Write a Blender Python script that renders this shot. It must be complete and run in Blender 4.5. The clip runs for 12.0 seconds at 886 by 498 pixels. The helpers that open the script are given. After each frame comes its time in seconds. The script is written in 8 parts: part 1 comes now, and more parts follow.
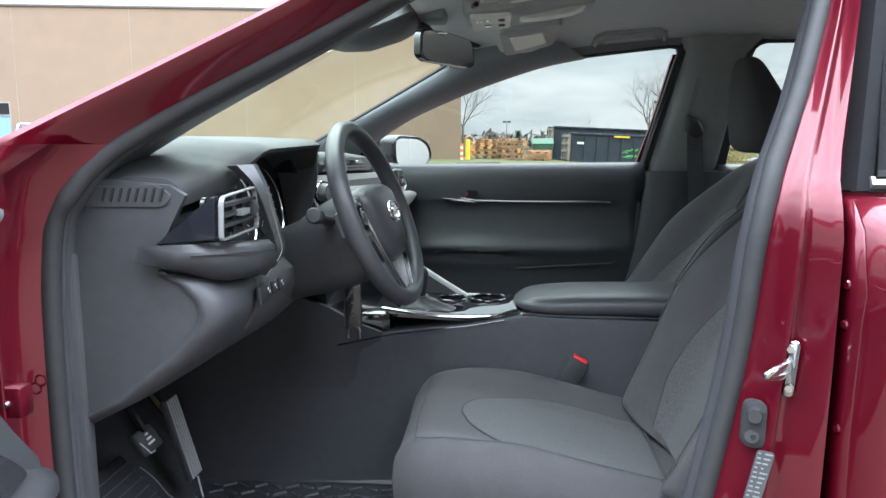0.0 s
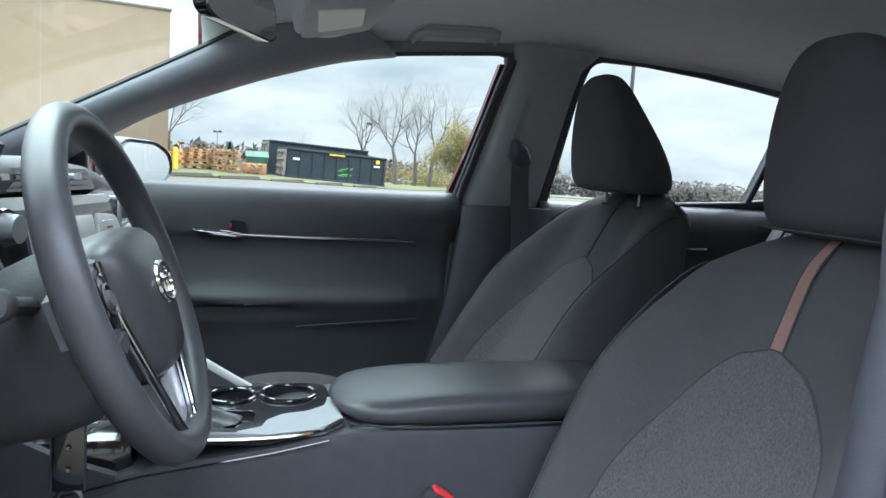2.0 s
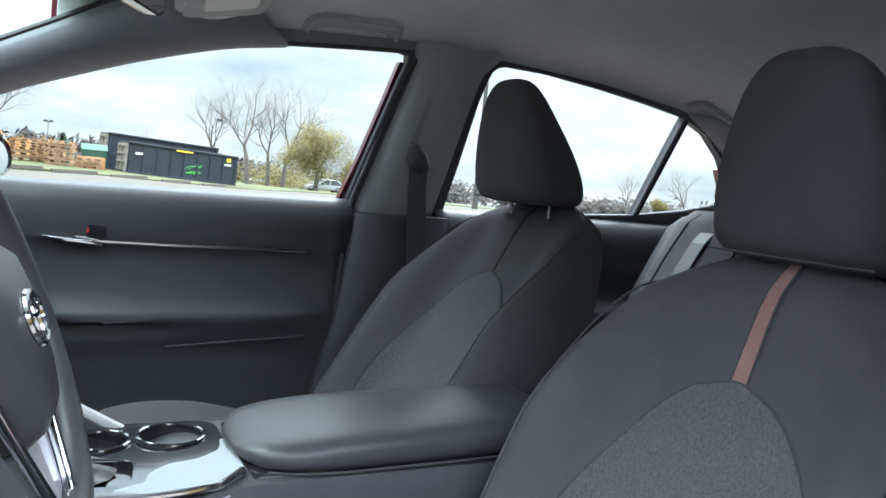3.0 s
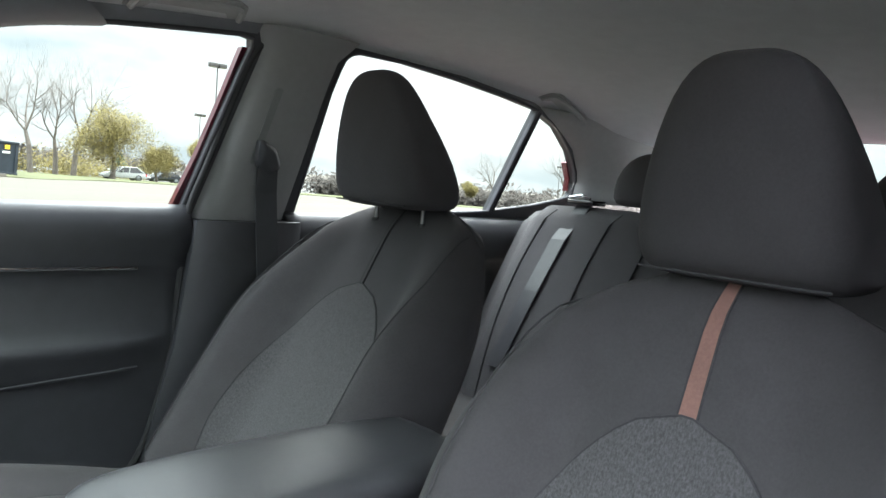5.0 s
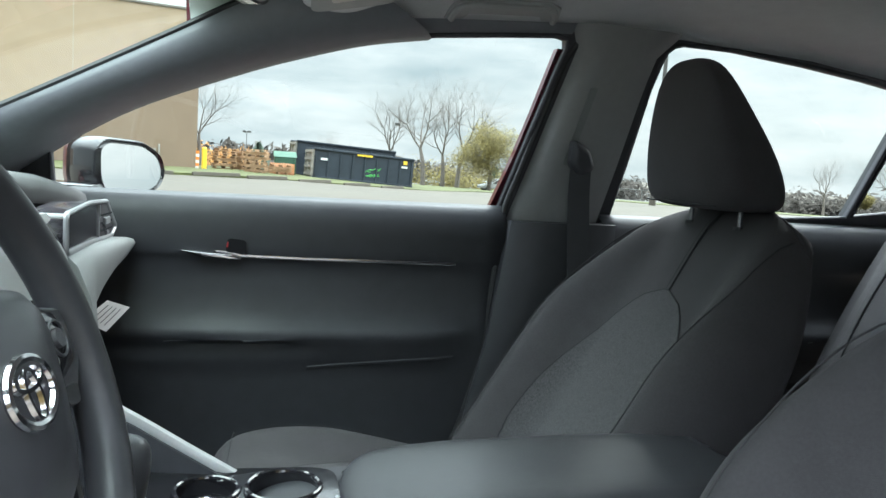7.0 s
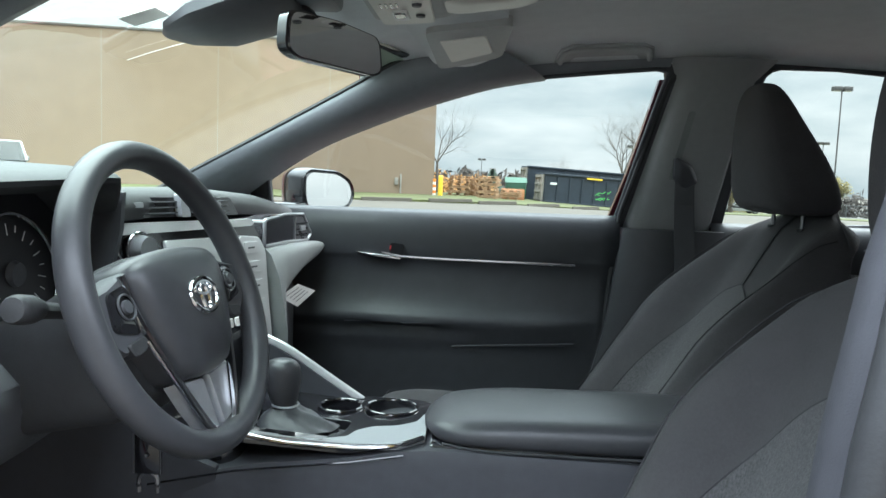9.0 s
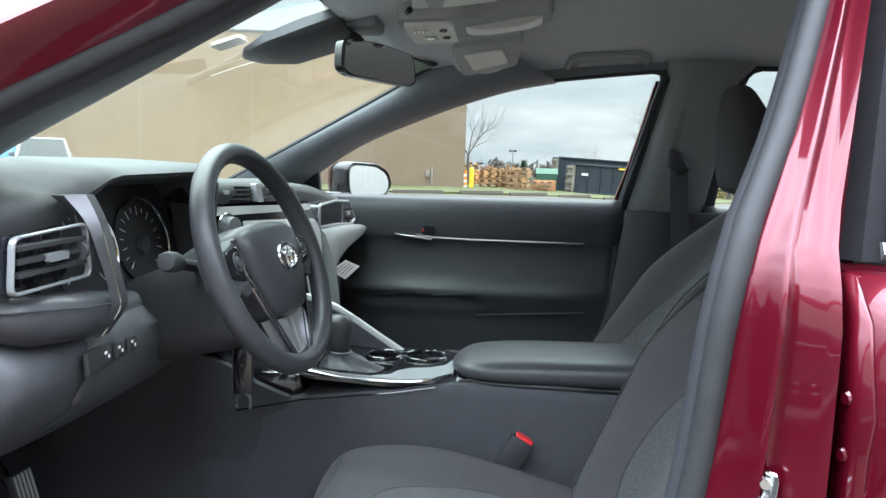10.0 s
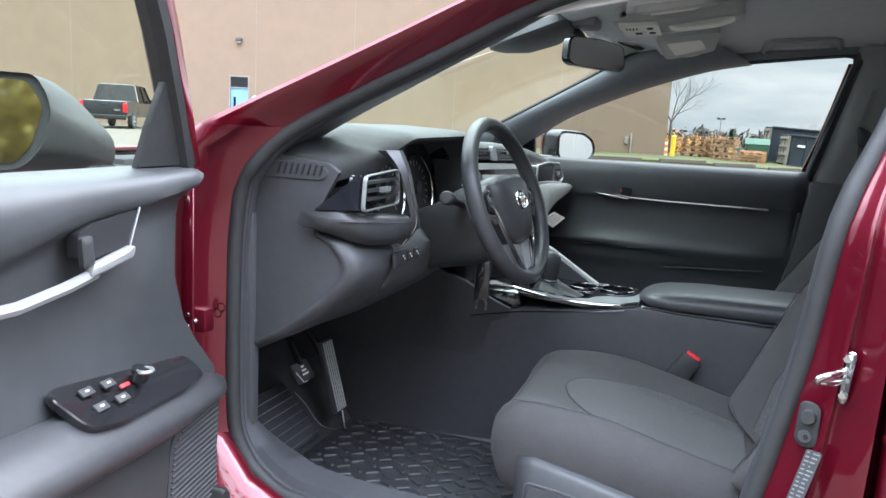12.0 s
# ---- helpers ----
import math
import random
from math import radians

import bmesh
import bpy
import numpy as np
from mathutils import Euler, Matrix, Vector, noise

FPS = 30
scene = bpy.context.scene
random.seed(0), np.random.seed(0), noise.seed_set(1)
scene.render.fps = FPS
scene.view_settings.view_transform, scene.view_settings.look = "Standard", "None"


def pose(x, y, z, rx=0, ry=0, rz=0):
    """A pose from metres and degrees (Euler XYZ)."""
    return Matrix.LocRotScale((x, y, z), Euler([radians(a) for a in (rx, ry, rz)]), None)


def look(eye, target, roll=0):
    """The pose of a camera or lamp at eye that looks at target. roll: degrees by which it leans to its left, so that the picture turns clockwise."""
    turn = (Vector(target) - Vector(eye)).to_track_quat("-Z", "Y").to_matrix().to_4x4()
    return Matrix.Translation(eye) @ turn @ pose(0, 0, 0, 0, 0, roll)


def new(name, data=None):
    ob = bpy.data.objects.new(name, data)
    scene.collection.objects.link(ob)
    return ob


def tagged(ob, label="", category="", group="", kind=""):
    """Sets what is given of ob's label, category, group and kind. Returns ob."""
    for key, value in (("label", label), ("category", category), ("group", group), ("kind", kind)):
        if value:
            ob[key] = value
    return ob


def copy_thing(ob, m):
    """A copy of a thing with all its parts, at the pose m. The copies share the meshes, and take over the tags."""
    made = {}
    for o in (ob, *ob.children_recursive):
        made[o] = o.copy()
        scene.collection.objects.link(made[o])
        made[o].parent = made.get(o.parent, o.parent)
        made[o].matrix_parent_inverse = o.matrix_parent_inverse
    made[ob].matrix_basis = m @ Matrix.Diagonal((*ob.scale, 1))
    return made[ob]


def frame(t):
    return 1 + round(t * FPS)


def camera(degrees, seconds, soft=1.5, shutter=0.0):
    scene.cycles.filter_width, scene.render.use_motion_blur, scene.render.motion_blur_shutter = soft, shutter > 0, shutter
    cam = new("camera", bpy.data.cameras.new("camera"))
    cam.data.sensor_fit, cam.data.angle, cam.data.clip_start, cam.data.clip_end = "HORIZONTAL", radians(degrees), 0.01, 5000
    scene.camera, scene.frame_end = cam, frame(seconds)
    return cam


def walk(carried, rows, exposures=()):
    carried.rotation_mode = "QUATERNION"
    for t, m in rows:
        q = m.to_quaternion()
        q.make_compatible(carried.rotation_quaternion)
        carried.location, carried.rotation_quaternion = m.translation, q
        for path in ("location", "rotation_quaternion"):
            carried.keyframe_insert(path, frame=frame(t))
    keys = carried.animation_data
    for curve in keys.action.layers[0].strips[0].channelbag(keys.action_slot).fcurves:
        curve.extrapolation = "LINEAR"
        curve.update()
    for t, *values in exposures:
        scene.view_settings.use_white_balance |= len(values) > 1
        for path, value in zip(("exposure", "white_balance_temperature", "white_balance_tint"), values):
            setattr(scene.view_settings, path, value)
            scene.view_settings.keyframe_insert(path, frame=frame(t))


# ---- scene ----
cam = camera(61.2, 12.0)
PATH = [
    (0, (0.18, -1.787, 1.062), (0.015, 0.186, 0.778), -0.2),
    (0.5, (0.105, -1.614, 1.05), (0.093, 0.365, 0.767), 0.4),
    (1, (0.061, -1.473, 1.035), (0.246, 0.5, 0.766), 1.3),
    (1.5, (0.037, -1.286, 1.051), (0.429, 0.66, 0.804), 2.5),
    (2, (0.013, -1.165, 1.063), (0.602, 0.734, 0.843), 3.6),
    (2.5, (-0.006, -1.076, 1.063), (0.768, 0.757, 0.865), 4.6),
    (3, (-0.031, -1.0, 1.061), (0.916, 0.752, 0.879), 5.4),
    (3.5, (-0.033, -0.936, 1.058), (1.071, 0.723, 0.886), 5.8),
    (5.3, (-0.033, -0.804, 1.089), (1.319, 0.658, 0.907), 4.5),
    (5.5, (-0.051, -0.805, 1.087), (1.274, 0.682, 0.901), 4.4),
    (6, (-0.043, -0.82, 1.079), (1.093, 0.813, 0.875), 4.8),
    (6.5, (-0.004, -0.826, 1.076), (0.845, 0.972, 0.858), 4.4),
    (7, (0.08, -0.829, 1.074), (0.6, 1.089, 0.851), 3.8),
    (7.5, (0.166, -0.879, 1.093), (0.4, 1.097, 0.885), 3.0),
    (7.7, (0.185, -0.92, 1.099), (0.338, 1.064, 0.899), 2.8),
    (9.3, (0.305, -1.281, 1.072), (0.187, 0.707, 0.881), 1.9),
    (9.5, (0.32, -1.338, 1.073), (0.185, 0.648, 0.878), 1.6),
    (10, (0.308, -1.496, 1.072), (0.132, 0.484, 0.858), 1.6),
    (10.5, (0.297, -1.683, 1.067), (0.054, 0.288, 0.828), 2.1),
    (11, (0.312, -1.804, 1.064), (-0.065, 0.142, 0.795), 2.8),
    (11.5, (0.324, -1.876, 1.069), (-0.2, 0.03, 0.768), 3.3),
    (12, (0.35, -1.937, 1.082), (-0.31, -0.078, 0.753), 3.2),
]
EXPOSURES = [(0.0, 3.38, 5850, 12), (2.5, 3.62, 5580, 13), (4.5, 3.95, 6000, 13), (6.0, 3.9, 6150, 13), (7.5, 3.42, 5750, 8), (9.5, 3.45, 5800, 10), (12.0, 3.3, 5800, 14)]
walk(cam, [(t, look(eye, target, roll)) for t, eye, target, roll in PATH], EXPOSURES)


# ---- world, sun, exposure ----
SUN_EL, SUN_AZ = 42.0, 60.0      # degrees; azimuth from +y towards +x
world = bpy.data.worlds.new("sky")
scene.world = world
world.use_nodes = True
wn, wl = world.node_tree.nodes, world.node_tree.links
sky = wn.new("ShaderNodeTexSky")
sky.sky_type, sky.sun_disc = "NISHITA", False
sky.sun_elevation, sky.sun_rotation = radians(SUN_EL), radians(SUN_AZ)
sky.air_density, sky.dust_density = 1.2, 3.0
wtc = wn.new("ShaderNodeTexCoord")
wmap = wn.new("ShaderNodeMapping")
wmap.inputs["Scale"].default_value = (1.0, 1.0, 4.2)
wmap.inputs["Location"].default_value = (0.3, 0.1, 0.0)
wl.new(wtc.outputs["Generated"], wmap.inputs["Vector"])
wno = wn.new("ShaderNodeTexNoise")
wno.inputs["Scale"].default_value, wno.inputs["Detail"].default_value, wno.inputs["Roughness"].default_value = 3.6, 9.0, 0.60
wl.new(wmap.outputs["Vector"], wno.inputs["Vector"])
wramp = wn.new("ShaderNodeValToRGB")
for e, (p_, c_) in zip(wramp.color_ramp.elements, ((0.34, (2.5, 2.85, 3.0, 1)), (0.66, (4.6, 4.6, 4.55, 1)))):
    e.position, e.color = p_, c_
wl.new(wno.outputs["Fac"], wramp.inputs["Fac"])
wmix = wn.new("ShaderNodeMix")
wmix.data_type = "RGBA"
wmix.inputs["Factor"].default_value = 0.96
wl.new(sky.outputs["Color"], wmix.inputs["A"])
wl.new(wramp.outputs["Color"], wmix.inputs["B"])
wbg = wn["Background"]
wbg.inputs["Strength"].default_value = 0.038
# the overcast sky is far brighter overhead than at the horizon
wsep = wn.new("ShaderNodeSeparateXYZ")
wl.new(wtc.outputs["Generated"], wsep.inputs["Vector"])
wzen = wn.new("ShaderNodeMapRange")
wzen.inputs["From Min"].default_value, wzen.inputs["From Max"].default_value = 0.26, 1.0
wzen.inputs["To Min"].default_value, wzen.inputs["To Max"].default_value = 1.0, 11.5
wl.new(wsep.outputs["Z"], wzen.inputs["Value"])
wscale = wn.new("ShaderNodeVectorMath")
wscale.operation = "SCALE"
wl.new(wmix.outputs["Result"], wscale.inputs[0])
wl.new(wzen.outputs["Result"], wscale.inputs["Scale"])
wl.new(wscale.outputs["Vector"], wbg.inputs["Color"])
sun_data = bpy.data.lights.new("sun", "SUN")
sun_data.energy, sun_data.angle, sun_data.color = 0.5, radians(60), (1.0, 0.95, 0.88)
sun = new("sun", sun_data)
sun.matrix_world = look((30 * math.sin(radians(SUN_AZ)), 30 * math.cos(radians(SUN_AZ)), 30 * math.tan(radians(SUN_EL))), (0, 0, 0))

# ---- materials ----
def material(name, color, rough=0.5, metal=0.0, vary=0.12, scale=40.0, bump=0.0, bump_scale=400.0, coat=0.0, sheen=0.0, spec=0.5, stretch=(1, 1, 1), color2=None, big=None, coat_rough=0.03):
    """A principled material with two scales of colour variation and a fine relief."""
    m = bpy.data.materials.new(name)
    m.use_nodes = True
    n, l = m.node_tree.nodes, m.node_tree.links
    b = n["Principled BSDF"]
    tc = n.new("ShaderNodeTexCoord")
    mp = n.new("ShaderNodeMapping")
    mp.inputs["Scale"].default_value = stretch
    l.new(tc.outputs["Object"], mp.inputs["Vector"])
    fine = n.new("ShaderNodeTexNoise")
    fine.inputs["Scale"].default_value, fine.inputs["Detail"].default_value = scale, 6.0
    l.new(mp.outputs["Vector"], fine.inputs["Vector"])
    broad = n.new("ShaderNodeTexNoise")
    broad.inputs["Scale"].default_value, broad.inputs["Detail"].default_value = big or scale / 12, 3.0
    l.new(tc.outputs["Object"], broad.inputs["Vector"])
    add = n.new("ShaderNodeMath")
    add.operation = "ADD"
    l.new(fine.outputs["Fac"], add.inputs[0])
    l.new(broad.outputs["Fac"], add.inputs[1])
    ramp = n.new("ShaderNodeMapRange")
    ramp.inputs["From Min"].default_value, ramp.inputs["From Max"].default_value = 0.7, 1.3
    l.new(add.outputs[0], ramp.inputs["Value"])
    mix = n.new("ShaderNodeMix")
    mix.data_type = "RGBA"
    c2 = color2 or tuple(min(1, c * (1 + vary)) for c in color)
    c1 = tuple(c * (1 - vary) for c in color) if color2 is None else color
    mix.inputs["A"].default_value, mix.inputs["B"].default_value = (*c1, 1), (*c2, 1)
    l.new(ramp.outputs["Result"], mix.inputs["Factor"])
    l.new(mix.outputs["Result"], b.inputs["Base Color"])
    rr = n.new("ShaderNodeMapRange")
    rr.inputs["To Min"].default_value, rr.inputs["To Max"].default_value = max(0.02, rough - 0.06), min(1, rough + 0.06)
    l.new(broad.outputs["Fac"], rr.inputs["Value"])
    l.new(rr.outputs["Result"], b.inputs["Roughness"])
    b.inputs["Metallic"].default_value = metal
    b.inputs["Specular IOR Level"].default_value = spec
    b.inputs["Coat Weight"].default_value = coat
    b.inputs["Coat Roughness"].default_value = coat_rough
    b.inputs["Sheen Weight"].default_value = sheen
    if bump:
        bt = n.new("ShaderNodeTexNoise")
        bt.inputs["Scale"].default_value, bt.inputs["Detail"].default_value = bump_scale, 3.0
        l.new(mp.outputs["Vector"], bt.inputs["Vector"])
        bp = n.new("ShaderNodeBump")
        bp.inputs["Strength"].default_value, bp.inputs["Distance"].default_value = bump, 0.002
        l.new(bt.outputs["Fac"], bp.inputs["Height"])
        l.new(bp.outputs["Normal"], b.inputs["Normal"])
    return m


def glass(name, tint):
    """Thin tinted glass: light goes straight on, with a clear reflection on top."""
    m = bpy.data.materials.new(name)
    m.use_nodes = True
    n, l = m.node_tree.nodes, m.node_tree.links
    n.remove(n["Principled BSDF"])
    tr, gl, mx = n.new("ShaderNodeBsdfTransparent"), n.new("ShaderNodeBsdfGlossy"), n.new("ShaderNodeMixShader")
    lw, pw, ml = n.new("ShaderNodeLayerWeight"), n.new("ShaderNodeMath"), n.new("ShaderNodeMath")
    lw.inputs["Blend"].default_value = 0.5
    pw.operation, ml.operation = "POWER", "MULTIPLY_ADD"
    pw.inputs[1].default_value, ml.inputs[1].default_value, ml.inputs[2].default_value = 5.0, 0.75, 0.05
    l.new(lw.outputs["Facing"], pw.inputs[0])
    l.new(pw.outputs[0], ml.inputs[0])
    tr.inputs["Color"].default_value = (*tint, 1)
    gl.inputs["Roughness"].default_value = 0.02
    l.new(ml.outputs[0], mx.inputs["Fac"])
    l.new(tr.outputs["BSDF"], mx.inputs[1])
    l.new(gl.outputs["BSDF"], mx.inputs[2])
    l.new(mx.outputs["Shader"], n["Material Output"].inputs["Surface"])
    return m


RED = material("red metallic paint", (0.118, 0.0035, 0.0135), 0.30, 0.45, 0.06, 900, coat=1.0, big=2.0, spec=0.25)
DASH = material("black soft-touch plastic", (0.066, 0.068, 0.074), 0.50, spec=0.4, vary=0.1, scale=60, bump=0.25, bump_scale=900)
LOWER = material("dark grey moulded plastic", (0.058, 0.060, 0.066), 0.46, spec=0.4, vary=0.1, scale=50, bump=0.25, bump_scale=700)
PANEL = material("charcoal door trim", (0.044, 0.047, 0.051), 0.43, spec=0.5, vary=0.12, scale=30, bump=0.2, bump_scale=800)
DIAL = material("matt black dial", (0.014, 0.014, 0.017), 0.55, vary=0.1, scale=40)
CONSOLE = material("dark console plastic", (0.045, 0.046, 0.053), 0.65, spec=0.35, vary=0.1, scale=50, bump=0.25, bump_scale=700)
LEATHER = material("black grained leatherette", (0.044, 0.045, 0.049), 0.34, spec=0.38, vary=0.1, scale=80, bump=0.12, bump_scale=1600)
FABRIC = material("charcoal seat fabric", (0.046, 0.044, 0.047), 0.85, vary=0.14, scale=300, bump=0.5, bump_scale=1400, sheen=0.06)
INSERT = material("grey melange seat fabric", (0.062, 0.061, 0.064), 0.9, vary=0.42, scale=520, big=300.0, bump=0.6, bump_scale=900, sheen=0.08, stretch=(1.0, 1.0, 0.2))
SEAM = material("dark seam thread", (0.035, 0.035, 0.038), 0.9, vary=0.2, scale=300)
STRIP = material("reddish brown seat strip", (0.20, 0.105, 0.085), 0.85, vary=0.15, scale=300, bump=0.4, bump_scale=1200, sheen=0.2)
HEAD = material("grey woven headliner", (0.62, 0.635, 0.64), 0.95, vary=0.05, scale=300, bump=0.2, bump_scale=1500)
TRIM = material("light grey pillar plastic", (0.38, 0.39, 0.385), 0.6, vary=0.05, scale=60, bump=0.15, bump_scale=900)
PILLAR = material("mid grey pillar plastic", (0.25, 0.255, 0.255), 0.6, vary=0.05, scale=60, bump=0.15, bump_scale=900)
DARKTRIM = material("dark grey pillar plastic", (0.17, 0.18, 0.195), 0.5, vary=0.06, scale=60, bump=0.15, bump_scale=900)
RUBBER = material("black rubber seal", (0.030, 0.031, 0.033), 0.6, spec=0.4, vary=0.15, scale=60, bump=0.15, bump_scale=300)
PIANO = material("piano black plastic", (0.012, 0.012, 0.014), 0.12, vary=0.1, scale=20, coat=0.6)
WOOD = material("dark grained inlay", (0.020, 0.018, 0.022), 0.2, vary=0.5, scale=60, coat=0.5, stretch=(1, 0.15, 6))
BLUEBLACK = material("gloss blue-black trim", (0.012, 0.013, 0.018), 0.14, vary=0.2, scale=60, coat=0.5)
BLACK = material("matt black seal", (0.012, 0.012, 0.014), 0.75, spec=0.15, vary=0.15, scale=60, bump=0.15, bump_scale=300)
CHROME = material("chrome", (0.55, 0.55, 0.56), 0.14, 1.0, 0.03, 40)
SATIN = material("satin silver plastic", (0.32, 0.33, 0.34), 0.34, 0.5, 0.05, 200, big=1.5)
GUNMETAL = material("dark gunmetal plastic", (0.15, 0.153, 0.16), 0.34, 0.7, 0.05, 200, big=1.5)
GREYPAD = material("grey padded vinyl", (0.20, 0.212, 0.21), 0.42, vary=0.06, scale=60, bump=0.25, bump_scale=700)
CARPET = material("black carpet", (0.040, 0.041, 0.046), 0.95, vary=0.3, scale=200, bump=0.6, bump_scale=900)
MAT = material("black rubber floor mat", (0.045, 0.046, 0.052), 0.42, vary=0.15, scale=60, bump=0.2, bump_scale=400)
STEELBAR = material("bare dull steel", (0.22, 0.22, 0.23), 0.35, 1.0, 0.1, 60)
WHITE = material("white print", (0.75, 0.75, 0.73), 0.6, vary=0.05, scale=60)
REDPLASTIC = material("red plastic button", (0.62, 0.03, 0.035), 0.4, vary=0.05, scale=60)
LENS = material("frosted lamp lens", (0.62, 0.61, 0.56), 0.35, vary=0.04, scale=40)
# Switched-off display: the pale base colour stands for the sky it reflects.
SCREEN = material("display glass with pale reflection colour", (0.80, 0.83, 0.82), 0.18, 0.5, vary=0.05, scale=10, coat=0.6)
MIRROR = material("mirror glass", (0.88, 0.88, 0.88), 0.02, 1.0, 0.01, 10)
GLASS = glass("tinted window glass", (0.53, 0.565, 0.52))
WINDSHIELD = glass("green tinted windshield glass", (0.80, 0.88, 0.76))
DARKGLASS = glass("dark privacy glass", (0.11, 0.12, 0.13))
CONCRETE = material("pale worn concrete", (0.074, 0.063, 0.048), 0.9, vary=0.14, scale=3.0, big=0.12, bump=0.3, bump_scale=30)
WALL = material("tan painted wall", (0.235, 0.168, 0.117), 0.9, vary=0.06, scale=1.2, big=0.08, bump=0.2, bump_scale=20)
GRASS = material("spring grass", (0.066, 0.072, 0.019), 0.95, vary=0.35, scale=6.0, big=0.3, bump=0.6, bump_scale=40)
STEEL = material("dark blue painted steel", (0.022, 0.030, 0.042), 0.55, vary=0.25, scale=4.0, big=0.6)

ASPHALT = material("grey worn asphalt", (0.13, 0.126, 0.118), 0.92, vary=0.2, scale=2.0, big=0.1, bump=0.3, bump_scale=30)
COPING = material("brown metal coping", (0.10, 0.085, 0.075), 0.5, vary=0.1, scale=3.0)
BLUEDOOR = material("light blue painted steel door", (0.16, 0.33, 0.62), 0.5, vary=0.06, scale=3.0)
PALLET = material("weathered pallet wood", (0.42, 0.27, 0.16), 0.85, vary=0.35, scale=5.0, big=1.2, stretch=(1, 8, 8))
RAWWOOD = material("orange stacked timber", (0.46, 0.20, 0.09), 0.85, vary=0.3, scale=5.0, big=1.0)
TANSTEEL = material("weathered grey-tan steel", (0.25, 0.23, 0.20), 0.7, vary=0.2, scale=4.0, big=0.8)
GREENBIN = material("green painted steel", (0.025, 0.085, 0.05), 0.6, vary=0.15, scale=4.0)
GREENMARK = material("bright green paint mark", (0.10, 0.42, 0.10), 0.6, vary=0.15, scale=6.0)
YELLOW = material("yellow safety paint", (0.75, 0.50, 0.03), 0.5, vary=0.08, scale=6.0)
ORANGE = material("orange safety paint", (0.75, 0.22, 0.03), 0.5, vary=0.08, scale=6.0)
LAMPGREY = material("dull bronze lamp metal", (0.085, 0.08, 0.075), 0.5, 0.4, 0.1, 3.0)
FENCE = material("galvanised wire", (0.16, 0.165, 0.165), 0.5, 0.3, 0.1, 3.0)
BARK = material("grey-brown bark", (0.13, 0.110, 0.095), 0.9, vary=0.3, scale=6.0, big=0.8)
YLEAF = material("yellow-green young leaves", (0.155, 0.122, 0.028), 0.8, vary=0.35, scale=3.0, big=0.5)
OLEAF = material("ochre hanging leaves", (0.30, 0.22, 0.06), 0.8, vary=0.4, scale=3.0, big=0.5)
BRUSH = material("grey-brown brush", (0.055, 0.045, 0.037), 0.9, vary=0.3, scale=1.0, big=0.1)
RUST = material("orange-brown shrub leaves", (0.42, 0.21, 0.06), 0.85, vary=0.3, scale=2.0, big=0.4)
NEEDLE = material("dark evergreen needles", (0.06, 0.085, 0.06), 0.85, vary=0.3, scale=3.0, big=0.4)
BLACKCAR = material("black car paint", (0.012, 0.014, 0.018), 0.25, 0.2, 0.1, 5.0, coat=1.0)
GREYCAR = material("grey car paint", (0.13, 0.135, 0.135), 0.3, 0.5, 0.05, 5.0, coat=1.0)
SILVERCAR = material("silver car paint", (0.45, 0.47, 0.49), 0.3, 0.5, 0.05, 5.0, coat=1.0)
WHITECAR = material("white car paint", (0.50, 0.51, 0.51), 0.3, 0.0, 0.04, 5.0, coat=1.0)
TAILRED = material("red tail lamp lens", (0.50, 0.012, 0.015), 0.2, vary=0.05, scale=20, coat=0.5)
UPPER = material("grained upper dashboard skin", (0.056, 0.058, 0.060), 0.68, spec=0.35, vary=0.1, scale=60, bump=0.25, bump_scale=900)
SILVER = material("silver painted plastic", (0.56, 0.57, 0.575), 0.33, 0.3, 0.04, 200, big=1.5)
# ---- mesh helpers ----
def thing(name, label="", category="", group="", at=(0, 0, 0), kind=""):
    ob = new(name)
    ob.location = at
    ob.empty_display_size = 0.1
    return tagged(ob, label, category, group, kind)


def part(name, bm, mat, parent=None, label="", smooth=True, bevel=0.0, subdiv=0, solid=0.0, angle=40):
    me = bpy.data.meshes.new(name)
    bmesh.ops.recalc_face_normals(bm, faces=bm.faces)
    bm.to_mesh(me)
    bm.free()
    me.materials.append(mat)
    if smooth:
        me.shade_smooth()
        me.set_sharp_from_angle(angle=radians(angle))
    ob = new(name, me)
    if parent is not None:
        ob.parent = parent
        ob.matrix_parent_inverse = Matrix.Translation(-parent.location) if parent.type == "EMPTY" else Matrix.Identity(4)
    if label:
        ob["label"] = label
    if solid:
        md = ob.modifiers.new("thickness", "SOLIDIFY")
        md.thickness, md.offset = solid, 0.0
    if bevel:
        md = ob.modifiers.new("edges", "BEVEL")
        md.width, md.segments, md.limit_method = bevel, 2, "ANGLE"
    if subdiv:
        md = ob.modifiers.new("smooth", "SUBSURF")
        md.levels = md.render_levels = subdiv
    return ob


def V(*a):
    return Vector(a)


def loft(rings, caps=True, closed=True):
    """A skin over rings of equal length."""
    bm = bmesh.new()
    vs = [[bm.verts.new(p) for p in r] for r in rings]
    n = len(rings[0])
    for a, b in zip(vs, vs[1:]):
        for i in range(n if closed else n - 1):
            j = (i + 1) % n
            bm.faces.new((a[i], a[j], b[j], b[i]))
    if caps and closed:
        bm.faces.new(vs[0][::-1])
        bm.faces.new(vs[-1])
    return bm


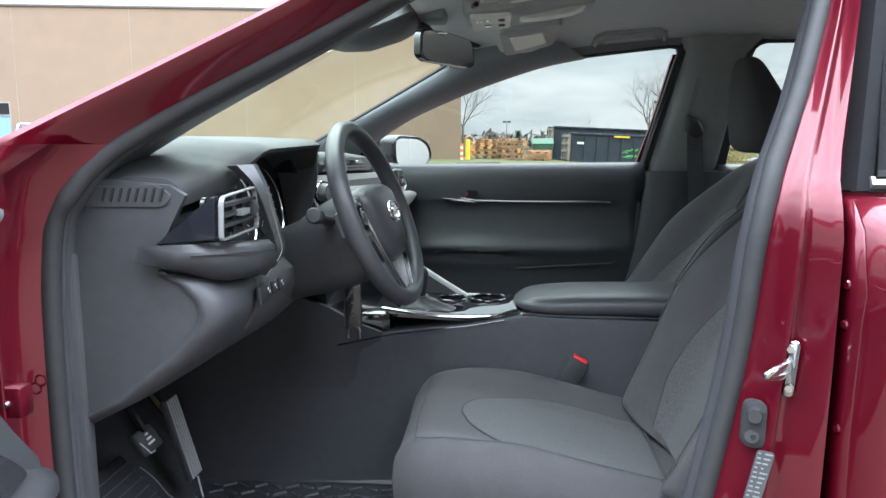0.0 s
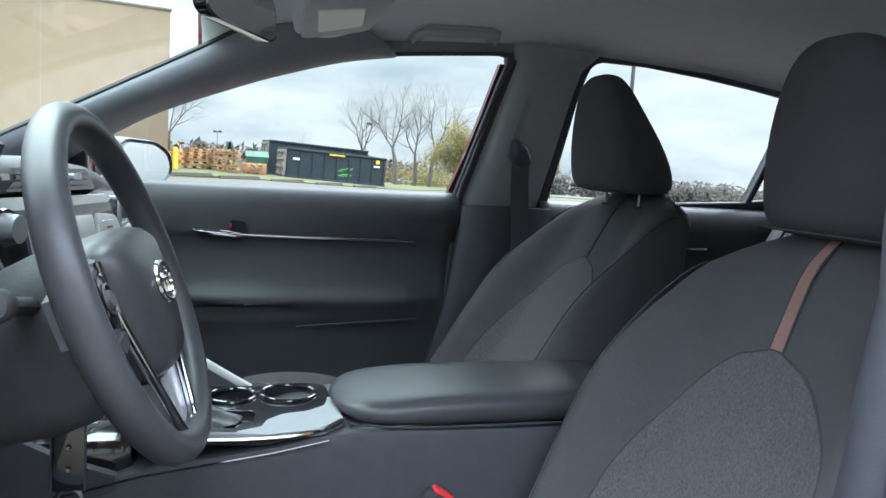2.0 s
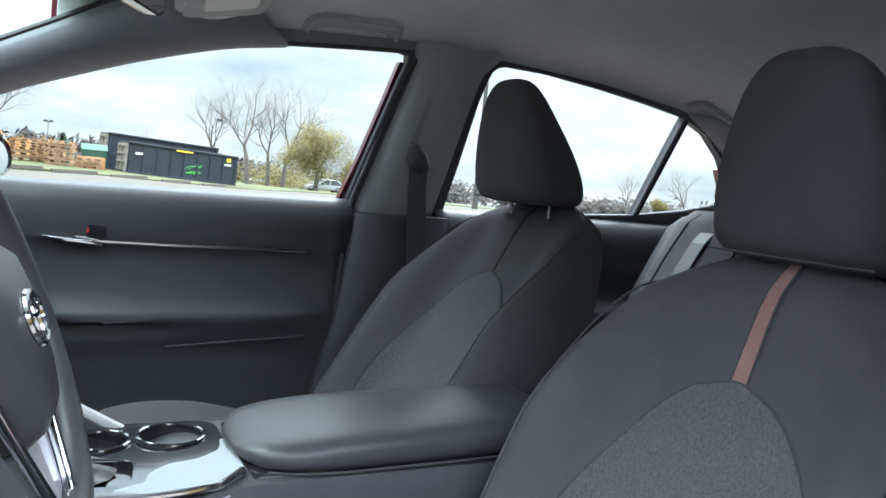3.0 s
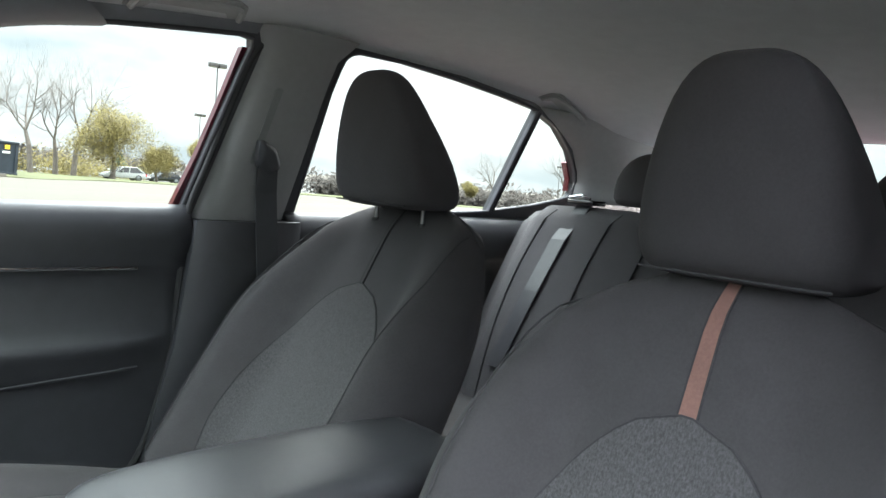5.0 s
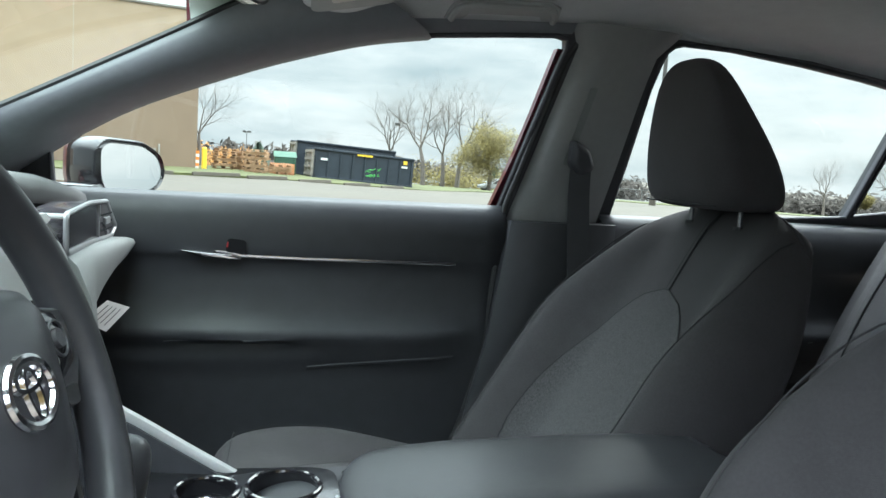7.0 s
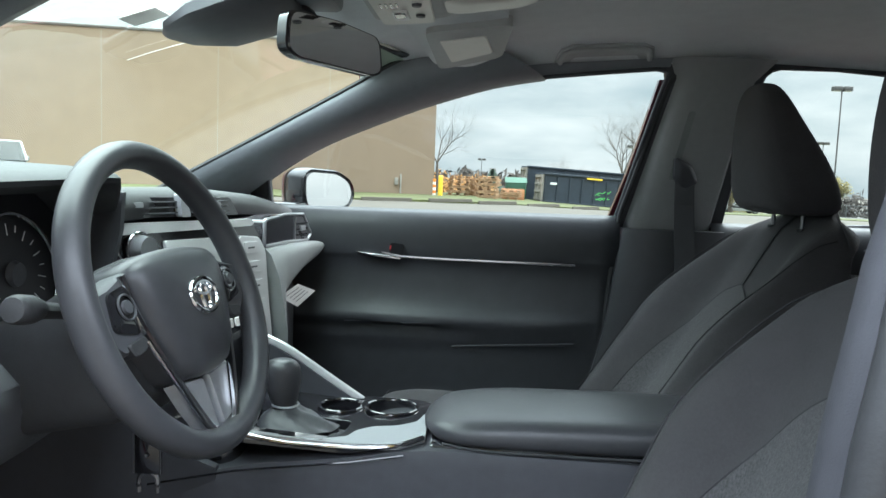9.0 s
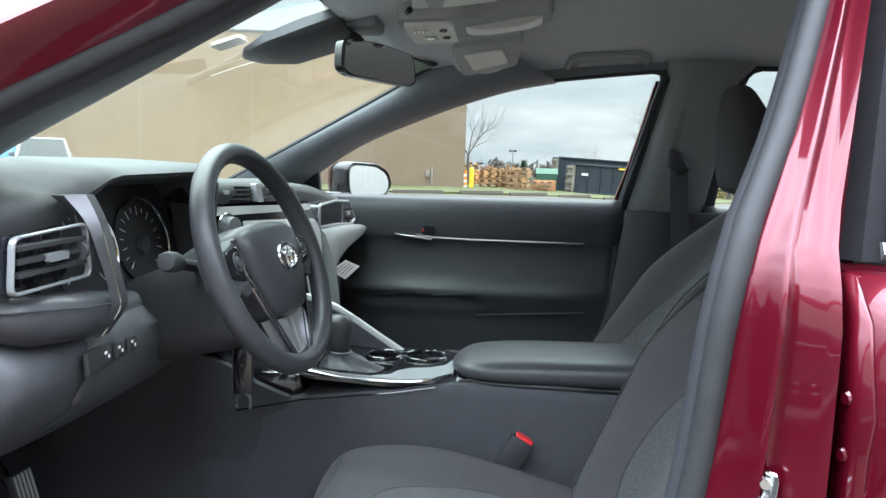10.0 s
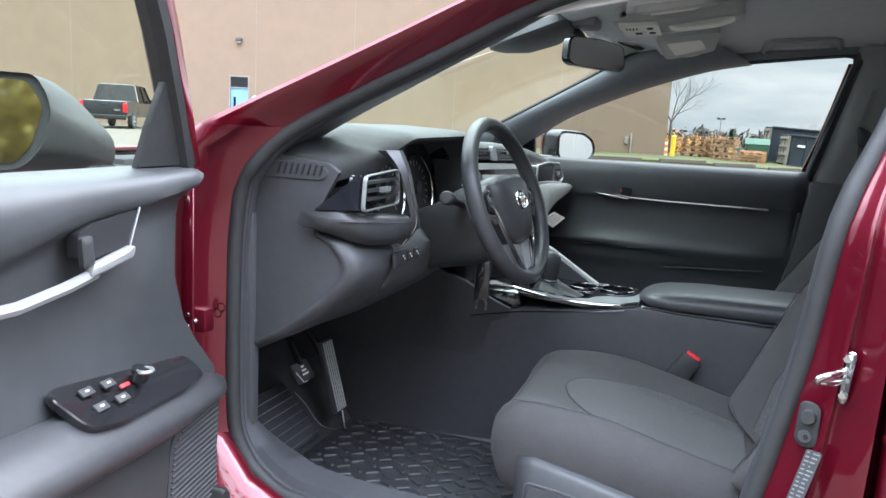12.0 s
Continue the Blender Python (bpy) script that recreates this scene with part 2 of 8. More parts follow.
def smooth_line(pts, n=8, closed=False):
    """A Catmull-Rom line through the points."""
    pts = [Vector(p) for p in pts]
    m = len(pts)
    out = []
    for i in range(m if closed else m - 1):
        p0, p1, p2, p3 = (pts[(i + k) % m] if closed else pts[min(max(i + k, 0), m - 1)] for k in (-1, 0, 1, 2))
        for k in range(n):
            t = k / n
            out.append(0.5 * ((2 * p1) + (p2 - p0) * t + (2 * p0 - 5 * p1 + 4 * p2 - p3) * t * t + (3 * p1 - p0 - 3 * p2 + p3) * t ** 3))
    if not closed:
        out.append(pts[-1])
    return out


def tube(pts, r, sides=8, closed=False, flat=1.0, up=(0, 0, 1), taper=None):
    """A round or flattened bar along a line."""
    pts = [Vector(p) for p in pts]
    n = len(pts)
    rings = []
    for i, p in enumerate(pts):
        a, b = (pts[(i - 1) % n], pts[(i + 1) % n]) if closed else (pts[max(i - 1, 0)], pts[min(i + 1, n - 1)])
        t = (b - a).normalized()
        s = t.cross(Vector(up))
        s = s.normalized() if s.length > 1e-4 else t.orthogonal().normalized()
        u = s.cross(t)
        k = r * (taper[i] if taper else 1.0)
        rings.append([p + s * (k * math.cos(w)) + u * (k * flat * math.sin(w)) for w in (2 * math.pi * q / sides for q in range(sides))])
    if closed:
        rings.append(rings[0])
        bm = loft(rings, caps=False)
        bmesh.ops.remove_doubles(bm, verts=bm.verts, dist=1e-6)
        return bm
    return loft(rings)


def box(x0, x1, y0, y1, z0, z1, bevel=0.0, seg=2, m=None):
    bm = bmesh.new()
    bmesh.ops.create_cube(bm, size=1.0)
    for v in bm.verts:
        v.co = V(x0 + (v.co.x + 0.5) * (x1 - x0), y0 + (v.co.y + 0.5) * (y1 - y0), z0 + (v.co.z + 0.5) * (z1 - z0))
    if bevel:
        bmesh.ops.bevel(bm, geom=bm.edges[:] + bm.verts[:], offset=bevel, segments=seg, affect="EDGES", profile=0.5)
    if m is not None:
        bmesh.ops.transform(bm, matrix=m, verts=bm.verts)
    return bm


def disc(c, axis, r0, r1, h, sides=24):
    """A short round solid from c along axis."""
    q = Vector(axis).to_track_quat("Z", "Y").to_matrix()
    rings = [[Vector(c) + q @ V(r * math.cos(2 * math.pi * k / sides), r * math.sin(2 * math.pi * k / sides), d) for k in range(sides)] for r, d in ((r0, 0), (r1, h))]
    return loft(rings)


def plate(outer, holes, place, depth):
    """A plate with openings: outlines in two coordinates, laid out by place(u, v, d), d from 0 to depth."""
    bm = bmesh.new()
    loops = []
    for line in (outer, *holes):
        vs = [bm.verts.new((u, v, 0)) for u, v in line]
        loops.append([bm.edges.new((a, b)) for a, b in zip(vs, vs[1:] + vs[:1])])
    bmesh.ops.triangle_fill(bm, use_beauty=True, use_dissolve=False, edges=[e for lp in loops for e in lp], normal=(0, 0, 1))
    ex = bmesh.ops.extrude_face_region(bm, geom=bm.faces[:])
    top = {v for v in ex["geom"] if isinstance(v, bmesh.types.BMVert)}
    for v in bm.verts:
        v.co = place(v.co.x, v.co.y, depth if v in top else 0.0)
    return bm


def interp(x, xs, ys):
    return float(np.interp(x, xs, ys))


def soft(x, a, b):
    t = min(max((x - a) / (b - a), 0.0), 1.0)
    return t * t * (3 - 2 * t)


def side_y(z):
    """Half width of the cabin's side glass at a height."""
    return 0.73 - 0.36 * (z - 0.985)

def rounded(outline, r=0.01, n=4):
    """The outline with its corners rounded."""
    out = []
    m = len(outline)
    for i in range(m):
        p, a, b = Vector(outline[i]), Vector(outline[i - 1]), Vector(outline[(i + 1) % m])
        k = min(r, (a - p).length * 0.45, (b - p).length * 0.45)
        s, e = p + (a - p).normalized() * k, p + (b - p).normalized() * k
        for j in range(n + 1):
            t = j / n
            out.append((1 - t) ** 2 * s + 2 * t * (1 - t) * p + t * t * e)
    return out


def slab(outline, place, d0, d1, edge=0.0):
    """A flat solid with an outline in two coordinates, laid out by place(u, v, d), with a chamfered front edge."""
    c = sum((Vector(p) for p in outline), Vector((0, 0))) / len(outline)
    rings = [[place(p[0], p[1], d0) for p in outline], [place(p[0], p[1], d1 - (edge if d1 > d0 else -edge)) for p in outline]]
    if edge:
        rings.append([place(*(Vector(p) + (c - Vector(p)).normalized() * edge), d1) for p in outline])
    return loft(rings)


def pad(outline, place, d0, d1, puff=0.01, rings=4):
    """A cushioned solid: the outline at the foot, domed towards the middle."""
    c = sum((Vector(p) for p in outline), Vector((0, 0))) / len(outline)
    rows = [[place(p[0], p[1], d0) for p in outline]]
    for k in range(rings + 1):
        t = k / rings
        s = 1 - 0.55 * t
        rows.append([place(*(c + (Vector(p) - c) * s), d1 + puff * math.sin(t * math.pi / 2)) for p in outline])
    return loft(rows)


# ==== the car ====
# x runs towards the tail, y towards the passenger side, z up
FRONT_WINDOW = [(0.622, 0.984), (0.45, 0.976), (0.25, 0.970), (0.095, 0.966), (-0.12, 0.958), (-0.262, 0.955), (-0.268, 1.00), (-0.268, 1.062), (-0.21, 1.10), (-0.098, 1.16), (0.074, 1.228),
                (0.177, 1.264), (0.297, 1.30), (0.43, 1.321), (0.565, 1.335), (0.675, 1.345), (0.698, 1.341), (0.702, 1.325), (0.691, 1.286), (0.659, 1.148)]
REAR_WINDOW = [(0.89, 0.974), (0.898, 1.10), (0.908, 1.262), (0.918, 1.318), (0.925, 1.338), (0.938, 1.350), (0.958, 1.356), (1.086, 1.356), (1.275, 1.343), (1.45, 1.326), (1.594, 1.308), (1.573, 1.20), (1.538, 1.008), (1.2, 0.988)]
QUARTER = [(1.553, 1.013), (1.588, 1.20), (1.608, 1.300), (1.70, 1.27), (1.799, 1.208), (1.86, 1.15), (1.885, 1.11), (1.886, 1.078), (1.87, 1.062), (1.72, 1.033)]


def upper_side(sign):
    th = thing("side_frame", "dark grey window frames along the cabin side", "car trim")
    outer = [(-0.30, 0.94), (2.02, 0.98), (2.02, 1.15), (1.86, 1.25), (1.64, 1.335), (1.30, 1.372), (0.95, 1.38), (0.56, 1.365), (0.40, 1.348), (0.25, 1.32), (0.10, 1.27), (-0.08, 1.20), (-0.22, 1.13), (-0.30, 1.09)]
    holes = [FRONT_WINDOW, REAR_WINDOW, QUARTER]
    if sign < 0:
        outer = [(0.64, 0.94), (2.02, 0.98), (2.02, 1.15), (1.86, 1.25), (1.64, 1.335), (1.30, 1.372), (0.95, 1.38), (0.72, 1.372)]
        holes = holes[1:]
    part("frame", plate(outer, holes, lambda u, v, d: V(u, sign * (side_y(v) + d), v), 0.03), LOWER, th, smooth=False)
    for hole in holes:
        part("seal", tube([V(u, sign * (side_y(v) + 0.002), v) for u, v in hole], 0.0055, 8, True, up=(0, 1, 0)), LOWER, th)
        bm = bmesh.new()
        bm.faces.new([bm.verts.new(V(u, sign * (side_y(v) + 0.016), v)) for u, v in hole])
        g = part("window_pane", bm, GLASS, th, smooth=False)
        g.visible_shadow = False
    if sign > 0:
        # painted door frame that shows beyond the glass
        edge = [(0.632, 0.985), (0.659, 1.10), (0.682, 1.20), (0.706, 1.325), (0.690, 1.325), (0.664, 1.20), (0.641, 1.10), (0.608, 0.985)]
        part("painted_frame", plate(edge, [], lambda u, v, d: V(u, side_y(v) + 0.024 + d, v), 0.02), RED, th, "red painted door frame", smooth=False)
        edge = [(1.83, 1.176), (1.876, 1.125), (1.889, 1.085), (1.885, 1.085), (1.871, 1.124), (1.827, 1.173)]
        part("painted_frame", plate(edge, [], lambda u, v, d: V(u, side_y(v) + 0.024 + d, v), 0.02), RED, th, "red painted door frame", smooth=False)
        part("belt_seal", tube([V(x, side_y(0.975) + 0.012, interp(x, (-0.26, 0.095, 0.62), (0.955, 0.966, 0.982))) for x in np.linspace(-0.24, 0.615, 12)], 0.007, 6), RUBBER, th)
    return th


upper_side(1)
upper_side(-1)


def head_z(x):
    return interp(x, (-0.02, 0.05, 0.2, 0.45, 0.8, 1.2, 1.6, 2.05), (1.348, 1.366, 1.390, 1.412, 1.422, 1.412, 1.372, 1.27))


def head_edge(x):
    return interp(x, (-0.02, 0.10, 0.177, 0.297, 0.43, 0.70, 0.946, 1.275, 1.586, 1.80, 2.05), (1.265, 1.285, 1.30, 1.322, 1.336, 1.356, 1.364, 1.353, 1.322, 1.24, 1.12))


def roof_rows(x0, x1, n, lift, spread):
    rows = []
    for x in np.linspace(x0, x1, n):
        e, c = head_edge(x) + lift * 0.5, head_z(x) + lift
        w = side_y(e) + spread
        half = [(w, e), (w - 0.012, e + 0.014), (w - 0.035, e + (c - e) * 0.45), (w - 0.08, e + (c - e) * 0.68), (w - 0.16, e + (c - e) * 0.84), (0.28, e + (c - e) * 0.95), (0.14, c - 0.002), (0.0, c)]
        rows.append([V(x, s * y, z) for s, seq in ((-1, half), (1, half[-2::-1])) for y, z in seq])
    return rows


def headliner():
    ob = part("headliner", loft(roof_rows(-0.02, 2.05, 44, 0.0, 0.004), closed=False), HEAD, None, solid=0.006)
    tagged(ob, "grey woven headliner under the car roof", "headliner", kind="structure")


headliner()


def roof():
    th = thing("car_roof", "red metallic painted roof panel of the car", "car roof")
    part("roof_skin", loft(roof_rows(-0.03, 2.1, 30, 0.04, 0.04), closed=False), RED, th, solid=0.008)


roof()


def a_pillar(sign):
    th = thing("a_pillar_trim", "dark grey plastic trim on a windshield pillar", "pillar trim", "windshield pillar trims")
    w = [(-0.33, 1.005), (-0.21, 1.088), (-0.098, 1.150), (0.074, 1.220), (0.177, 1.256), (0.30, 1.292), (0.42, 1.314)]
    if sign < 0:
        w = [(-0.44, 1.00), (-0.33, 1.082), (-0.21, 1.146), (-0.05, 1.232), (0.07, 1.297), (0.20, 1.340), (0.33, 1.372)]
    s = [(-0.50, 1.01), (-0.36, 1.088), (-0.22, 1.165), (-0.03, 1.272), (0.07, 1.330), (0.15, 1.362), (0.26, 1.392)]
    rings = []
    for p, q in zip(smooth_line([(*p, 0) for p in w], 5), smooth_line([(*p, 0) for p in s], 5)):
        a, b = V(p.x, side_y(p.y) - 0.002, p.y), V(q.x, 0.55, q.y)
        inn = V(0.25, -0.9, -0.1).normalized()
        ring = [a + V(0, 0.03, 0), a, a.lerp(b, 0.06) + inn * 0.010, a.lerp(b, 0.2) + inn * 0.024, a.lerp(b, 0.45) + inn * 0.034, a.lerp(b, 0.7) + inn * 0.030, a.lerp(b, 0.9) + inn * 0.014, b, b + V(-0.01, 0.02, 0.005)]
        rings.append([V(r.x, sign * r.y, r.z) for r in ring])
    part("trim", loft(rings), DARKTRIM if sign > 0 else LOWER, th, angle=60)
    part("edge_seal", tube([r[7] + V(-0.006, sign * 0.004, 0.002) for r in rings], 0.006, 6), RUBBER, th)
    if sign > 0:
        xs = np.linspace(0.24, 0.705, 14)
        low = [interp(x, (0.177, 0.297, 0.43, 0.565, 0.675, 0.73), (1.264, 1.30, 1.321, 1.335, 1.345, 1.347)) for x in xs]
        part("roof_rail", loft([[V(x, side_y(zb) - 0.002, zb + 0.004), V(x, side_y(zb) - 0.010, zb + 0.008), V(x, side_y(zb) - 0.018, zb + 0.018), V(x, side_y(head_edge(x)) - 0.022, head_edge(x) + 0.012), V(x, side_y(head_edge(x)) + 0.006, head_edge(x) + 0.016)] for x, zb in zip(xs, low)], closed=False), DARKTRIM, th, "dark grey rail over the window")
        sail = [(-0.37, 0.955), (-0.27, 0.955), (-0.268, 1.06), (-0.30, 1.04)]
        part("sail_panel", slab(sail, lambda u, v, d: V(u, side_y(v) - 0.004 + d, v), 0.0, 0.02), PIANO, th, "black corner panel", smooth=False)
    return th


a_pillar(1)
a_pillar(-1)


def windshield_row(y):
    k = (y / 0.62) ** 2
    low = V(-1.02 + 0.42 * k, y, 0.975)
    up = V(-0.03 + 0.13 * k, y * 0.84, 1.372 - 0.02 * k)
    return [low.lerp(up, t) + V(0, 0, 0.03 * math.sin(math.pi * t)) for t in np.linspace(0, 1, 9)]


def windshield():
    th = thing("windshield", "clear green-tinted windshield glass with black border", "windshield")
    g = part("glass", loft([windshield_row(y) for y in np.linspace(-0.66, 0.66, 17)], closed=False), WINDSHIELD, th)
    g.visible_shadow = False
    part("border", tube([windshield_row(y)[-1] + V(-0.01, 0, -0.006) for y in np.linspace(-0.62, 0.62, 17)], 0.016, 6, flat=0.4), PIANO, th, "black printed border")
    # small stickers and mark on the glass
    r1 = windshield_row(-0.10)
    part("sticker", slab([(0, 0), (0.055, 0), (0.055, 0.05), (0, 0.05)], lambda u, v, d: r1[6].lerp(r1[7], v / 0.11) + V(0.0, u, -0.004 + d), 0, 0.001), LENS, th, "pale sticker on the glass", smooth=False)

    for y, a, b, w in ((0.12, 5.3, 6.3, 0.02),):
        line = []
        for k in np.linspace(0, 1, 8):
            r = windshield_row(y + w * k * k)
            s = a + (b - a) * k
            line.append(r[int(s)].lerp(r[int(s) + 1], s - int(s)) + V(0.004, 0, -0.006))
        part("dried_streak", tube(line, 0.0005, 4), LENS, th, "pale dried water streak", smooth=False)


windshield()


def b_pillar():
    th = thing("b_pillar_trim", "grey plastic centre pillar trim with a belt slot", "pillar trim")
    rings = []
    for z, f, r, y in ((0.28, 0.52, 0.885, 0.700), (0.45, 0.54, 0.885, 0.695), (0.70, 0.60, 0.885, 0.690), (0.965, 0.633, 0.885, 0.682)):
        rings.append([V(f, y + 0.05, z), V(f + 0.004, y, z), V(f + 0.03, y - 0.016, z), V((f + r) / 2, y - 0.024, z), V(r - 0.03, y - 0.016, z), V(r, y, z), V(r, y + 0.05, z)])
    part("lower_trim", loft(rings), PANEL, th)
    rings = []
    for z in np.linspace(0.947, 1.37, 10):
        f, r = interp(z, (0.947, 1.33, 1.37), (0.638, 0.722, 0.70)), interp(z, (0.947, 1.10, 1.26, 1.33, 1.37), (0.862, 0.880, 0.895, 0.908, 0.95))
        y = side_y(z)
        rings.append([V(f, y + 0.02, z), V(f + 0.003, y - 0.006, z), V(f + 0.022, y - 0.028, z), V(f + 0.06, y - 0.036, z), V(r - 0.05, y - 0.034, z), V(r - 0.012, y - 0.02, z), V(r, y + 0.004, z), V(r, y + 0.02, z)])
    part("upper_trim", loft(rings), PILLAR, th, "mid grey upper trim")
    part("door_seal", tube(smooth_line([(0.722, 0.604, 1.335), (0.706, 0.622, 1.30), (0.682, 0.655, 1.20), (0.649, 0.688, 1.07), (0.625, 0.708, 0.97), (0.612, 0.708, 0.80), (0.588, 0.706, 0.62), (0.54, 0.70, 0.47), (0.46, 0.70, 0.38)], 5), 0.007, 8), RUBBER, th, "rubber door seal")
    part("height_slot", slab(rounded([(0.732, 1.09), (0.748, 1.09), (0.772, 1.25), (0.756, 1.25)], 0.006), lambda u, v, d: V(u, side_y(v) - 0.0345 - d, v), 0.0, 0.003), GREYPAD, th, "grey belt height slot", smooth=False)
    belt = thing("seat_belt", "black seat belt hanging from a pillar guide", "seat belt")
    part("guide", pad(rounded([(0.735, 1.145), (0.778, 1.125), (0.800, 1.085), (0.772, 1.065), (0.742, 1.09)], 0.012), lambda u, v, d: V(u, side_y(v) - 0.038 - d, v), 0.0, 0.018, 0.01), LOWER, belt, "grey plastic belt guide")
    part("webbing", loft([[V(x - w, y, z), V(x + w, y - 0.006, z), V(x + w, y - 0.009, z), V(x - w, y - 0.003, z)] for x, y, z, w in ((0.768, 0.645, 1.09, 0.022), (0.772, 0.652, 1.03, 0.023), (0.778, 0.652, 0.95, 0.024), (0.79, 0.648, 0.80, 0.024), (0.81, 0.64, 0.60, 0.024))]), PANEL, belt, "black woven webbing", smooth=False)


b_pillar()


def c_pillar(sign):
    th = thing("c_pillar_trim", "light grey plastic rear pillar trim", "pillar trim", "rear pillar trims")
    rows = []
    for t in np.linspace(0, 1, 12):
        f = V(interp(t, (0, 0.35, 0.6, 1), (1.60, 1.80, 1.88, 1.89)), 0, interp(t, (0, 0.35, 0.6, 1), (1.315, 1.22, 1.13, 1.055)))
        f.y = side_y(f.z) - 0.004
        r = V(2.06, 0.52, interp(t, (0, 1), (1.285, 1.05)))
        m1, m2 = f.lerp(r, 0.12) + V(0.0, -0.018, 0), f.lerp(r, 0.5) + V(0.02, -0.008, 0)
        rows.append([V(p.x, sign * p.y, p.z) for p in (f + V(0, 0.012, 0), f, m1, m2, r)])
    part("trim", loft(rows, closed=False), TRIM, th, solid=0.004)
    return th


c_pillar(1)
c_pillar(-1)


def rear_glass():
    th = thing("rear_window", "tinted rear window glass above the parcel shelf", "rear window")
    rows = [[V(2.02 + 0.02 * (1 - (y / 0.6) ** 2), y, 1.285), V(2.30, y * 1.05, 1.16), V(2.55, y * 1.1, 1.03)] for y in np.linspace(-0.55, 0.55, 7)]
    g = part("glass", loft(rows, closed=False), GLASS, th)
    g.visible_shadow = False
    sh = thing("parcel_shelf", "dark fabric parcel shelf behind the rear seat", "parcel shelf")
    part("shelf", box(1.70, 2.55, -0.62, 0.62, 1.00, 1.035, 0.01), LOWER, sh)


rear_glass()


def grab_handle(x0, x1, label):
    """A handle folded flush into its shallow bezel on the headliner's edge."""
    th = thing("grab_handle", label, "grab handle", "grab handles")
    def at(u, v, d):
        e, c = head_edge(u), head_z(u)
        w = side_y(e) + 0.004
        return V(u, w - 0.016 - 0.058 * v, e + 0.018 + (0.60 * (c - e) - 0.016) * v) + V(0, -0.55, -0.83) * d
    k = 0.16 * (x1 - x0)
    part("bezel", slab(rounded([(x0, 0.0), (x0 + 0.3 * k, 0.72), (x0 + k, 1.0), (x1 - k, 1.0), (x1 - 0.3 * k, 0.72), (x1, 0.0), (x1 - 0.8 * k, -0.08), (x1 - 1.2 * k, 0.30), (x0 + 1.2 * k, 0.30), (x0 + 0.8 * k, -0.08)], 0.03), at, -0.002, 0.007, 0.003), TRIM, th)
    part("grip", tube(smooth_line([at(u, v, 0.010) for u, v in ((x0 + 0.35 * k, 0.05), (x0 + 0.6 * k, 0.6), (x0 + 1.3 * k, 0.76), ((x0 + x1) / 2, 0.78), (x1 - 1.3 * k, 0.76), (x1 - 0.6 * k, 0.6), (x1 - 0.35 * k, 0.05))], 6), 0.0065, 8), TRIM, th)


grab_handle(0.435, 0.665, "grey folded grab handle above the passenger window")
grab_handle(1.56, 1.78, "grey folded grab handle above the rear window")


def floor():
    th = thing("car_floor", "black carpeted floor and footwell of the car", "car floor", kind="structure")
    part("floor_pan", box(-0.75, 1.9, -0.715, 0.715, 0.20, 0.26, 0.01), CARPET, th)
    part("firewall", box(-0.84, -0.76, -0.74, 0.74, 0.2, 0.98, 0.01), CARPET, th)
    part("toe_board", box(-0.26, 0.26, -0.71, 0.71, -0.012, 0.012, m=pose(-0.66, 0, 0.42, 0, 52, 0)), CARPET, th)
    part("kick_panel", box(-0.80, -0.46, -0.735, -0.705, 0.26, 0.90, 0.008), LOWER, th)
    part("kick_panel", box(-0.80, -0.40, 0.705, 0.735, 0.26, 0.95, 0.008), LOWER, th)
    for s in (-1, 1):
        part("sill", box(-0.55, 1.7, min(s * 0.70, s * 0.80), max(s * 0.70, s * 0.80), 0.18, 0.315, 0.02), LOWER, th)


floor()


def floor_mat():
    th = thing("floor_mat", "black ribbed rubber floor mat on the driver side", "floor mat")
    part("tray", box(-0.52, 0.02, -0.66, -0.15, 0.258, 0.272, 0.005), MAT, th)
    for side in (-0.66, -0.15):
        part("rim", tube([(-0.52, side, 0.275), (0.02, side, 0.275)], 0.008, 6), MAT, th)
    bar = box(-0.016, 0.016, -0.005, 0.005, 0.0, 0.007, 0.002, 1)
    me = bpy.data.meshes.new("tread_block")
    bar.to_mesh(me)
    bar.free()
    me.materials.append(MAT)
    k = 0
    for i in range(14):
        for j in range(13):
            x, y = -0.49 + i * 0.037 + (0.018 if j % 2 else 0), -0.63 + j * 0.037
            ob = new("tread_block", me)
            ob.parent = th
            ob.matrix_local = pose(x, y, 0.271, 0, 0, 35 if (i + j) % 2 else -35)
            k += 1


floor_mat()


def door_surface(u, z, n=0.0):
    """The passenger door's inner face at a place along the car and a height."""
    prof_z = (0.28, 0.40, 0.56, 0.640, 0.652, 0.664, 0.676, 0.692, 0.704, 0.714, 0.722, 0.735, 0.76, 0.82, 0.858, 0.868, 0.876, 0.89, 0.92, 0.955, 0.975, 0.985)
    prof_y = (0.706, 0.708, 0.712, 0.706, 0.699, 0.694, 0.690, 0.684, 0.678, 0.677, 0.681, 0.696, 0.707, 0.714, 0.711, 0.704, 0.701, 0.699, 0.695, 0.697, 0.704, 0.722)
    return interp(z, prof_z, prof_y) - n


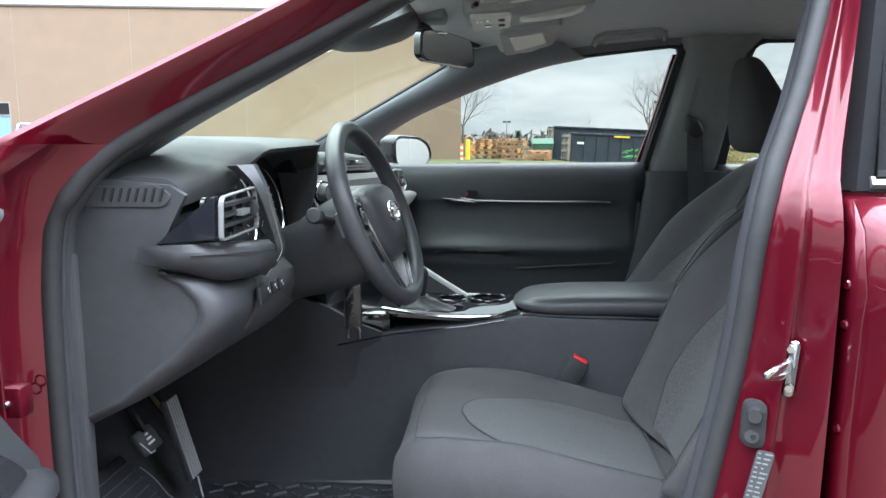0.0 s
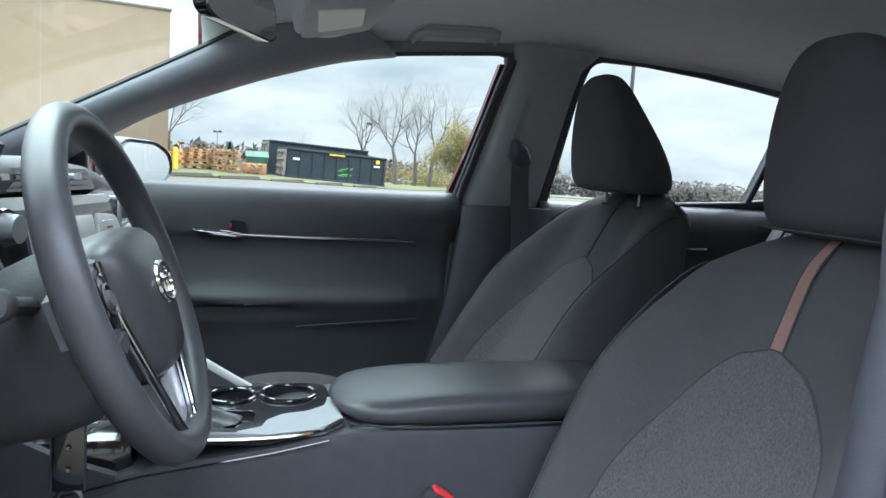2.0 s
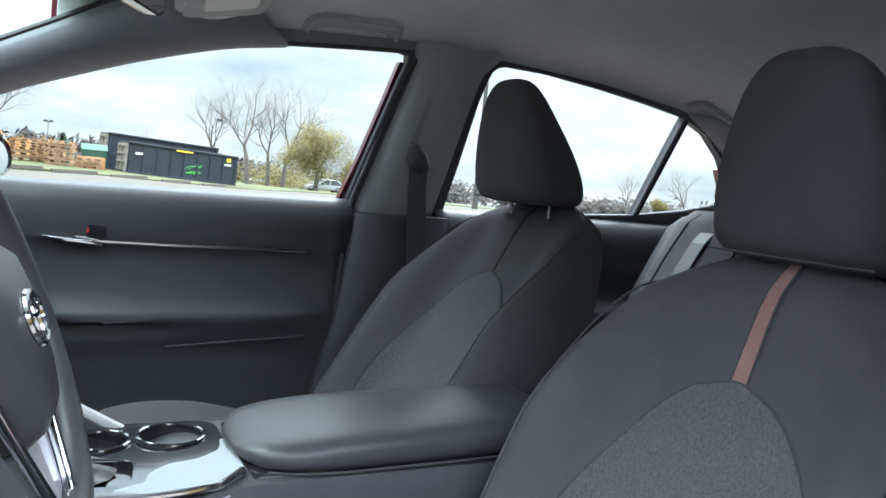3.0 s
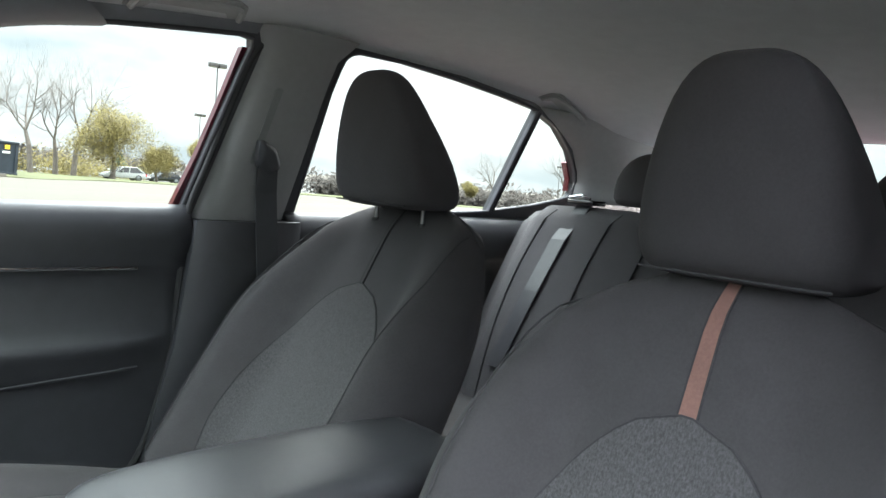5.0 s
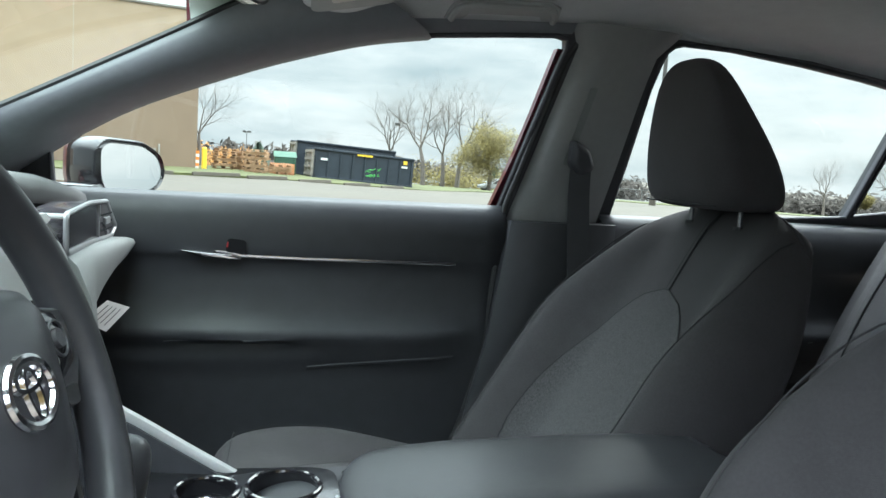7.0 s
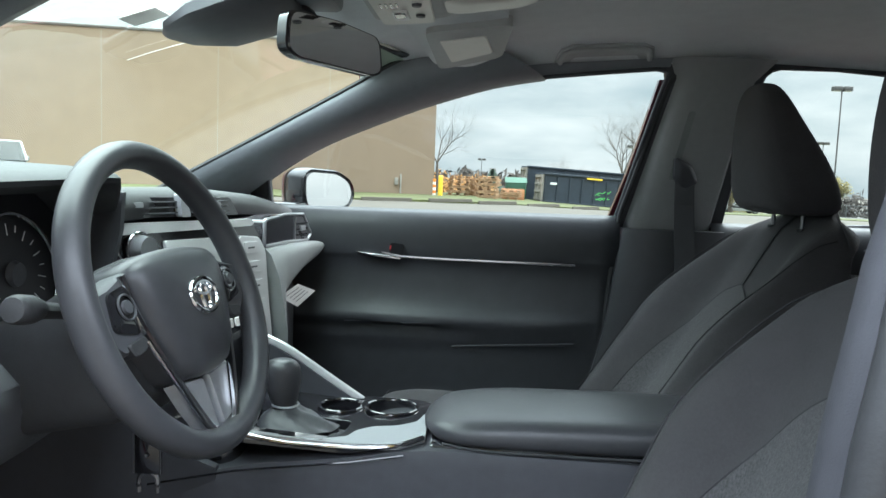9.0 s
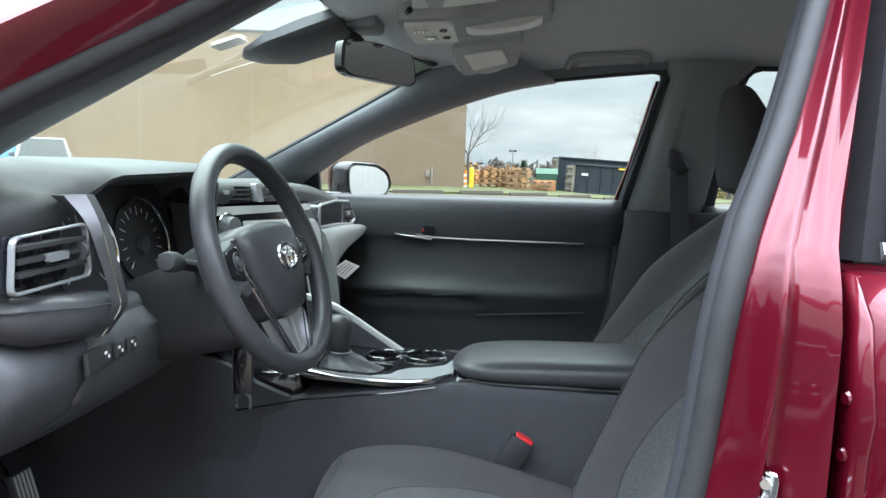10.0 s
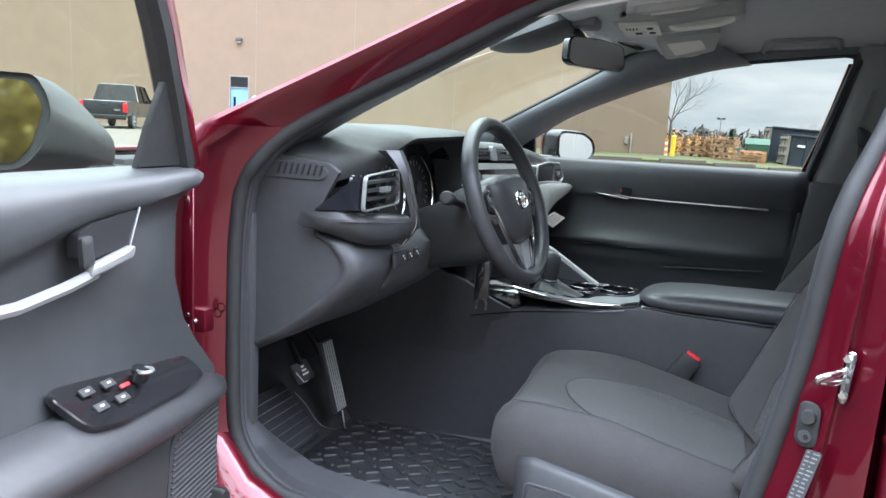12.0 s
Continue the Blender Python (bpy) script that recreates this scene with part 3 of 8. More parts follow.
def passenger_door(x0, x1, name, label, strip, lines):
    th = thing(name, label, "car door", "passenger side doors")
    zs = (0.28, 0.34, 0.40, 0.48, 0.56, 0.61, 0.640, 0.652, 0.664, 0.676, 0.692, 0.704, 0.714, 0.722, 0.735, 0.76, 0.79, 0.82, 0.858, 0.866, 0.872, 0.878, 0.89, 0.92, 0.945, 0.965, 0.978, 0.986)

    def face(x, z):
        """The map pocket fades to the front, the arm ledge and all relief towards the ends."""
        y, pocket = door_surface(x, z), soft(x, lines - 0.04, lines + 0.02)
        if 0.64 < z < 0.70:
            y = y * pocket + (1 - pocket) * max(y, 0.700)
        if 0.70 <= z < 0.73:
            y += 0.012 * (1 - soft(x, x0 + 0.36, x0 + 0.62))
        return y + (max(y, 0.706) - y) * soft(x, x1 - 0.16, x1 - 0.03) * (z < 0.9)

    rows = []
    for x in np.linspace(x0, x1, 24):
        rise = 0.007 * (x - x0 - 0.5)
        rows.append([V(x, face(x, z), z + max(0.0, z - 0.9) / 0.085 * rise) for z in zs])
    part("panel", loft(rows, closed=False), PANEL, th, solid=0.008, angle=45)
    part("chrome_strip", tube([V(x, 0.700, z) for x, z in strip], 0.0034, 8, flat=1.4), CHROME, th, "chrome strip")
    # Paler strips on the door trim put armrest and pocket highlights into colour.
    for nm, xa, xb, za, zb, r, lab in (("arm_glint", x0 + 0.57, x1 - 0.10, 0.700, 0.722, 0.0026, "pale strip drawing the highlight on the armrest edge"), ("front_glint", x0 + 0.42, x0 + 0.59, 0.697, 0.708, 0.0012, "thin pale strip drawing the highlight ahead of the armrest"), ("pocket_glint", lines, x1 - 0.10, 0.640, 0.662, 0.0042, "paler strip drawing the highlight on the map pocket edge")):
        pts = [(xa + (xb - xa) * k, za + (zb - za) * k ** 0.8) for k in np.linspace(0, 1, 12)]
        part(nm, tube([V(x, min(face(x, z), face(x, z + 0.004)) - 0.0006, z) for x, z in pts], r, 8), LOWER if nm == "pocket_glint" else DARKTRIM, th, lab)
    part("skin", box(x0, x1, 0.82, 0.88, 0.26, 0.955, 0.012), RED, th, "red painted door skin")
    part("inner_frame", box(x0, x1, 0.742, 0.82, 0.27, 0.95, 0.006), RED, th, "red painted door shell")
    return th


pd = passenger_door(-0.48, 0.63, "passenger_door", "closed front passenger door with charcoal trim", [(-0.039, 0.884), (0.02, 0.879), (0.053, 0.876), (0.080, 0.868), (0.20, 0.8655), (0.40, 0.865), (0.524, 0.864)], 0.22)
part("inner_handle", pad(rounded([(-0.035, 0.878), (0.055, 0.872), (0.082, 0.866), (0.08, 0.860), (0.0, 0.866)], 0.004), lambda u, v, d: V(u, 0.700 - d, v), 0.0, 0.012, 0.003), CHROME, pd, "chrome door handle")
# Flat black slab: its colour gives the shade of a recess behind the handle.
part("handle_recess_shade", slab(rounded([(0.050, 0.876), (0.088, 0.873), (0.090, 0.900), (0.054, 0.904)], 0.008), lambda u, v, d: V(u, 0.693 - d, v), 0.0, 0.004), BLACK, pd, "near-black slab painted as the shade in the handle recess")
part("lock_lever", slab(rounded([(0.052, 0.886), (0.055, 0.886), (0.056, 0.896), (0.053, 0.896)], 0.001), lambda u, v, d: V(u, 0.6885 - d, v), 0.0, 0.003), REDPLASTIC, pd, "red lock mark")
passenger_door(0.86, 1.78, "rear_door", "closed rear passenger door with charcoal trim", [(0.98, 0.884), (1.05, 0.878), (1.10, 0.870), (1.25, 0.868), (1.40, 0.868)], 1.25)


def door_mirror():
    """The mirror outside the passenger window."""
    th = thing("passenger_mirror", "red backed door mirror in a black housing", "door mirror", "door mirrors")
    face = rounded([(0.02, 1.078), (0.12, 1.074), (0.165, 1.05), (0.178, 1.015), (0.165, 0.985), (0.13, 0.968), (0.01, 0.965), (-0.004, 1.0), (-0.002, 1.062)], 0.02)
    tilt = lambda u, v, d: V(-0.212 + u * 0.62 - d * 0.78, 0.865 + u * 0.78 + d * 0.62, v)
    c = Vector((0.085, 1.02))
    grow = lambda k: [c + (Vector(p) - c) * k for p in face]
    rows = [[tilt(p[0], p[1], d) for p in grow(k)] for k, d in ((1.0, 0.004), (1.08, -0.004), (1.14, 0.004), (1.15, 0.05), (1.02, 0.09), (0.7, 0.115), (0.2, 0.122))]
    part("housing", loft(rows), PIANO, th, "black gloss housing")
    lean = lambda u, v, d: tilt(u, v, d + 0.065 * (v - 1.02))
    part("mirror_glass", slab(grow(0.93), lean, 0.006, -0.005), MIRROR, th, "mirror glass", smooth=False)
    part("arm", box(-0.30, -0.20, 0.74, 0.86, 0.965, 0.992, 0.01), PIANO, th)
    rows = [[tilt(p[0], p[1], d) for p in grow(k)] for k, d in ((1.09, 0.080), (1.035, 0.096), (0.72, 0.121))]
    part("cap", loft(rows, caps=False), RED, th, "red painted cap")


door_mirror()

# steering wheel
WC, WA, WY = V(-0.063, -0.3695, 0.927), 0.368, -0.108
WN = V(math.cos(WA) * math.cos(WY), math.cos(WA) * math.sin(WY), math.sin(WA))
WR = V(-math.sin(WY), math.cos(WY), 0)
WU = WN.cross(WR)


def on_wheel(u, v, d=0.0):
    return WC + WR * (u * 0.945) + WU * (v * 0.945) + WN * d


def ring_points(ru, rv, v0=0.0, d=0.0, n=48):
    return [on_wheel(ru * math.cos(a), v0 + rv * math.sin(a), d) for a in np.linspace(0, 2 * math.pi, n + 1)[:-1]]


def steering_wheel():
    th = thing("steering_wheel", "black leatherette steering wheel with silver trim", "steering wheel")
    part("rim", tube(ring_points(0.180, 0.180, n=72), 0.0158, 16, True, 1.1, up=WN), LEATHER, th)
    hub = [p.xy for p in smooth_line([(*q, 0) for q in ((-0.098, 0.030), (-0.082, 0.052), (-0.03, 0.060), (0.03, 0.060), (0.082, 0.052), (0.098, 0.030), (0.088, -0.02), (0.062, -0.075), (0.035, -0.098), (-0.035, -0.098), (-0.062, -0.075), (-0.088, -0.02))], 4, True)]
    rows = [[on_wheel(p.x * k, (p.y + 0.01) * k - 0.01, d) for p in hub] for k, d in ((0.98, -0.045), (1.0, -0.01), (0.985, 0.004), (0.93, 0.014), (0.8, 0.022), (0.5, 0.028), (0.2, 0.030))]
    part("airbag_cover", loft(rows), LEATHER, th)
    emblem = part("emblem", tube(ring_points(0.030, 0.0205, -0.008, 0.0305, 40), 0.0033, 8, True, up=WN), CHROME, th, "chrome oval badge")
    part("inner_ring", tube(ring_points(0.0085, 0.0165, -0.010, 0.0305, 28), 0.0027, 6, True, up=WN), CHROME, emblem)
    part("inner_ring", tube(ring_points(0.019, 0.0075, 0.001, 0.0305, 28), 0.0027, 6, True, up=WN), CHROME, emblem)
    part("airbag_mark", box(-0.008, 0.008, -0.005, 0.005, 0, 0.001, m=Matrix.LocRotScale(on_wheel(0, -0.055, 0.0215), Matrix((WR, WU, WN)).transposed().to_quaternion(), None)), RUBBER, th)
    for s in (-1, 1):
        spoke = part("spoke", slab([Vector(p) for p in ((s * 0.085, 0.045), (s * 0.135, 0.030), (s * 0.168, 0.022), (s * 0.168, -0.022), (s * 0.14, -0.045), (s * 0.085, -0.04))], on_wheel, -0.028, 0.002, 0.004), DASH, th, "dark side spoke")
        part("switch_pad", pad(rounded([(s * 0.100, 0.030), (s * 0.142, 0.022), (s * 0.148, -0.018), (s * 0.105, -0.028)], 0.008), on_wheel, -0.01, 0.005, 0.003), PIANO, spoke, "gloss black switch pad")
        part("switch_ring", tube([on_wheel(s * 0.122 + 0.014 * math.cos(a), 0.004 + 0.014 * math.sin(a), 0.009) for a in np.linspace(0, 2 * math.pi, 25)[:-1]], 0.0012, 6, True, up=WN), LOWER, spoke)
        part("switch_button", disc(on_wheel(s * 0.122, 0.004, 0.006), WN, 0.008, 0.007, 0.005, 16), DASH, spoke)
        part("paddle", slab(rounded([(s * 0.100, -0.030), (s * 0.135, -0.034), (s * 0.128, -0.050), (s * 0.104, -0.046)], 0.005), on_wheel, -0.01, 0.006, 0.002), RUBBER, spoke)
        leg = [(s * 0.105, 0.038), (s * 0.104, -0.005), (s * 0.082, -0.062), (s * 0.055, -0.118), (s * 0.032, -0.160), (s * 0.012, -0.168)]
        part("silver_trim", tube([on_wheel(p.x, p.y, 0.003) for p in smooth_line([(*q, 0) for q in leg], 5)], 0.0042, 8, up=WN, flat=1.2), CHROME, th, "silver trim blade")
        part("lower_spoke", slab([Vector(p) for p in ((s * 0.006, -0.10), (s * 0.062, -0.095), (s * 0.050, -0.125), (s * 0.030, -0.162), (s * 0.006, -0.166))], on_wheel, -0.02, -0.001, 0.004), SATIN, th, "satin silver lower spoke")


steering_wheel()


def column():
    th = thing("steering_column", "dark plastic steering column shroud with two stalks", "steering column")
    rows = []
    for d, w, h, dz in ((-0.030, 0.060, 0.056, 0), (-0.040, 0.084, 0.084, -0.02), (-0.065, 0.092, 0.092, -0.03), (-0.10, 0.090, 0.090, -0.034), (-0.15, 0.082, 0.080, -0.036), (-0.26, 0.07, 0.07, -0.03)):
        rows.append([on_wheel(w * math.copysign(abs(math.cos(a)) ** 0.7, math.cos(a)), h * math.copysign(abs(math.sin(a)) ** 0.7, math.sin(a)) + dz, d) for a in np.linspace(0, 2 * math.pi, 29)[:-1]])
    part("shroud", loft(rows), RUBBER, th)
    for s, z in ((-1, 0.012), (1, 0.012)):
        stalk = part("stalk", tube([on_wheel(s * 0.06, z, -0.07), on_wheel(s * 0.12, z + 0.012, -0.066), on_wheel(s * 0.178, z + 0.02, -0.055)], 0.0105, 10, taper=(1.2, 1.0, 1.1), flat=0.8), RUBBER, th)
        part("tip", tube([on_wheel(s * (0.158 + 0.046 * k), z + 0.018 + 0.005 * k, -0.058 + 0.008 * k) for k in (0, 0.3, 0.7, 0.88, 0.97, 1.0)], 0.0145, 14, taper=(0.7, 0.95, 1.0, 0.95, 0.8, 0.3)), RUBBER, stalk, "rounded stalk end")


column()

# dashboard
def dash_top(y):
    """Lip position and height of the dashboard's upper pad at a station across the car."""
    hood = soft(y, -0.575, -0.50) * (1 - soft(y, -0.20, -0.135))
    x = interp(y, (-0.72, -0.60, -0.5, -0.14, 0.2, 0.55, 0.70), (-0.300, -0.280, -0.262, -0.245, -0.232, -0.205, -0.20)) + 0.032 * hood
    z = interp(y, (-0.72, -0.60, -0.14, 0.2, 0.45, 0.70), (1.008, 1.026, 1.036, 1.034, 1.018, 0.984)) + 0.032 * hood
    return hood, x, z


def dashboard():
    th = thing("dashboard", "black soft-touch dashboard with silver and dark inlays", "dashboard")
    rows = []
    for y in np.linspace(-0.715, 0.705, 72):
        hood, x, z = dash_top(y)
        end = soft(abs(y), 0.66, 0.715)
        rise = interp(y, (-0.72, -0.55, -0.2, 0.1, 0.7), (0.022, 0.012, 0.004, -0.006, -0.004)) * (1 - end)
        rows.append([V(px, y, pz) for px, pz in ((-0.86, 0.955), (-0.72, 0.978), (-0.58, z - 0.022), (-0.47, z - 0.002 + rise * 0.6 - 0.02 * end), (-0.38, z + 0.004 + rise * 0.8), (x - 0.05, z + 0.003), (x - 0.02, z),
                     (x - 0.005, z - 0.010 + 0.004 * hood), (x, z - 0.024 + 0.014 * hood), (x - 0.006, z - 0.044 + 0.027 * hood), (x - 0.03, z - 0.052 + 0.032 * hood), (x - 0.12, z - 0.056 + 0.020 * hood), (-0.86, 0.90))])
    part("upper_pad", loft(rows), UPPER, th, angle=40)
    # inner core that closes the space behind the faces
    part("core", box(-0.80, -0.33, -0.70, 0.70, 0.72, 0.955, 0.02), DASH, th)

    # driver's end cap with the side demister
    cap = [(-0.50, 0.96), (-0.47, 0.992), (-0.424, 1.010), (-0.31, 1.000), (-0.288, 0.985), (-0.318, 0.93), (-0.333, 0.908), (-0.335, 0.87), (-0.302, 0.850), (-0.277, 0.828), (-0.271, 0.806), (-0.283, 0.780), (-0.317, 0.742), (-0.392, 0.676), (-0.470, 0.630), (-0.50, 0.618)]
    ec = part("end_cap", slab([Vector(p) for p in cap], lambda u, v, d: V(u, -0.712 - d, v), 0.0, 0.012, 0.001), LOWER, th, "flat dark end panel")
    vent = rounded([(-0.445, 0.968), (-0.435, 0.998), (-0.33, 1.002), (-0.306, 0.985), (-0.318, 0.968)], 0.012)
    part("demister", slab(vent, lambda u, v, d: V(u, -0.7238 - d, v), 0.0, 0.003, 0.002), LOWER, ec)
    for i in range(8):
        u = -0.415 + i * 0.0125
        part("slat", slab([Vector(p) for p in ((u, 0.976), (u + 0.0035, 0.976), (u + 0.0095, 0.996), (u + 0.006, 0.996))], lambda a, b, d: V(a, -0.7250 - d, b), 0.0, 0.004), DIAL, ec, smooth=False)

    # driver's outer vent with its wedge inlay
    def wrap(u, v, d):
        """Wraps the trim round the dashboard's rounded corner: past u = 0 it turns across the car."""
        return V(-0.236 + d * 0.95 + 0.10 * max(0, u) * 0.25, -0.738 + u * 0.96, v) if u > 0 else V(-0.236 + u, -0.738 - d * 0.9, v)
    part("inlay", slab([Vector(p) for p in ((-0.098, 0.912), (-0.012, 0.982), (-0.004, 0.984), (-0.004, 0.920))], lambda u, v, d: V(-0.236 + u, -0.722 - d, v), 0.0, 0.012, 0.003), BLUEBLACK, th, "gloss blue-black inlay")
    frame_out = rounded([(0.0, 0.918), (0.006, 0.984), (0.150, 0.992), (0.158, 0.922)], 0.012)
    c = sum((Vector(p) for p in frame_out), Vector((0, 0))) / len(frame_out)
    inner = [c + Vector(((p.x - c.x) * 0.95, (p.y - c.y) * 0.90)) for p in frame_out]
    vf = part("side_vent", plate([tuple(p) for p in frame_out], [[tuple(p) for p in inner]], wrap, 0.009), SATIN, th, "silver framed air vent", smooth=False, bevel=0.002)
    part("duct", slab([tuple(p) for p in inner], wrap, -0.03, -0.024), PIANO, vf, smooth=False)
    for k in range(3):
        z = 0.940 + k * 0.015
        part("slat", slab([Vector(p) for p in ((0.012, z - 0.0022), (0.146, z), (0.146, z + 0.005), (0.012, z + 0.0028))], wrap, -0.006, 0.008), RUBBER, vf, smooth=False)
    part("tab", slab(rounded([(0.062, 0.951), (0.098, 0.952), (0.098, 0.961), (0.062, 0.960)], 0.002), wrap, 0.006, 0.015), SATIN, vf, "silver vane tab", smooth=False)
    for k in range(3):
        part("vane", slab([Vector(p) for p in ((0.03 + 0.04 * k, 0.925), (0.033 + 0.04 * k, 0.925), (0.033 + 0.04 * k, 0.985), (0.03 + 0.04 * k, 0.985))], wrap, -0.014, -0.004), PIANO, vf, smooth=False)
    part("thumb_wheel", disc(wrap(0.134, 0.956, 0.003), (0, 1, 0.1), 0.012, 0.012, 0.006, 20), LOWER, vf)

    # silver swoosh beside the instruments
    left = [(-0.276, 1.024), (-0.236, 0.992), (-0.213, 0.945), (-0.202, 0.910), (-0.199, 0.880), (-0.222, 0.846)]
    right = [(-0.232, 1.026), (-0.215, 0.992), (-0.202, 0.945), (-0.192, 0.907), (-0.190, 0.880), (-0.216, 0.842)]
    L = [p.xy for p in smooth_line([(*p, 0) for p in left], 6)]
    R = [p.xy for p in smooth_line([(*p, 0) for p in right], 6)]
    rows = []
    for a, b in zip(L, R):
        m = (a + b) / 2
        rows.append([V(a.x, -0.590, a.y), V(m.x, -0.598, m.y), V(b.x, -0.584, b.y), V(b.x, -0.566, b.y), V(a.x, -0.566, a.y)])
    part("silver_fin", loft(rows), GUNMETAL, th, "curved dark silver fin", angle=25)
    part("fin_edge", tube([V(b.x, -0.584, b.y) for b in R[8:]], 0.0013, 6), CHROME, th)

    # padded roll below the vent
    rows = []
    for t in np.linspace(0, 1, 12):
        y = -0.745 + 0.165 * t
        xf = interp(t, (0, 0.15, 0.6, 1), (-0.292, -0.245, -0.206, -0.200))
        zt, zb = interp(t, (0, 0.3, 1), (0.914, 0.912, 0.902)), interp(t, (0, 0.3, 1), (0.880, 0.852, 0.846))
        zm = (zt + zb) / 2
        rows.append([V(xf - 0.06, y, zt - 0.002), V(xf - 0.012, y, zt), V(xf, y, zt - 0.010), V(xf + 0.006, y, zm + 0.004), V(xf + 0.002, y, zb + 0.014), V(xf - 0.016, y, zb), V(xf - 0.07, y, zb + 0.006)])
    part("padded_roll", loft(rows), LEATHER, th, "padded leatherette roll with stitching", angle=60)
    part("stitching", tube([V(interp(t, (0, 0.15, 0.6, 1), (-0.282, -0.237, -0.198, -0.192)), -0.745 + 0.165 * t, interp(t, (0, 0.3, 1), (0.898, 0.897, 0.888))) for t in np.linspace(0.02, 0.98, 14)], 0.0014, 6), SEAM, th)

    # knee panel and switch bank
    prof = [(-0.300, 0.866), (-0.268, 0.852), (-0.246, 0.828), (-0.240, 0.805), (-0.252, 0.780), (-0.290, 0.738), (-0.38, 0.668), (-0.47, 0.622), (-0.56, 0.61)]
    rows = []
    meet = [(-0.30, 0.866), (-0.250, 0.850), (-0.235, 0.830), (-0.235, 0.808), (-0.242, 0.785), (-0.263, 0.745), (-0.32, 0.700), (-0.42, 0.650), (-0.56, 0.63)]
    for y, k, f in ((-0.7246, 0.036, 0.0), (-0.7232, 0.022, 0.0), (-0.716, 0.011, 0.0), (-0.706, 0.004, 0.0), (-0.69, 0.0, 0.0), (-0.65, -0.003, 0.25), (-0.615, -0.004, 0.7), (-0.595, -0.002, 0.95), (-0.584, 0.0, 1.0)):
        rows.append([V((x - k) * (1 - f) + a * f, y, z * (1 - f) + b * f) for (x, z), (a, b) in zip(prof, meet)])
    part("knee_bulge", loft(rows, closed=False), LOWER, th, "rounded corner of the knee panel", solid=0.006, angle=60)
    prof = [(-0.30, 0.866), (-0.250, 0.850), (-0.235, 0.830), (-0.236, 0.800), (-0.257, 0.755), (-0.302, 0.715), (-0.40, 0.655), (-0.56, 0.63)]
    rows = [[V(x + 0.02 * math.sin(math.pi * (y + 0.59) / 0.46) * (1 if z < 0.84 else 0.5), y, z) for x, z in prof] for y in np.linspace(-0.588, -0.13, 16)]
    part("knee_panel", loft(rows, closed=False), DASH, th, solid=0.006, angle=50)
    part("panel_gap", tube(smooth_line([(-0.275, -0.583, 0.860), (-0.243, -0.585, 0.840), (-0.235, -0.586, 0.808), (-0.252, -0.586, 0.765)], 6), 0.0018, 6), PIANO, th)
    bank = part("switch_bank", box(-0.004, 0.004, -0.070, 0.070, -0.016, 0.016, 0.003, m=pose(-0.227, -0.545, 0.812, 0, -4, 6)), RUBBER, th, "black switch bank")
    for i in range(4):
        y = -0.592 + i * 0.030
        b = part("button", box(-0.003, 0.003, -0.012, 0.012, -0.011, 0.011, 0.002, m=pose(-0.2262 + i * 0.0026, y, 0.811 + 0.001 * i, 0, -4, 5)), RUBBER, bank)
        part("symbol", box(-0.0006, 0.0006, -0.0030, 0.0030, -0.0018, 0.0018, m=pose(-0.2228 + i * 0.0026, y - 0.004, 0.815 + 0.001 * i, 0, -4, 5)), WHITE, b, "white printed symbol", smooth=False)
        part("symbol", box(-0.0006, 0.0006, -0.0016, 0.0016, -0.004, 0.0, m=pose(-0.2228 + i * 0.0026, y + 0.004, 0.811 + 0.001 * i, 0, -4, 5)), WHITE, b, "white printed symbol", smooth=False)

    # instruments under the hood
    def face(u, v, d):
        return V(-0.318 + d * 0.96 + (v - 0.94) * -0.22, u, v)
    cl = part("instrument_panel", slab(rounded([(-0.57, 0.865), (-0.56, 1.0), (-0.50, 1.040), (-0.22, 1.044), (-0.16, 1.02), (-0.150, 0.865)], 0.02), face, -0.02, 0.0), DIAL, th, "dark instrument cluster")
    part("cluster_shade", loft([[V(-0.30, s, 0.86), V(-0.262, s, 0.868), V(-0.236, s, 0.98), V(-0.232, s, 1.035), V(-0.33, s, 1.045)] for s in (-0.158, -0.146)]), DASH, th)
    for yc, r in ((-0.462, 0.082), (-0.285, 0.082)):
        g = part("gauge", slab([Vector((yc + r * 0.96 * math.cos(a), 0.935 + r * 0.84 * math.sin(a))) for a in np.linspace(0, 2 * math.pi, 41)[:-1]], face, 0.0, 0.004), DIAL, cl, "round gauge")
        part("bezel", tube([face(yc + r * math.cos(a), 0.935 + r * 0.88 * math.sin(a), 0.012) for a in np.linspace(-0.9, 2.2, 24)], 0.0028, 6, up=(1, 0, 0)), CHROME, g, "silver arc bezel")
        for k in range(17):
            a = math.radians(-50 + k * 17)
            p, q = face(yc + r * 0.82 * math.cos(a), 0.935 + r * 0.72 * math.sin(a), 0.005), face(yc + r * (0.70 if k % 2 else 0.62) * math.cos(a), 0.935 + r * (0.61 if k % 2 else 0.54) * math.sin(a), 0.005)
            part("tick", tube([p, q], 0.0007, 4), WHITE, g, smooth=False)
        part("needle_hub", disc(face(yc, 0.93, 0.004), (1, 0, 0), 0.018, 0.015, 0.008, 20), DASH, g)
    # column of the dashboard around the steering column
    part("column_cover", box(-0.38, -0.242, -0.53, -0.20, 0.80, 0.872, 0.02, 3), DASH, th)

    # centre: vents, band, screen and keys on a face turned to the driver
    e1 = V(0.11, 0.35, 0).normalized()
    nf = V(e1.y, -e1.x, 0)
    def stack(a, z, d=0.0):
        return V(-0.262, -0.125, z) + e1 * a + nf * (d + 0.012) + V(-(z - 0.88) * 0.16, 0, 0)
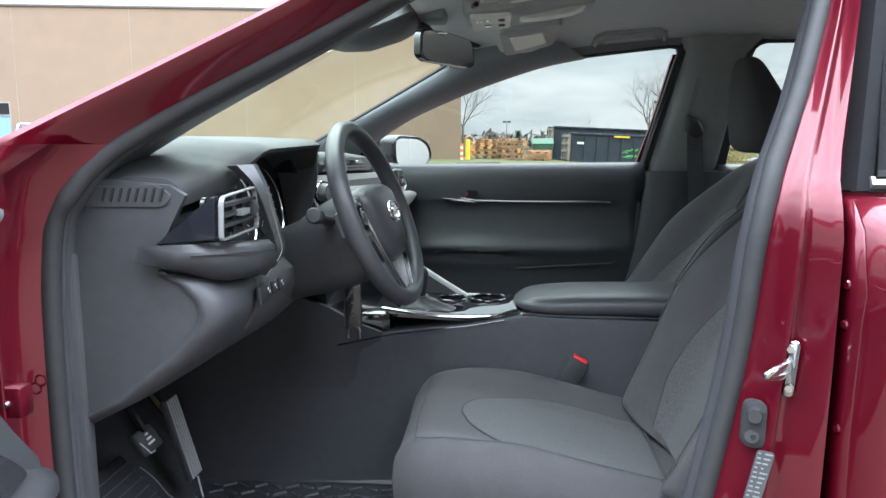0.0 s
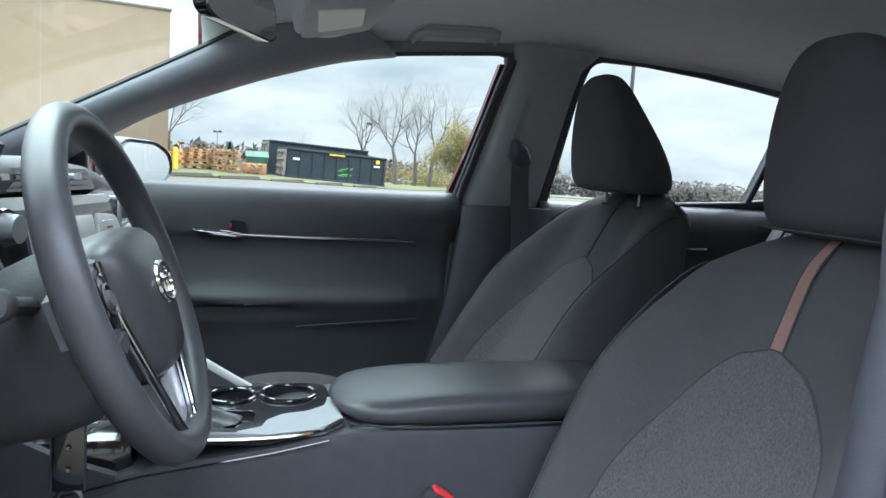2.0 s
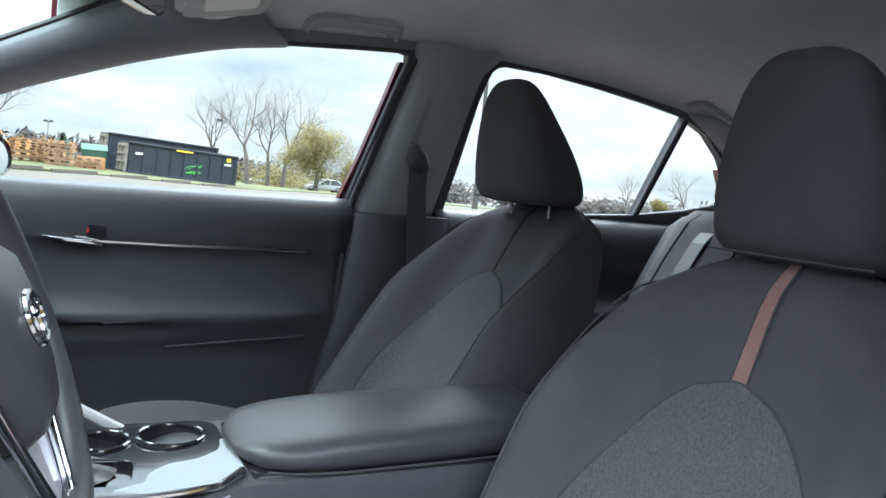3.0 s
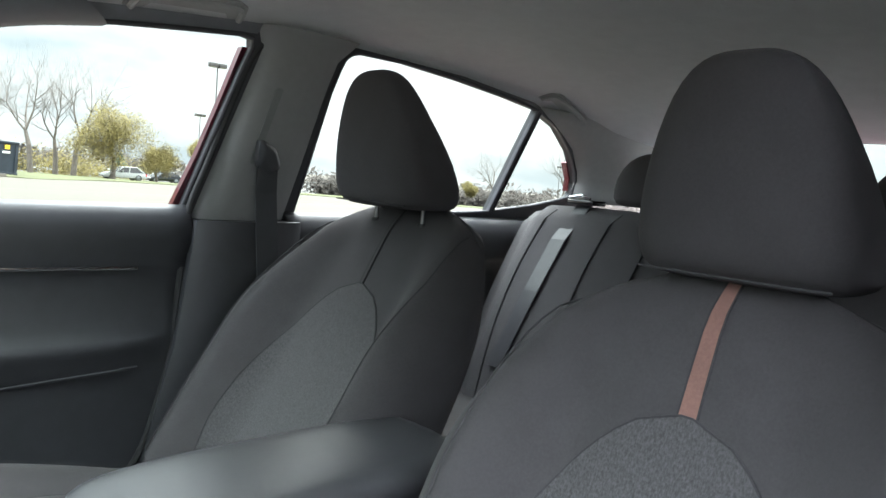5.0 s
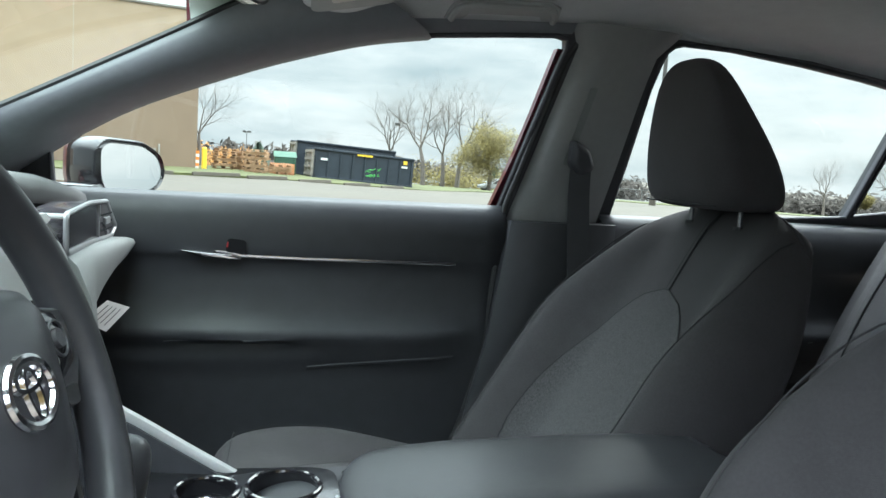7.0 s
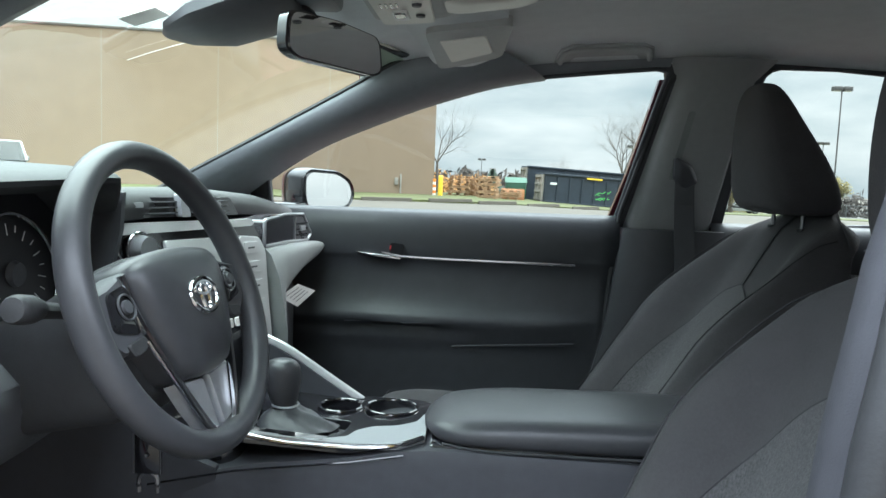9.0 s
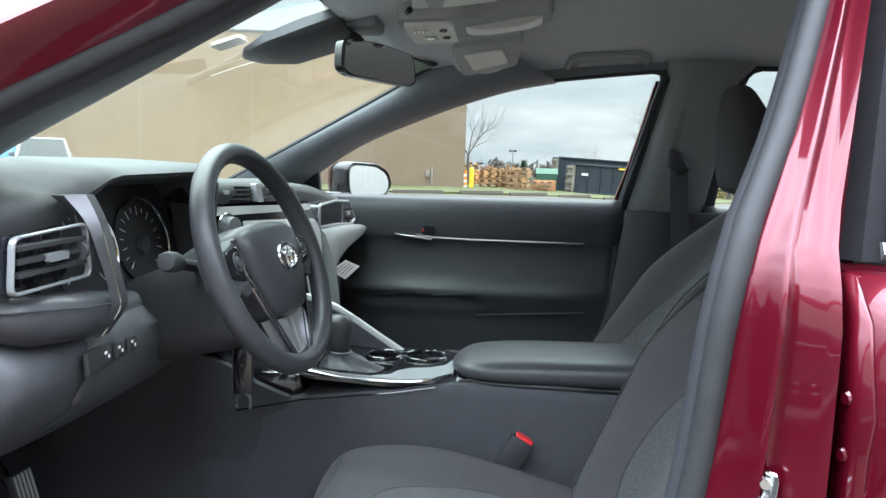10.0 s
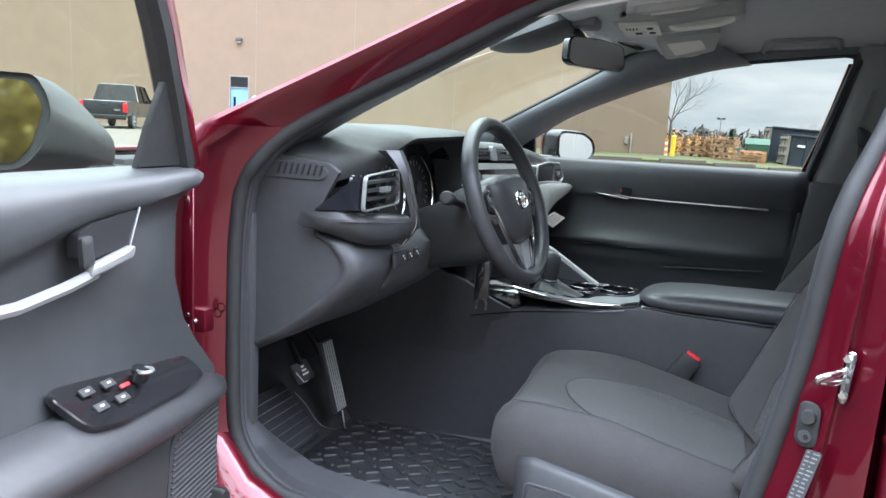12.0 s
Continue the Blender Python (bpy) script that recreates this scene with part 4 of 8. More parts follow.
    part("stack_body", slab(rounded([(-0.005, 0.66), (0.0, 0.985), (0.36, 0.975), (0.392, 0.93), (0.372, 0.80), (0.36, 0.66)], 0.012), stack, -0.10, -0.003), PIANO, th, "gloss black centre face")
    cv = part("centre_vents", slab(rounded([(-0.05, 0.995), (-0.055, 1.026), (0.30, 1.022), (0.32, 0.990)], 0.008), stack, -0.06, 0.0), PIANO, th, "dark centre air vents")
    for k in range(3):
        part("slat", slab([Vector(p) for p in ((-0.045, 0.999 + k * 0.009), (0.285, 0.997 + k * 0.009), (0.285, 0.999 + k * 0.009), (-0.045, 1.001 + k * 0.009))], stack, -0.002, 0.005), DASH, cv, smooth=False)
    part("divider", slab(rounded([(0.148, 0.992), (0.170, 0.992), (0.166, 1.030), (0.150, 1.030)], 0.004), stack, 0.0, 0.013), SATIN, cv, "silver divider", smooth=False)
    part("tab", slab(rounded([(0.035, 1.010), (0.060, 1.010), (0.060, 1.018), (0.035, 1.018)], 0.002), stack, 0.008, 0.016), SATIN, cv, smooth=False)
    part("tab", slab(rounded([(0.225, 1.008), (0.250, 1.008), (0.250, 1.016), (0.225, 1.016)], 0.002), stack, 0.008, 0.016), SATIN, cv, smooth=False)
    part("silver_band", slab(rounded([(-0.02, 0.972), (0.0, 0.987), (0.352, 0.981), (0.362, 0.974), (0.352, 0.968), (0.0, 0.969)], 0.004), stack, -0.004, 0.004, 0.002), SILVER, th, "silver band across the centre")
    scr = part("touch_screen", slab(rounded([(0.115, 0.882), (0.110, 0.955), (0.292, 0.951), (0.300, 0.880)], 0.006), stack, -0.004, 0.003, 0.001), SCREEN, th, "touch screen with a pale reflection put into its colour")
    for k, (a, z) in enumerate(((0.050, 0.948), (0.060, 0.872))):
        kn = part("knob", disc(stack(a, z, 0.0), nf, 0.021, 0.0185, 0.024, 24), SATIN if k == 0 else DASH, th, "round control knob")
        part("knob_ring", tube([stack(a, z, 0.004) + e1 * (0.024 * math.cos(w)) + V(0, 0, 0.024 * math.sin(w)) for w in np.linspace(0, 2 * math.pi, 29)[:-1]], 0.0025, 6, True, up=nf), CHROME, kn)
    part("silver_edge", tube(smooth_line([stack(-0.012, 0.968, 0.002), stack(0.010, 0.93, 0.004), stack(0.035, 0.885, 0.004), stack(0.05, 0.84, 0.002)], 6), 0.0035, 6), CHROME, th)
    keys = part("key_panel", slab(rounded([(0.308, 0.700), (0.306, 0.952), (0.372, 0.946), (0.386, 0.92), (0.372, 0.80), (0.362, 0.700)], 0.010), stack, -0.006, 0.003, 0.002), SILVER, th, "satin silver panel with keys")
    for k in range(6):
        z = 0.928 - k * 0.036
        part("key", slab(rounded([(0.318, z - 0.011), (0.318, z + 0.011), (0.360, z + 0.010), (0.360, z - 0.012)], 0.004), stack, 0.002, 0.006, 0.001), SILVER, keys)
        part("key_mark", slab([Vector(p) for p in ((0.326, z - 0.002), (0.326, z + 0.001), (0.346, z + 0.001), (0.346, z - 0.002))], stack, 0.0055, 0.0066), LOWER, keys, smooth=False)
    cl2 = part("climate_panel", slab(rounded([(0.03, 0.74), (0.02, 0.86), (0.300, 0.864), (0.300, 0.74)], 0.008), stack, -0.006, 0.001, 0.001), PIANO, th, "black climate control panel")
    for k in range(6):
        part("key", slab(rounded([(0.09 + k * 0.034, 0.79), (0.09 + k * 0.034, 0.806), (0.116 + k * 0.034, 0.806), (0.116 + k * 0.034, 0.79)], 0.003), stack, 0.0, 0.005, 0.001), WHITE if k > 2 else SATIN, cl2)

    # passenger side: inlay with vent, grey pad sweeping down to the console
    def pface(u, v, d):
        """The passenger inlay's face: u across the car."""
        return V(interp(u, (0.2, 0.245, 0.45, 0.62, 0.70), (-0.140, -0.145, -0.150, -0.156, -0.146)) + d, u, v)
    edge = rounded([(0.245, 0.924), (0.245, 0.977), (0.42, 0.980), (0.612, 0.971), (0.672, 0.921), (0.646, 0.905), (0.45, 0.917)], 0.010)
    pv = part("passenger_inlay", slab(edge, pface, -0.05, 0.0), WOOD, th, "dark grained inlay")
    part("inlay_frame", tube([pface(p.x, p.y, 0.002) for p in edge], 0.0038, 8, True, up=(1, 0, 0)), SATIN, pv, "silver frame")
    vt = part("passenger_vent", slab(rounded([(0.515, 0.917), (0.520, 0.970), (0.606, 0.966), (0.660, 0.922), (0.642, 0.909)], 0.008), pface, 0.0, 0.002), DIAL, pv, "dark air vent")
    part("vent_divider", slab([Vector(p) for p in ((0.512, 0.915), (0.516, 0.972), (0.521, 0.972), (0.517, 0.915))], pface, 0.0, 0.004), SATIN, pv, "silver divider", smooth=False)
    for k in range(3):
        part("vent_slat", slab([Vector(p) for p in ((0.525, 0.925 + k * 0.013), (0.640, 0.921 + k * 0.013), (0.640, 0.924 + k * 0.013), (0.525, 0.928 + k * 0.013))], pface, 0.001, 0.005), PIANO, pv, smooth=False)
    part("vent_tab", slab(rounded([(0.560, 0.934), (0.612, 0.932), (0.612, 0.944), (0.560, 0.946)], 0.003), pface, 0.003, 0.009, 0.002), SATIN, pv, "silver vane tab", smooth=False)
    rows = []
    for t in np.linspace(0, 1, 22):
        u = 0.245 + 0.455 * t
        zt = interp(u, (0.245, 0.45, 0.646, 0.68, 0.70), (0.921, 0.914, 0.904, 0.899, 0.886))
        zb = interp(t, (0, 0.12, 0.25, 0.45, 0.67, 0.91, 1.0), (0.700, 0.762, 0.798, 0.824, 0.842, 0.856, 0.868))
        x0 = interp(u, (0.2, 0.45, 0.62, 0.68, 0.70), (-0.134, -0.138, -0.124, -0.120, -0.136))
        xb = interp(u, (0.245, 0.30, 0.36, 0.55, 0.70), (-0.092, -0.116, -0.139, -0.142, -0.138))
        mid = lambda k, out: V(x0 + (xb - x0) * k + out, u, zt + (zb - zt) * k)
        rows.append([V(x0 - 0.05, u, zt), V(x0 - 0.006, u, zt), mid(0.06, 0.004), mid(0.25, 0.012), mid(0.5, 0.012), mid(0.75, 0.010), mid(0.92, 0.004), V(xb - 0.012, u, zb), V(xb - 0.06, u, zb + 0.012)])
    part("passenger_pad", loft(rows), GREYPAD, th, "grey padded vinyl sweep", angle=70)
    part("glove_box", box(-0.36, -0.19, 0.22, 0.70, 0.56, 0.80, 0.02), DASH, th, "dark glove box")


dashboard()


def paper_tag():
    th = thing("paper_tag", "white paper tag hanging under the dashboard", "tag")
    c = [V(-0.152, 0.40, 0.800), V(-0.125, 0.455, 0.822), V(-0.100, 0.52, 0.798), V(-0.128, 0.465, 0.768)]
    bm = bmesh.new()
    for p in c:
        bm.verts.new(p)
    bm.faces.new(bm.verts)
    sheet = part("sheet", bm, WHITE, th, solid=0.001, smooth=False)
    for k in range(4):
        a, b = c[0].lerp(c[3], 0.2 + 0.18 * k).lerp(c[1].lerp(c[2], 0.2 + 0.18 * k), 0.15), c[0].lerp(c[3], 0.2 + 0.18 * k).lerp(c[1].lerp(c[2], 0.2 + 0.18 * k), 0.8)
        part("print_line", tube([a + V(0.0015, -0.001, 0.001), b + V(0.0015, -0.001, 0.001)], 0.0007, 4), SEAM, th, smooth=False)


paper_tag()


def release_bracket():
    """A clear tool or lever hanging below the steering column."""
    th = thing("hanging_bracket", "dark metal bracket with forked end below the column", "bracket")
    part("plate", box(-0.148, -0.112, -0.303, -0.297, 0.684, 0.80, 0.002), PIANO, th)
    for x in (-0.147, -0.113):
        part("bright_edge", tube([(x, -0.304, 0.80), (x, -0.304, 0.686)], 0.0012, 6), STEELBAR, th)
    part("fork", tube(smooth_line([(-0.142, -0.300, 0.66), (-0.142, -0.300, 0.676), (-0.138, -0.300, 0.684), (-0.130, -0.300, 0.688), (-0.122, -0.300, 0.684), (-0.118, -0.300, 0.676), (-0.118, -0.300, 0.66)], 4), 0.003, 6), STEELBAR, th)
    for k in range(3):
        part("rivet", disc((-0.13, -0.304, 0.71 + 0.025 * k), (0, -1, 0), 0.003, 0.002, 0.002, 10), STEELBAR, th)


release_bracket()


def pedals():
    th = thing("accelerator_pedal", "black accelerator pedal with bright ribs", "pedal", "pedals")
    m = pose(-0.50, -0.312, 0.440, 0, -16, 0)
    part("pad", box(-0.014, 0.0, -0.027, 0.027, -0.092, 0.092, 0.004, m=m), MAT, th)
    for k in range(5):
        part("rib", box(0.0, 0.004, -0.0210 + k * 0.010, -0.0196 + k * 0.010, -0.088, 0.088, m=m), SILVER, th, smooth=False)
    part("arm", tube([(-0.52, -0.312, 0.47), (-0.62, -0.31, 0.60)], 0.009, 6), PIANO, th)
    part("hinge_edge", tube([m @ V(0.001, 0.0, -0.092), m @ V(-0.004, 0.002, -0.14)], 0.002, 6), SILVER, th)
    th = thing("brake_pedal", "black rubber brake pedal with a pale worn mark", "pedal", "pedals")
    m = pose(-0.50, -0.463, 0.498, 0, -35, 0)
    part("pad", box(-0.012, 0.0, -0.034, 0.034, -0.024, 0.024, 0.005, m=m), MAT, th)
    for k in range(3):
        part("tread", box(0.0, 0.0025, -0.012 + 0.004 * k, 0.010 - 0.003 * k, -0.010 + k * 0.009, -0.006 + k * 0.009, m=m), WHITE, th, "pale mark", smooth=False)
    part("lower_edge", tube([m @ V(0.002, -0.034, 0.004), m @ V(0.002, -0.024, -0.024), m @ V(0.002, -0.010, -0.025)], 0.0014, 6), SILVER, th)
    part("arm", tube([(-0.51, -0.463, 0.51), (-0.60, -0.44, 0.64)], 0.008, 6), PIANO, th)
    th = thing("foot_rest", "ribbed black dead pedal foot rest", "foot rest", "pedals")
    m = pose(-0.555, -0.465, 0.372, 0, -42, 0)
    part("pad", box(-0.020, 0.0, -0.105, 0.085, -0.085, 0.075, 0.005, m=m), MAT, th)
    for k in range(7):
        part("rib", box(0.0, 0.005, -0.098, 0.078, -0.075 + k * 0.021, -0.0735 + k * 0.021, m=m), DARKTRIM, th, smooth=False)
    th = thing("floor_cable", "thin pale cable lying along the footwell", "cable")
    part("wire", tube(smooth_line([(-0.515, -0.475, 0.445), (-0.500, -0.450, 0.410), (-0.490, -0.405, 0.350), (-0.485, -0.345, 0.312), (-0.480, -0.300, 0.300)], 6), 0.0012, 6), DARKTRIM, th)


pedals()

# centre console
def console():
    th = thing("center_console", "dark centre console with silver trim and cup holders", "center console")
    rows = []
    for x in np.linspace(-0.74, 0.80, 30):
        top = interp(x, (-0.74, -0.172, -0.069, 0.10, 0.185, 0.25, 0.8), (0.55, 0.604, 0.634, 0.652, 0.668, 0.668, 0.655))
        w = interp(x, (-0.36, -0.1, 0.2, 0.8), (0.150, 0.145, 0.135, 0.125))
        rows.append([V(x, s * y, z) for s, seq in ((-1, ((w + 0.01, 0.26), (w, 0.45), (w - 0.002, top - 0.02), (w - 0.012, top), (0.0, top + 0.001))), (1, ((w - 0.012, top), (w - 0.002, top - 0.02), (w, 0.45), (w + 0.01, 0.26)))) for y, z in seq])
    part("body", loft(rows), CONSOLE, th, angle=60)
    # silver shift plate with two cup wells
    def top_z(u, v):
        return interp(u, (-0.10, 0.0, 0.20), (0.682, 0.667, 0.674))
    outer = rounded([(-0.085, -0.118), (0.10, -0.122), (0.17, -0.118), (0.206, -0.085), (0.206, 0.10), (0.17, 0.118), (-0.085, 0.118)], 0.02)
    ring = lambda cx, cy, r: [(cx + r * math.cos(a), cy + r * math.sin(a)) for a in np.linspace(0, 2 * math.pi, 33)[:-1]]
    boot = [tuple(p) for p in rounded([(-0.075, -0.085), (0.075, -0.085), (0.085, -0.01), (-0.075, 0.0)], 0.02)]
    cups = [ring(0.050, 0.062, 0.036), ring(0.140, 0.058, 0.043)]
    part("shift_plate", plate([tuple(p) for p in outer], [boot, *cups], lambda u, v, d: V(u, v, top_z(u, v) - d), 0.014), PIANO, th, "gloss black shift plate", smooth=False, bevel=0.0015)
    silver = rounded([(-0.085, -0.125), (0.10, -0.127), (0.172, -0.122), (0.208, -0.088), (0.208, 0.020), (0.198, 0.020), (0.196, 0.005), (0.188, -0.020), (0.160, -0.040), (0.122, -0.046), (0.098, -0.066), (0.088, -0.094), (0.050, -0.106), (-0.085, -0.112)], 0.006)
    part("silver_trim", plate([tuple(p) for p in silver], [], lambda u, v, d: V(u, v, top_z(u, v) + 0.0035 - d), 0.010), SATIN, th, "satin silver side trim", smooth=False, bevel=0.0012)
    for cx, cy, r in ((0.050, 0.062, 0.036), (0.140, 0.058, 0.043)):
        cup = part("cup_holder", loft([[V(cx + k * math.cos(a), cy + k * math.sin(a), top_z(cx, cy) + z) for a in np.linspace(0, 2 * math.pi, 33)[:-1]] for k, z in ((r - 0.001, 0.0), (r - 0.003, -0.03), (r - 0.006, -0.075), (0.002, -0.076))], caps=False), PIANO, th, "gloss black cup well")
        part("cup_rim", tube([V(cx + (r + 0.001) * math.cos(a), cy + (r + 0.001) * math.sin(a), top_z(cx, cy) + 0.002) for a in np.linspace(0, 2 * math.pi, 33)[:-1]], 0.0035, 8, True), PIANO, cup)
        part("cup_insert", tube([V(cx + (r - 0.006) * math.cos(a), cy + (r - 0.006) * math.sin(a), top_z(cx, cy) - 0.022) for a in np.linspace(0.5, 2.6, 14)], 0.003, 6), CHROME, cup)
    part("gate_bed", slab([Vector(p) for p in boot], lambda u, v, d: V(u, v, top_z(u, v) - 0.012 + d), 0.0, 0.002), PIANO, th, smooth=False)
    part("plate_edge", tube(smooth_line([(-0.10, -0.124, 0.684), (0.0, -0.126, 0.670), (0.10, -0.126, 0.668), (0.165, -0.120, 0.672), (0.205, -0.090, 0.676)], 6), 0.0042, 8), CHROME, th, "bright plate edge")
    part("side_line", tube([(-0.20, -0.1475, 0.602), (-0.07, -0.146, 0.630), (0.10, -0.139, 0.650), (0.18, -0.137, 0.664)], 0.0016, 6), PIANO, th)
    rail = smooth_line([(-0.20, 0.150, 0.778), (-0.14, 0.146, 0.774), (-0.085, 0.135, 0.760), (-0.04, 0.128, 0.738), (0.03, 0.120, 0.696), (0.105, 0.112, 0.652)], 6)
    part("silver_rail", tube(rail, 0.0065, 8, flat=1.2), SILVER, th, "pale silver side rail")
    part("side_cheek", loft([[V(x, y, z), V(x, y - 0.016, z), V(x, y - 0.02, 0.60), V(x, y, 0.60)] for x, y, z in ((-0.20, 0.156, 0.772), (-0.14, 0.152, 0.768), (-0.085, 0.141, 0.754), (-0.04, 0.134, 0.732), (0.03, 0.126, 0.690), (0.10, 0.118, 0.648))]), CONSOLE, th, "dark console cheek")
    part("side_cheek", loft([[V(x, -y, z), V(x, 0.016 - y, z), V(x, 0.02 - y, 0.50), V(x, -y, 0.50)] for x, y, z in ((-0.62, 0.153, 0.74), (-0.36, 0.151, 0.735), (-0.22, 0.1475, 0.690), (-0.16, 0.1450, 0.655), (-0.10, 0.1400, 0.630))]), CONSOLE, th, "dark console cheek")
    part("tray", box(-0.26, -0.08, -0.11, 0.11, 0.60, 0.672, 0.02), PIANO, th, "gloss black tray")


console()


def armrest():
    th = thing("armrest", "black grained padded armrest lid on the console", "armrest")
    rows = []
    for t in np.linspace(0, 1, 20):
        x = 0.200 + 0.52 * t
        w = interp(t, (0, 0.02, 0.06, 0.14, 0.3, 1), (0.045, 0.078, 0.100, 0.114, 0.118, 0.116))
        zt = interp(t, (0, 0.02, 0.06, 0.14, 0.28, 0.6, 1), (0.684, 0.694, 0.702, 0.708, 0.714, 0.717, 0.716))
        zb = interp(t, (0, 0.02, 0.06, 0.2, 1), (0.680, 0.674, 0.668, 0.664, 0.662))
        h = zt - zb
        rows.append([V(x, s * y, z) for s, seq in ((-1, ((0, zb), (w * 0.9, zb), (w, zb + h * 0.25), (w * 0.985, zb + h * 0.6), (w * 0.92, zb + h * 0.85), (w * 0.75, zb + h * 0.97), (w * 0.4, zt))), (1, ((0, zt + 0.001), (w * 0.4, zt), (w * 0.75, zb + h * 0.97), (w * 0.92, zb + h * 0.85), (w * 0.985, zb + h * 0.6), (w, zb + h * 0.25), (w * 0.9, zb)))) for y, z in seq])
    part("lid", loft(rows), LEATHER, th, subdiv=1, angle=180)
    part("bin", box(0.215, 0.74, -0.108, 0.108, 0.645, 0.672, 0.006), PIANO, th, "dark bin below the lid")
    part("piping", tube(smooth_line([(0.235, -0.1, 0.672), (0.30, -0.116, 0.670), (0.45, -0.118, 0.669), (0.70, -0.116, 0.668)], 5), 0.002, 6), SEAM, th)


armrest()


def gear_lever():
    th = thing("gear_lever", "black gear lever with a creased leather boot", "gear lever")
    rows = []
    for k, (z, r) in enumerate(((0.664, 0.056), (0.668, 0.052), (0.672, 0.046), (0.677, 0.040), (0.682, 0.033), (0.687, 0.025), (0.692, 0.021))):
        c = V(-0.005 - 0.022 * k / 6, -0.035 + 0.02 * k / 6, z)
        rows.append([c + V(r * (1.2 if k < 5 else 1) * math.cos(a) * (1 + 0.07 * math.sin(5 * a + k)), r * 0.75 * math.sin(a) * (1 + 0.07 * math.cos(4 * a + 2 * k)), 0.002 * math.sin(6 * a + k)) for a in np.linspace(0, 2 * math.pi, 37)[:-1]])
    part("boot", loft(rows), LEATHER, th, "creased leather boot", angle=80)
    rows = []
    for z, rx, ry, dx in ((0.685, 0.017, 0.017, 0), (0.695, 0.021, 0.021, -0.001), (0.715, 0.026, 0.024, -0.003), (0.740, 0.031, 0.027, -0.004), (0.757, 0.030, 0.026, -0.005), (0.766, 0.022, 0.018, -0.005), (0.769, 0.008, 0.008, -0.005)):
        rows.append([V(-0.03 + dx + rx * math.cos(a), -0.012 + ry * math.sin(a), z) for a in np.linspace(0, 2 * math.pi, 25)[:-1]])
    part("knob", loft(rows), LEATHER, th, subdiv=1, angle=180)
    part("collar", tube([V(-0.028 + 0.021 * math.cos(a), -0.014 + 0.021 * math.sin(a), 0.693) for a in np.linspace(0, 2 * math.pi, 25)[:-1]], 0.002, 6, True), SATIN, th)
    part("indicator", slab(rounded([(-0.075, -0.112), (0.06, -0.114), (0.06, -0.094), (-0.075, -0.092)], 0.006), lambda u, v, d: V(u, v, interp(u, (-0.10, 0.0, 0.20), (0.683, 0.668, 0.675)) + d), 0.0, 0.002), PIANO, th, "dark selector strip")


gear_lever()


def seat_buckle(x, y, label):
    th = thing("seat_buckle", label, "seat belt buckle")
    m = pose(x, y, 0.552, 0, 30, 0)
    part("housing", box(-0.024, 0.024, -0.013, 0.013, -0.055, 0.036, 0.008, m=m), RUBBER, th)
    part("release_button", box(-0.017, 0.017, -0.009, 0.009, 0.030, 0.041, 0.003, m=m), REDPLASTIC, th, "red release button")
    part("stalk", box(-0.018, 0.018, -0.006, 0.006, -0.16, -0.045, 0.003, m=m), LEATHER, th)


seat_buckle(0.330, -0.158, "black belt buckle with red button beside the driver seat")

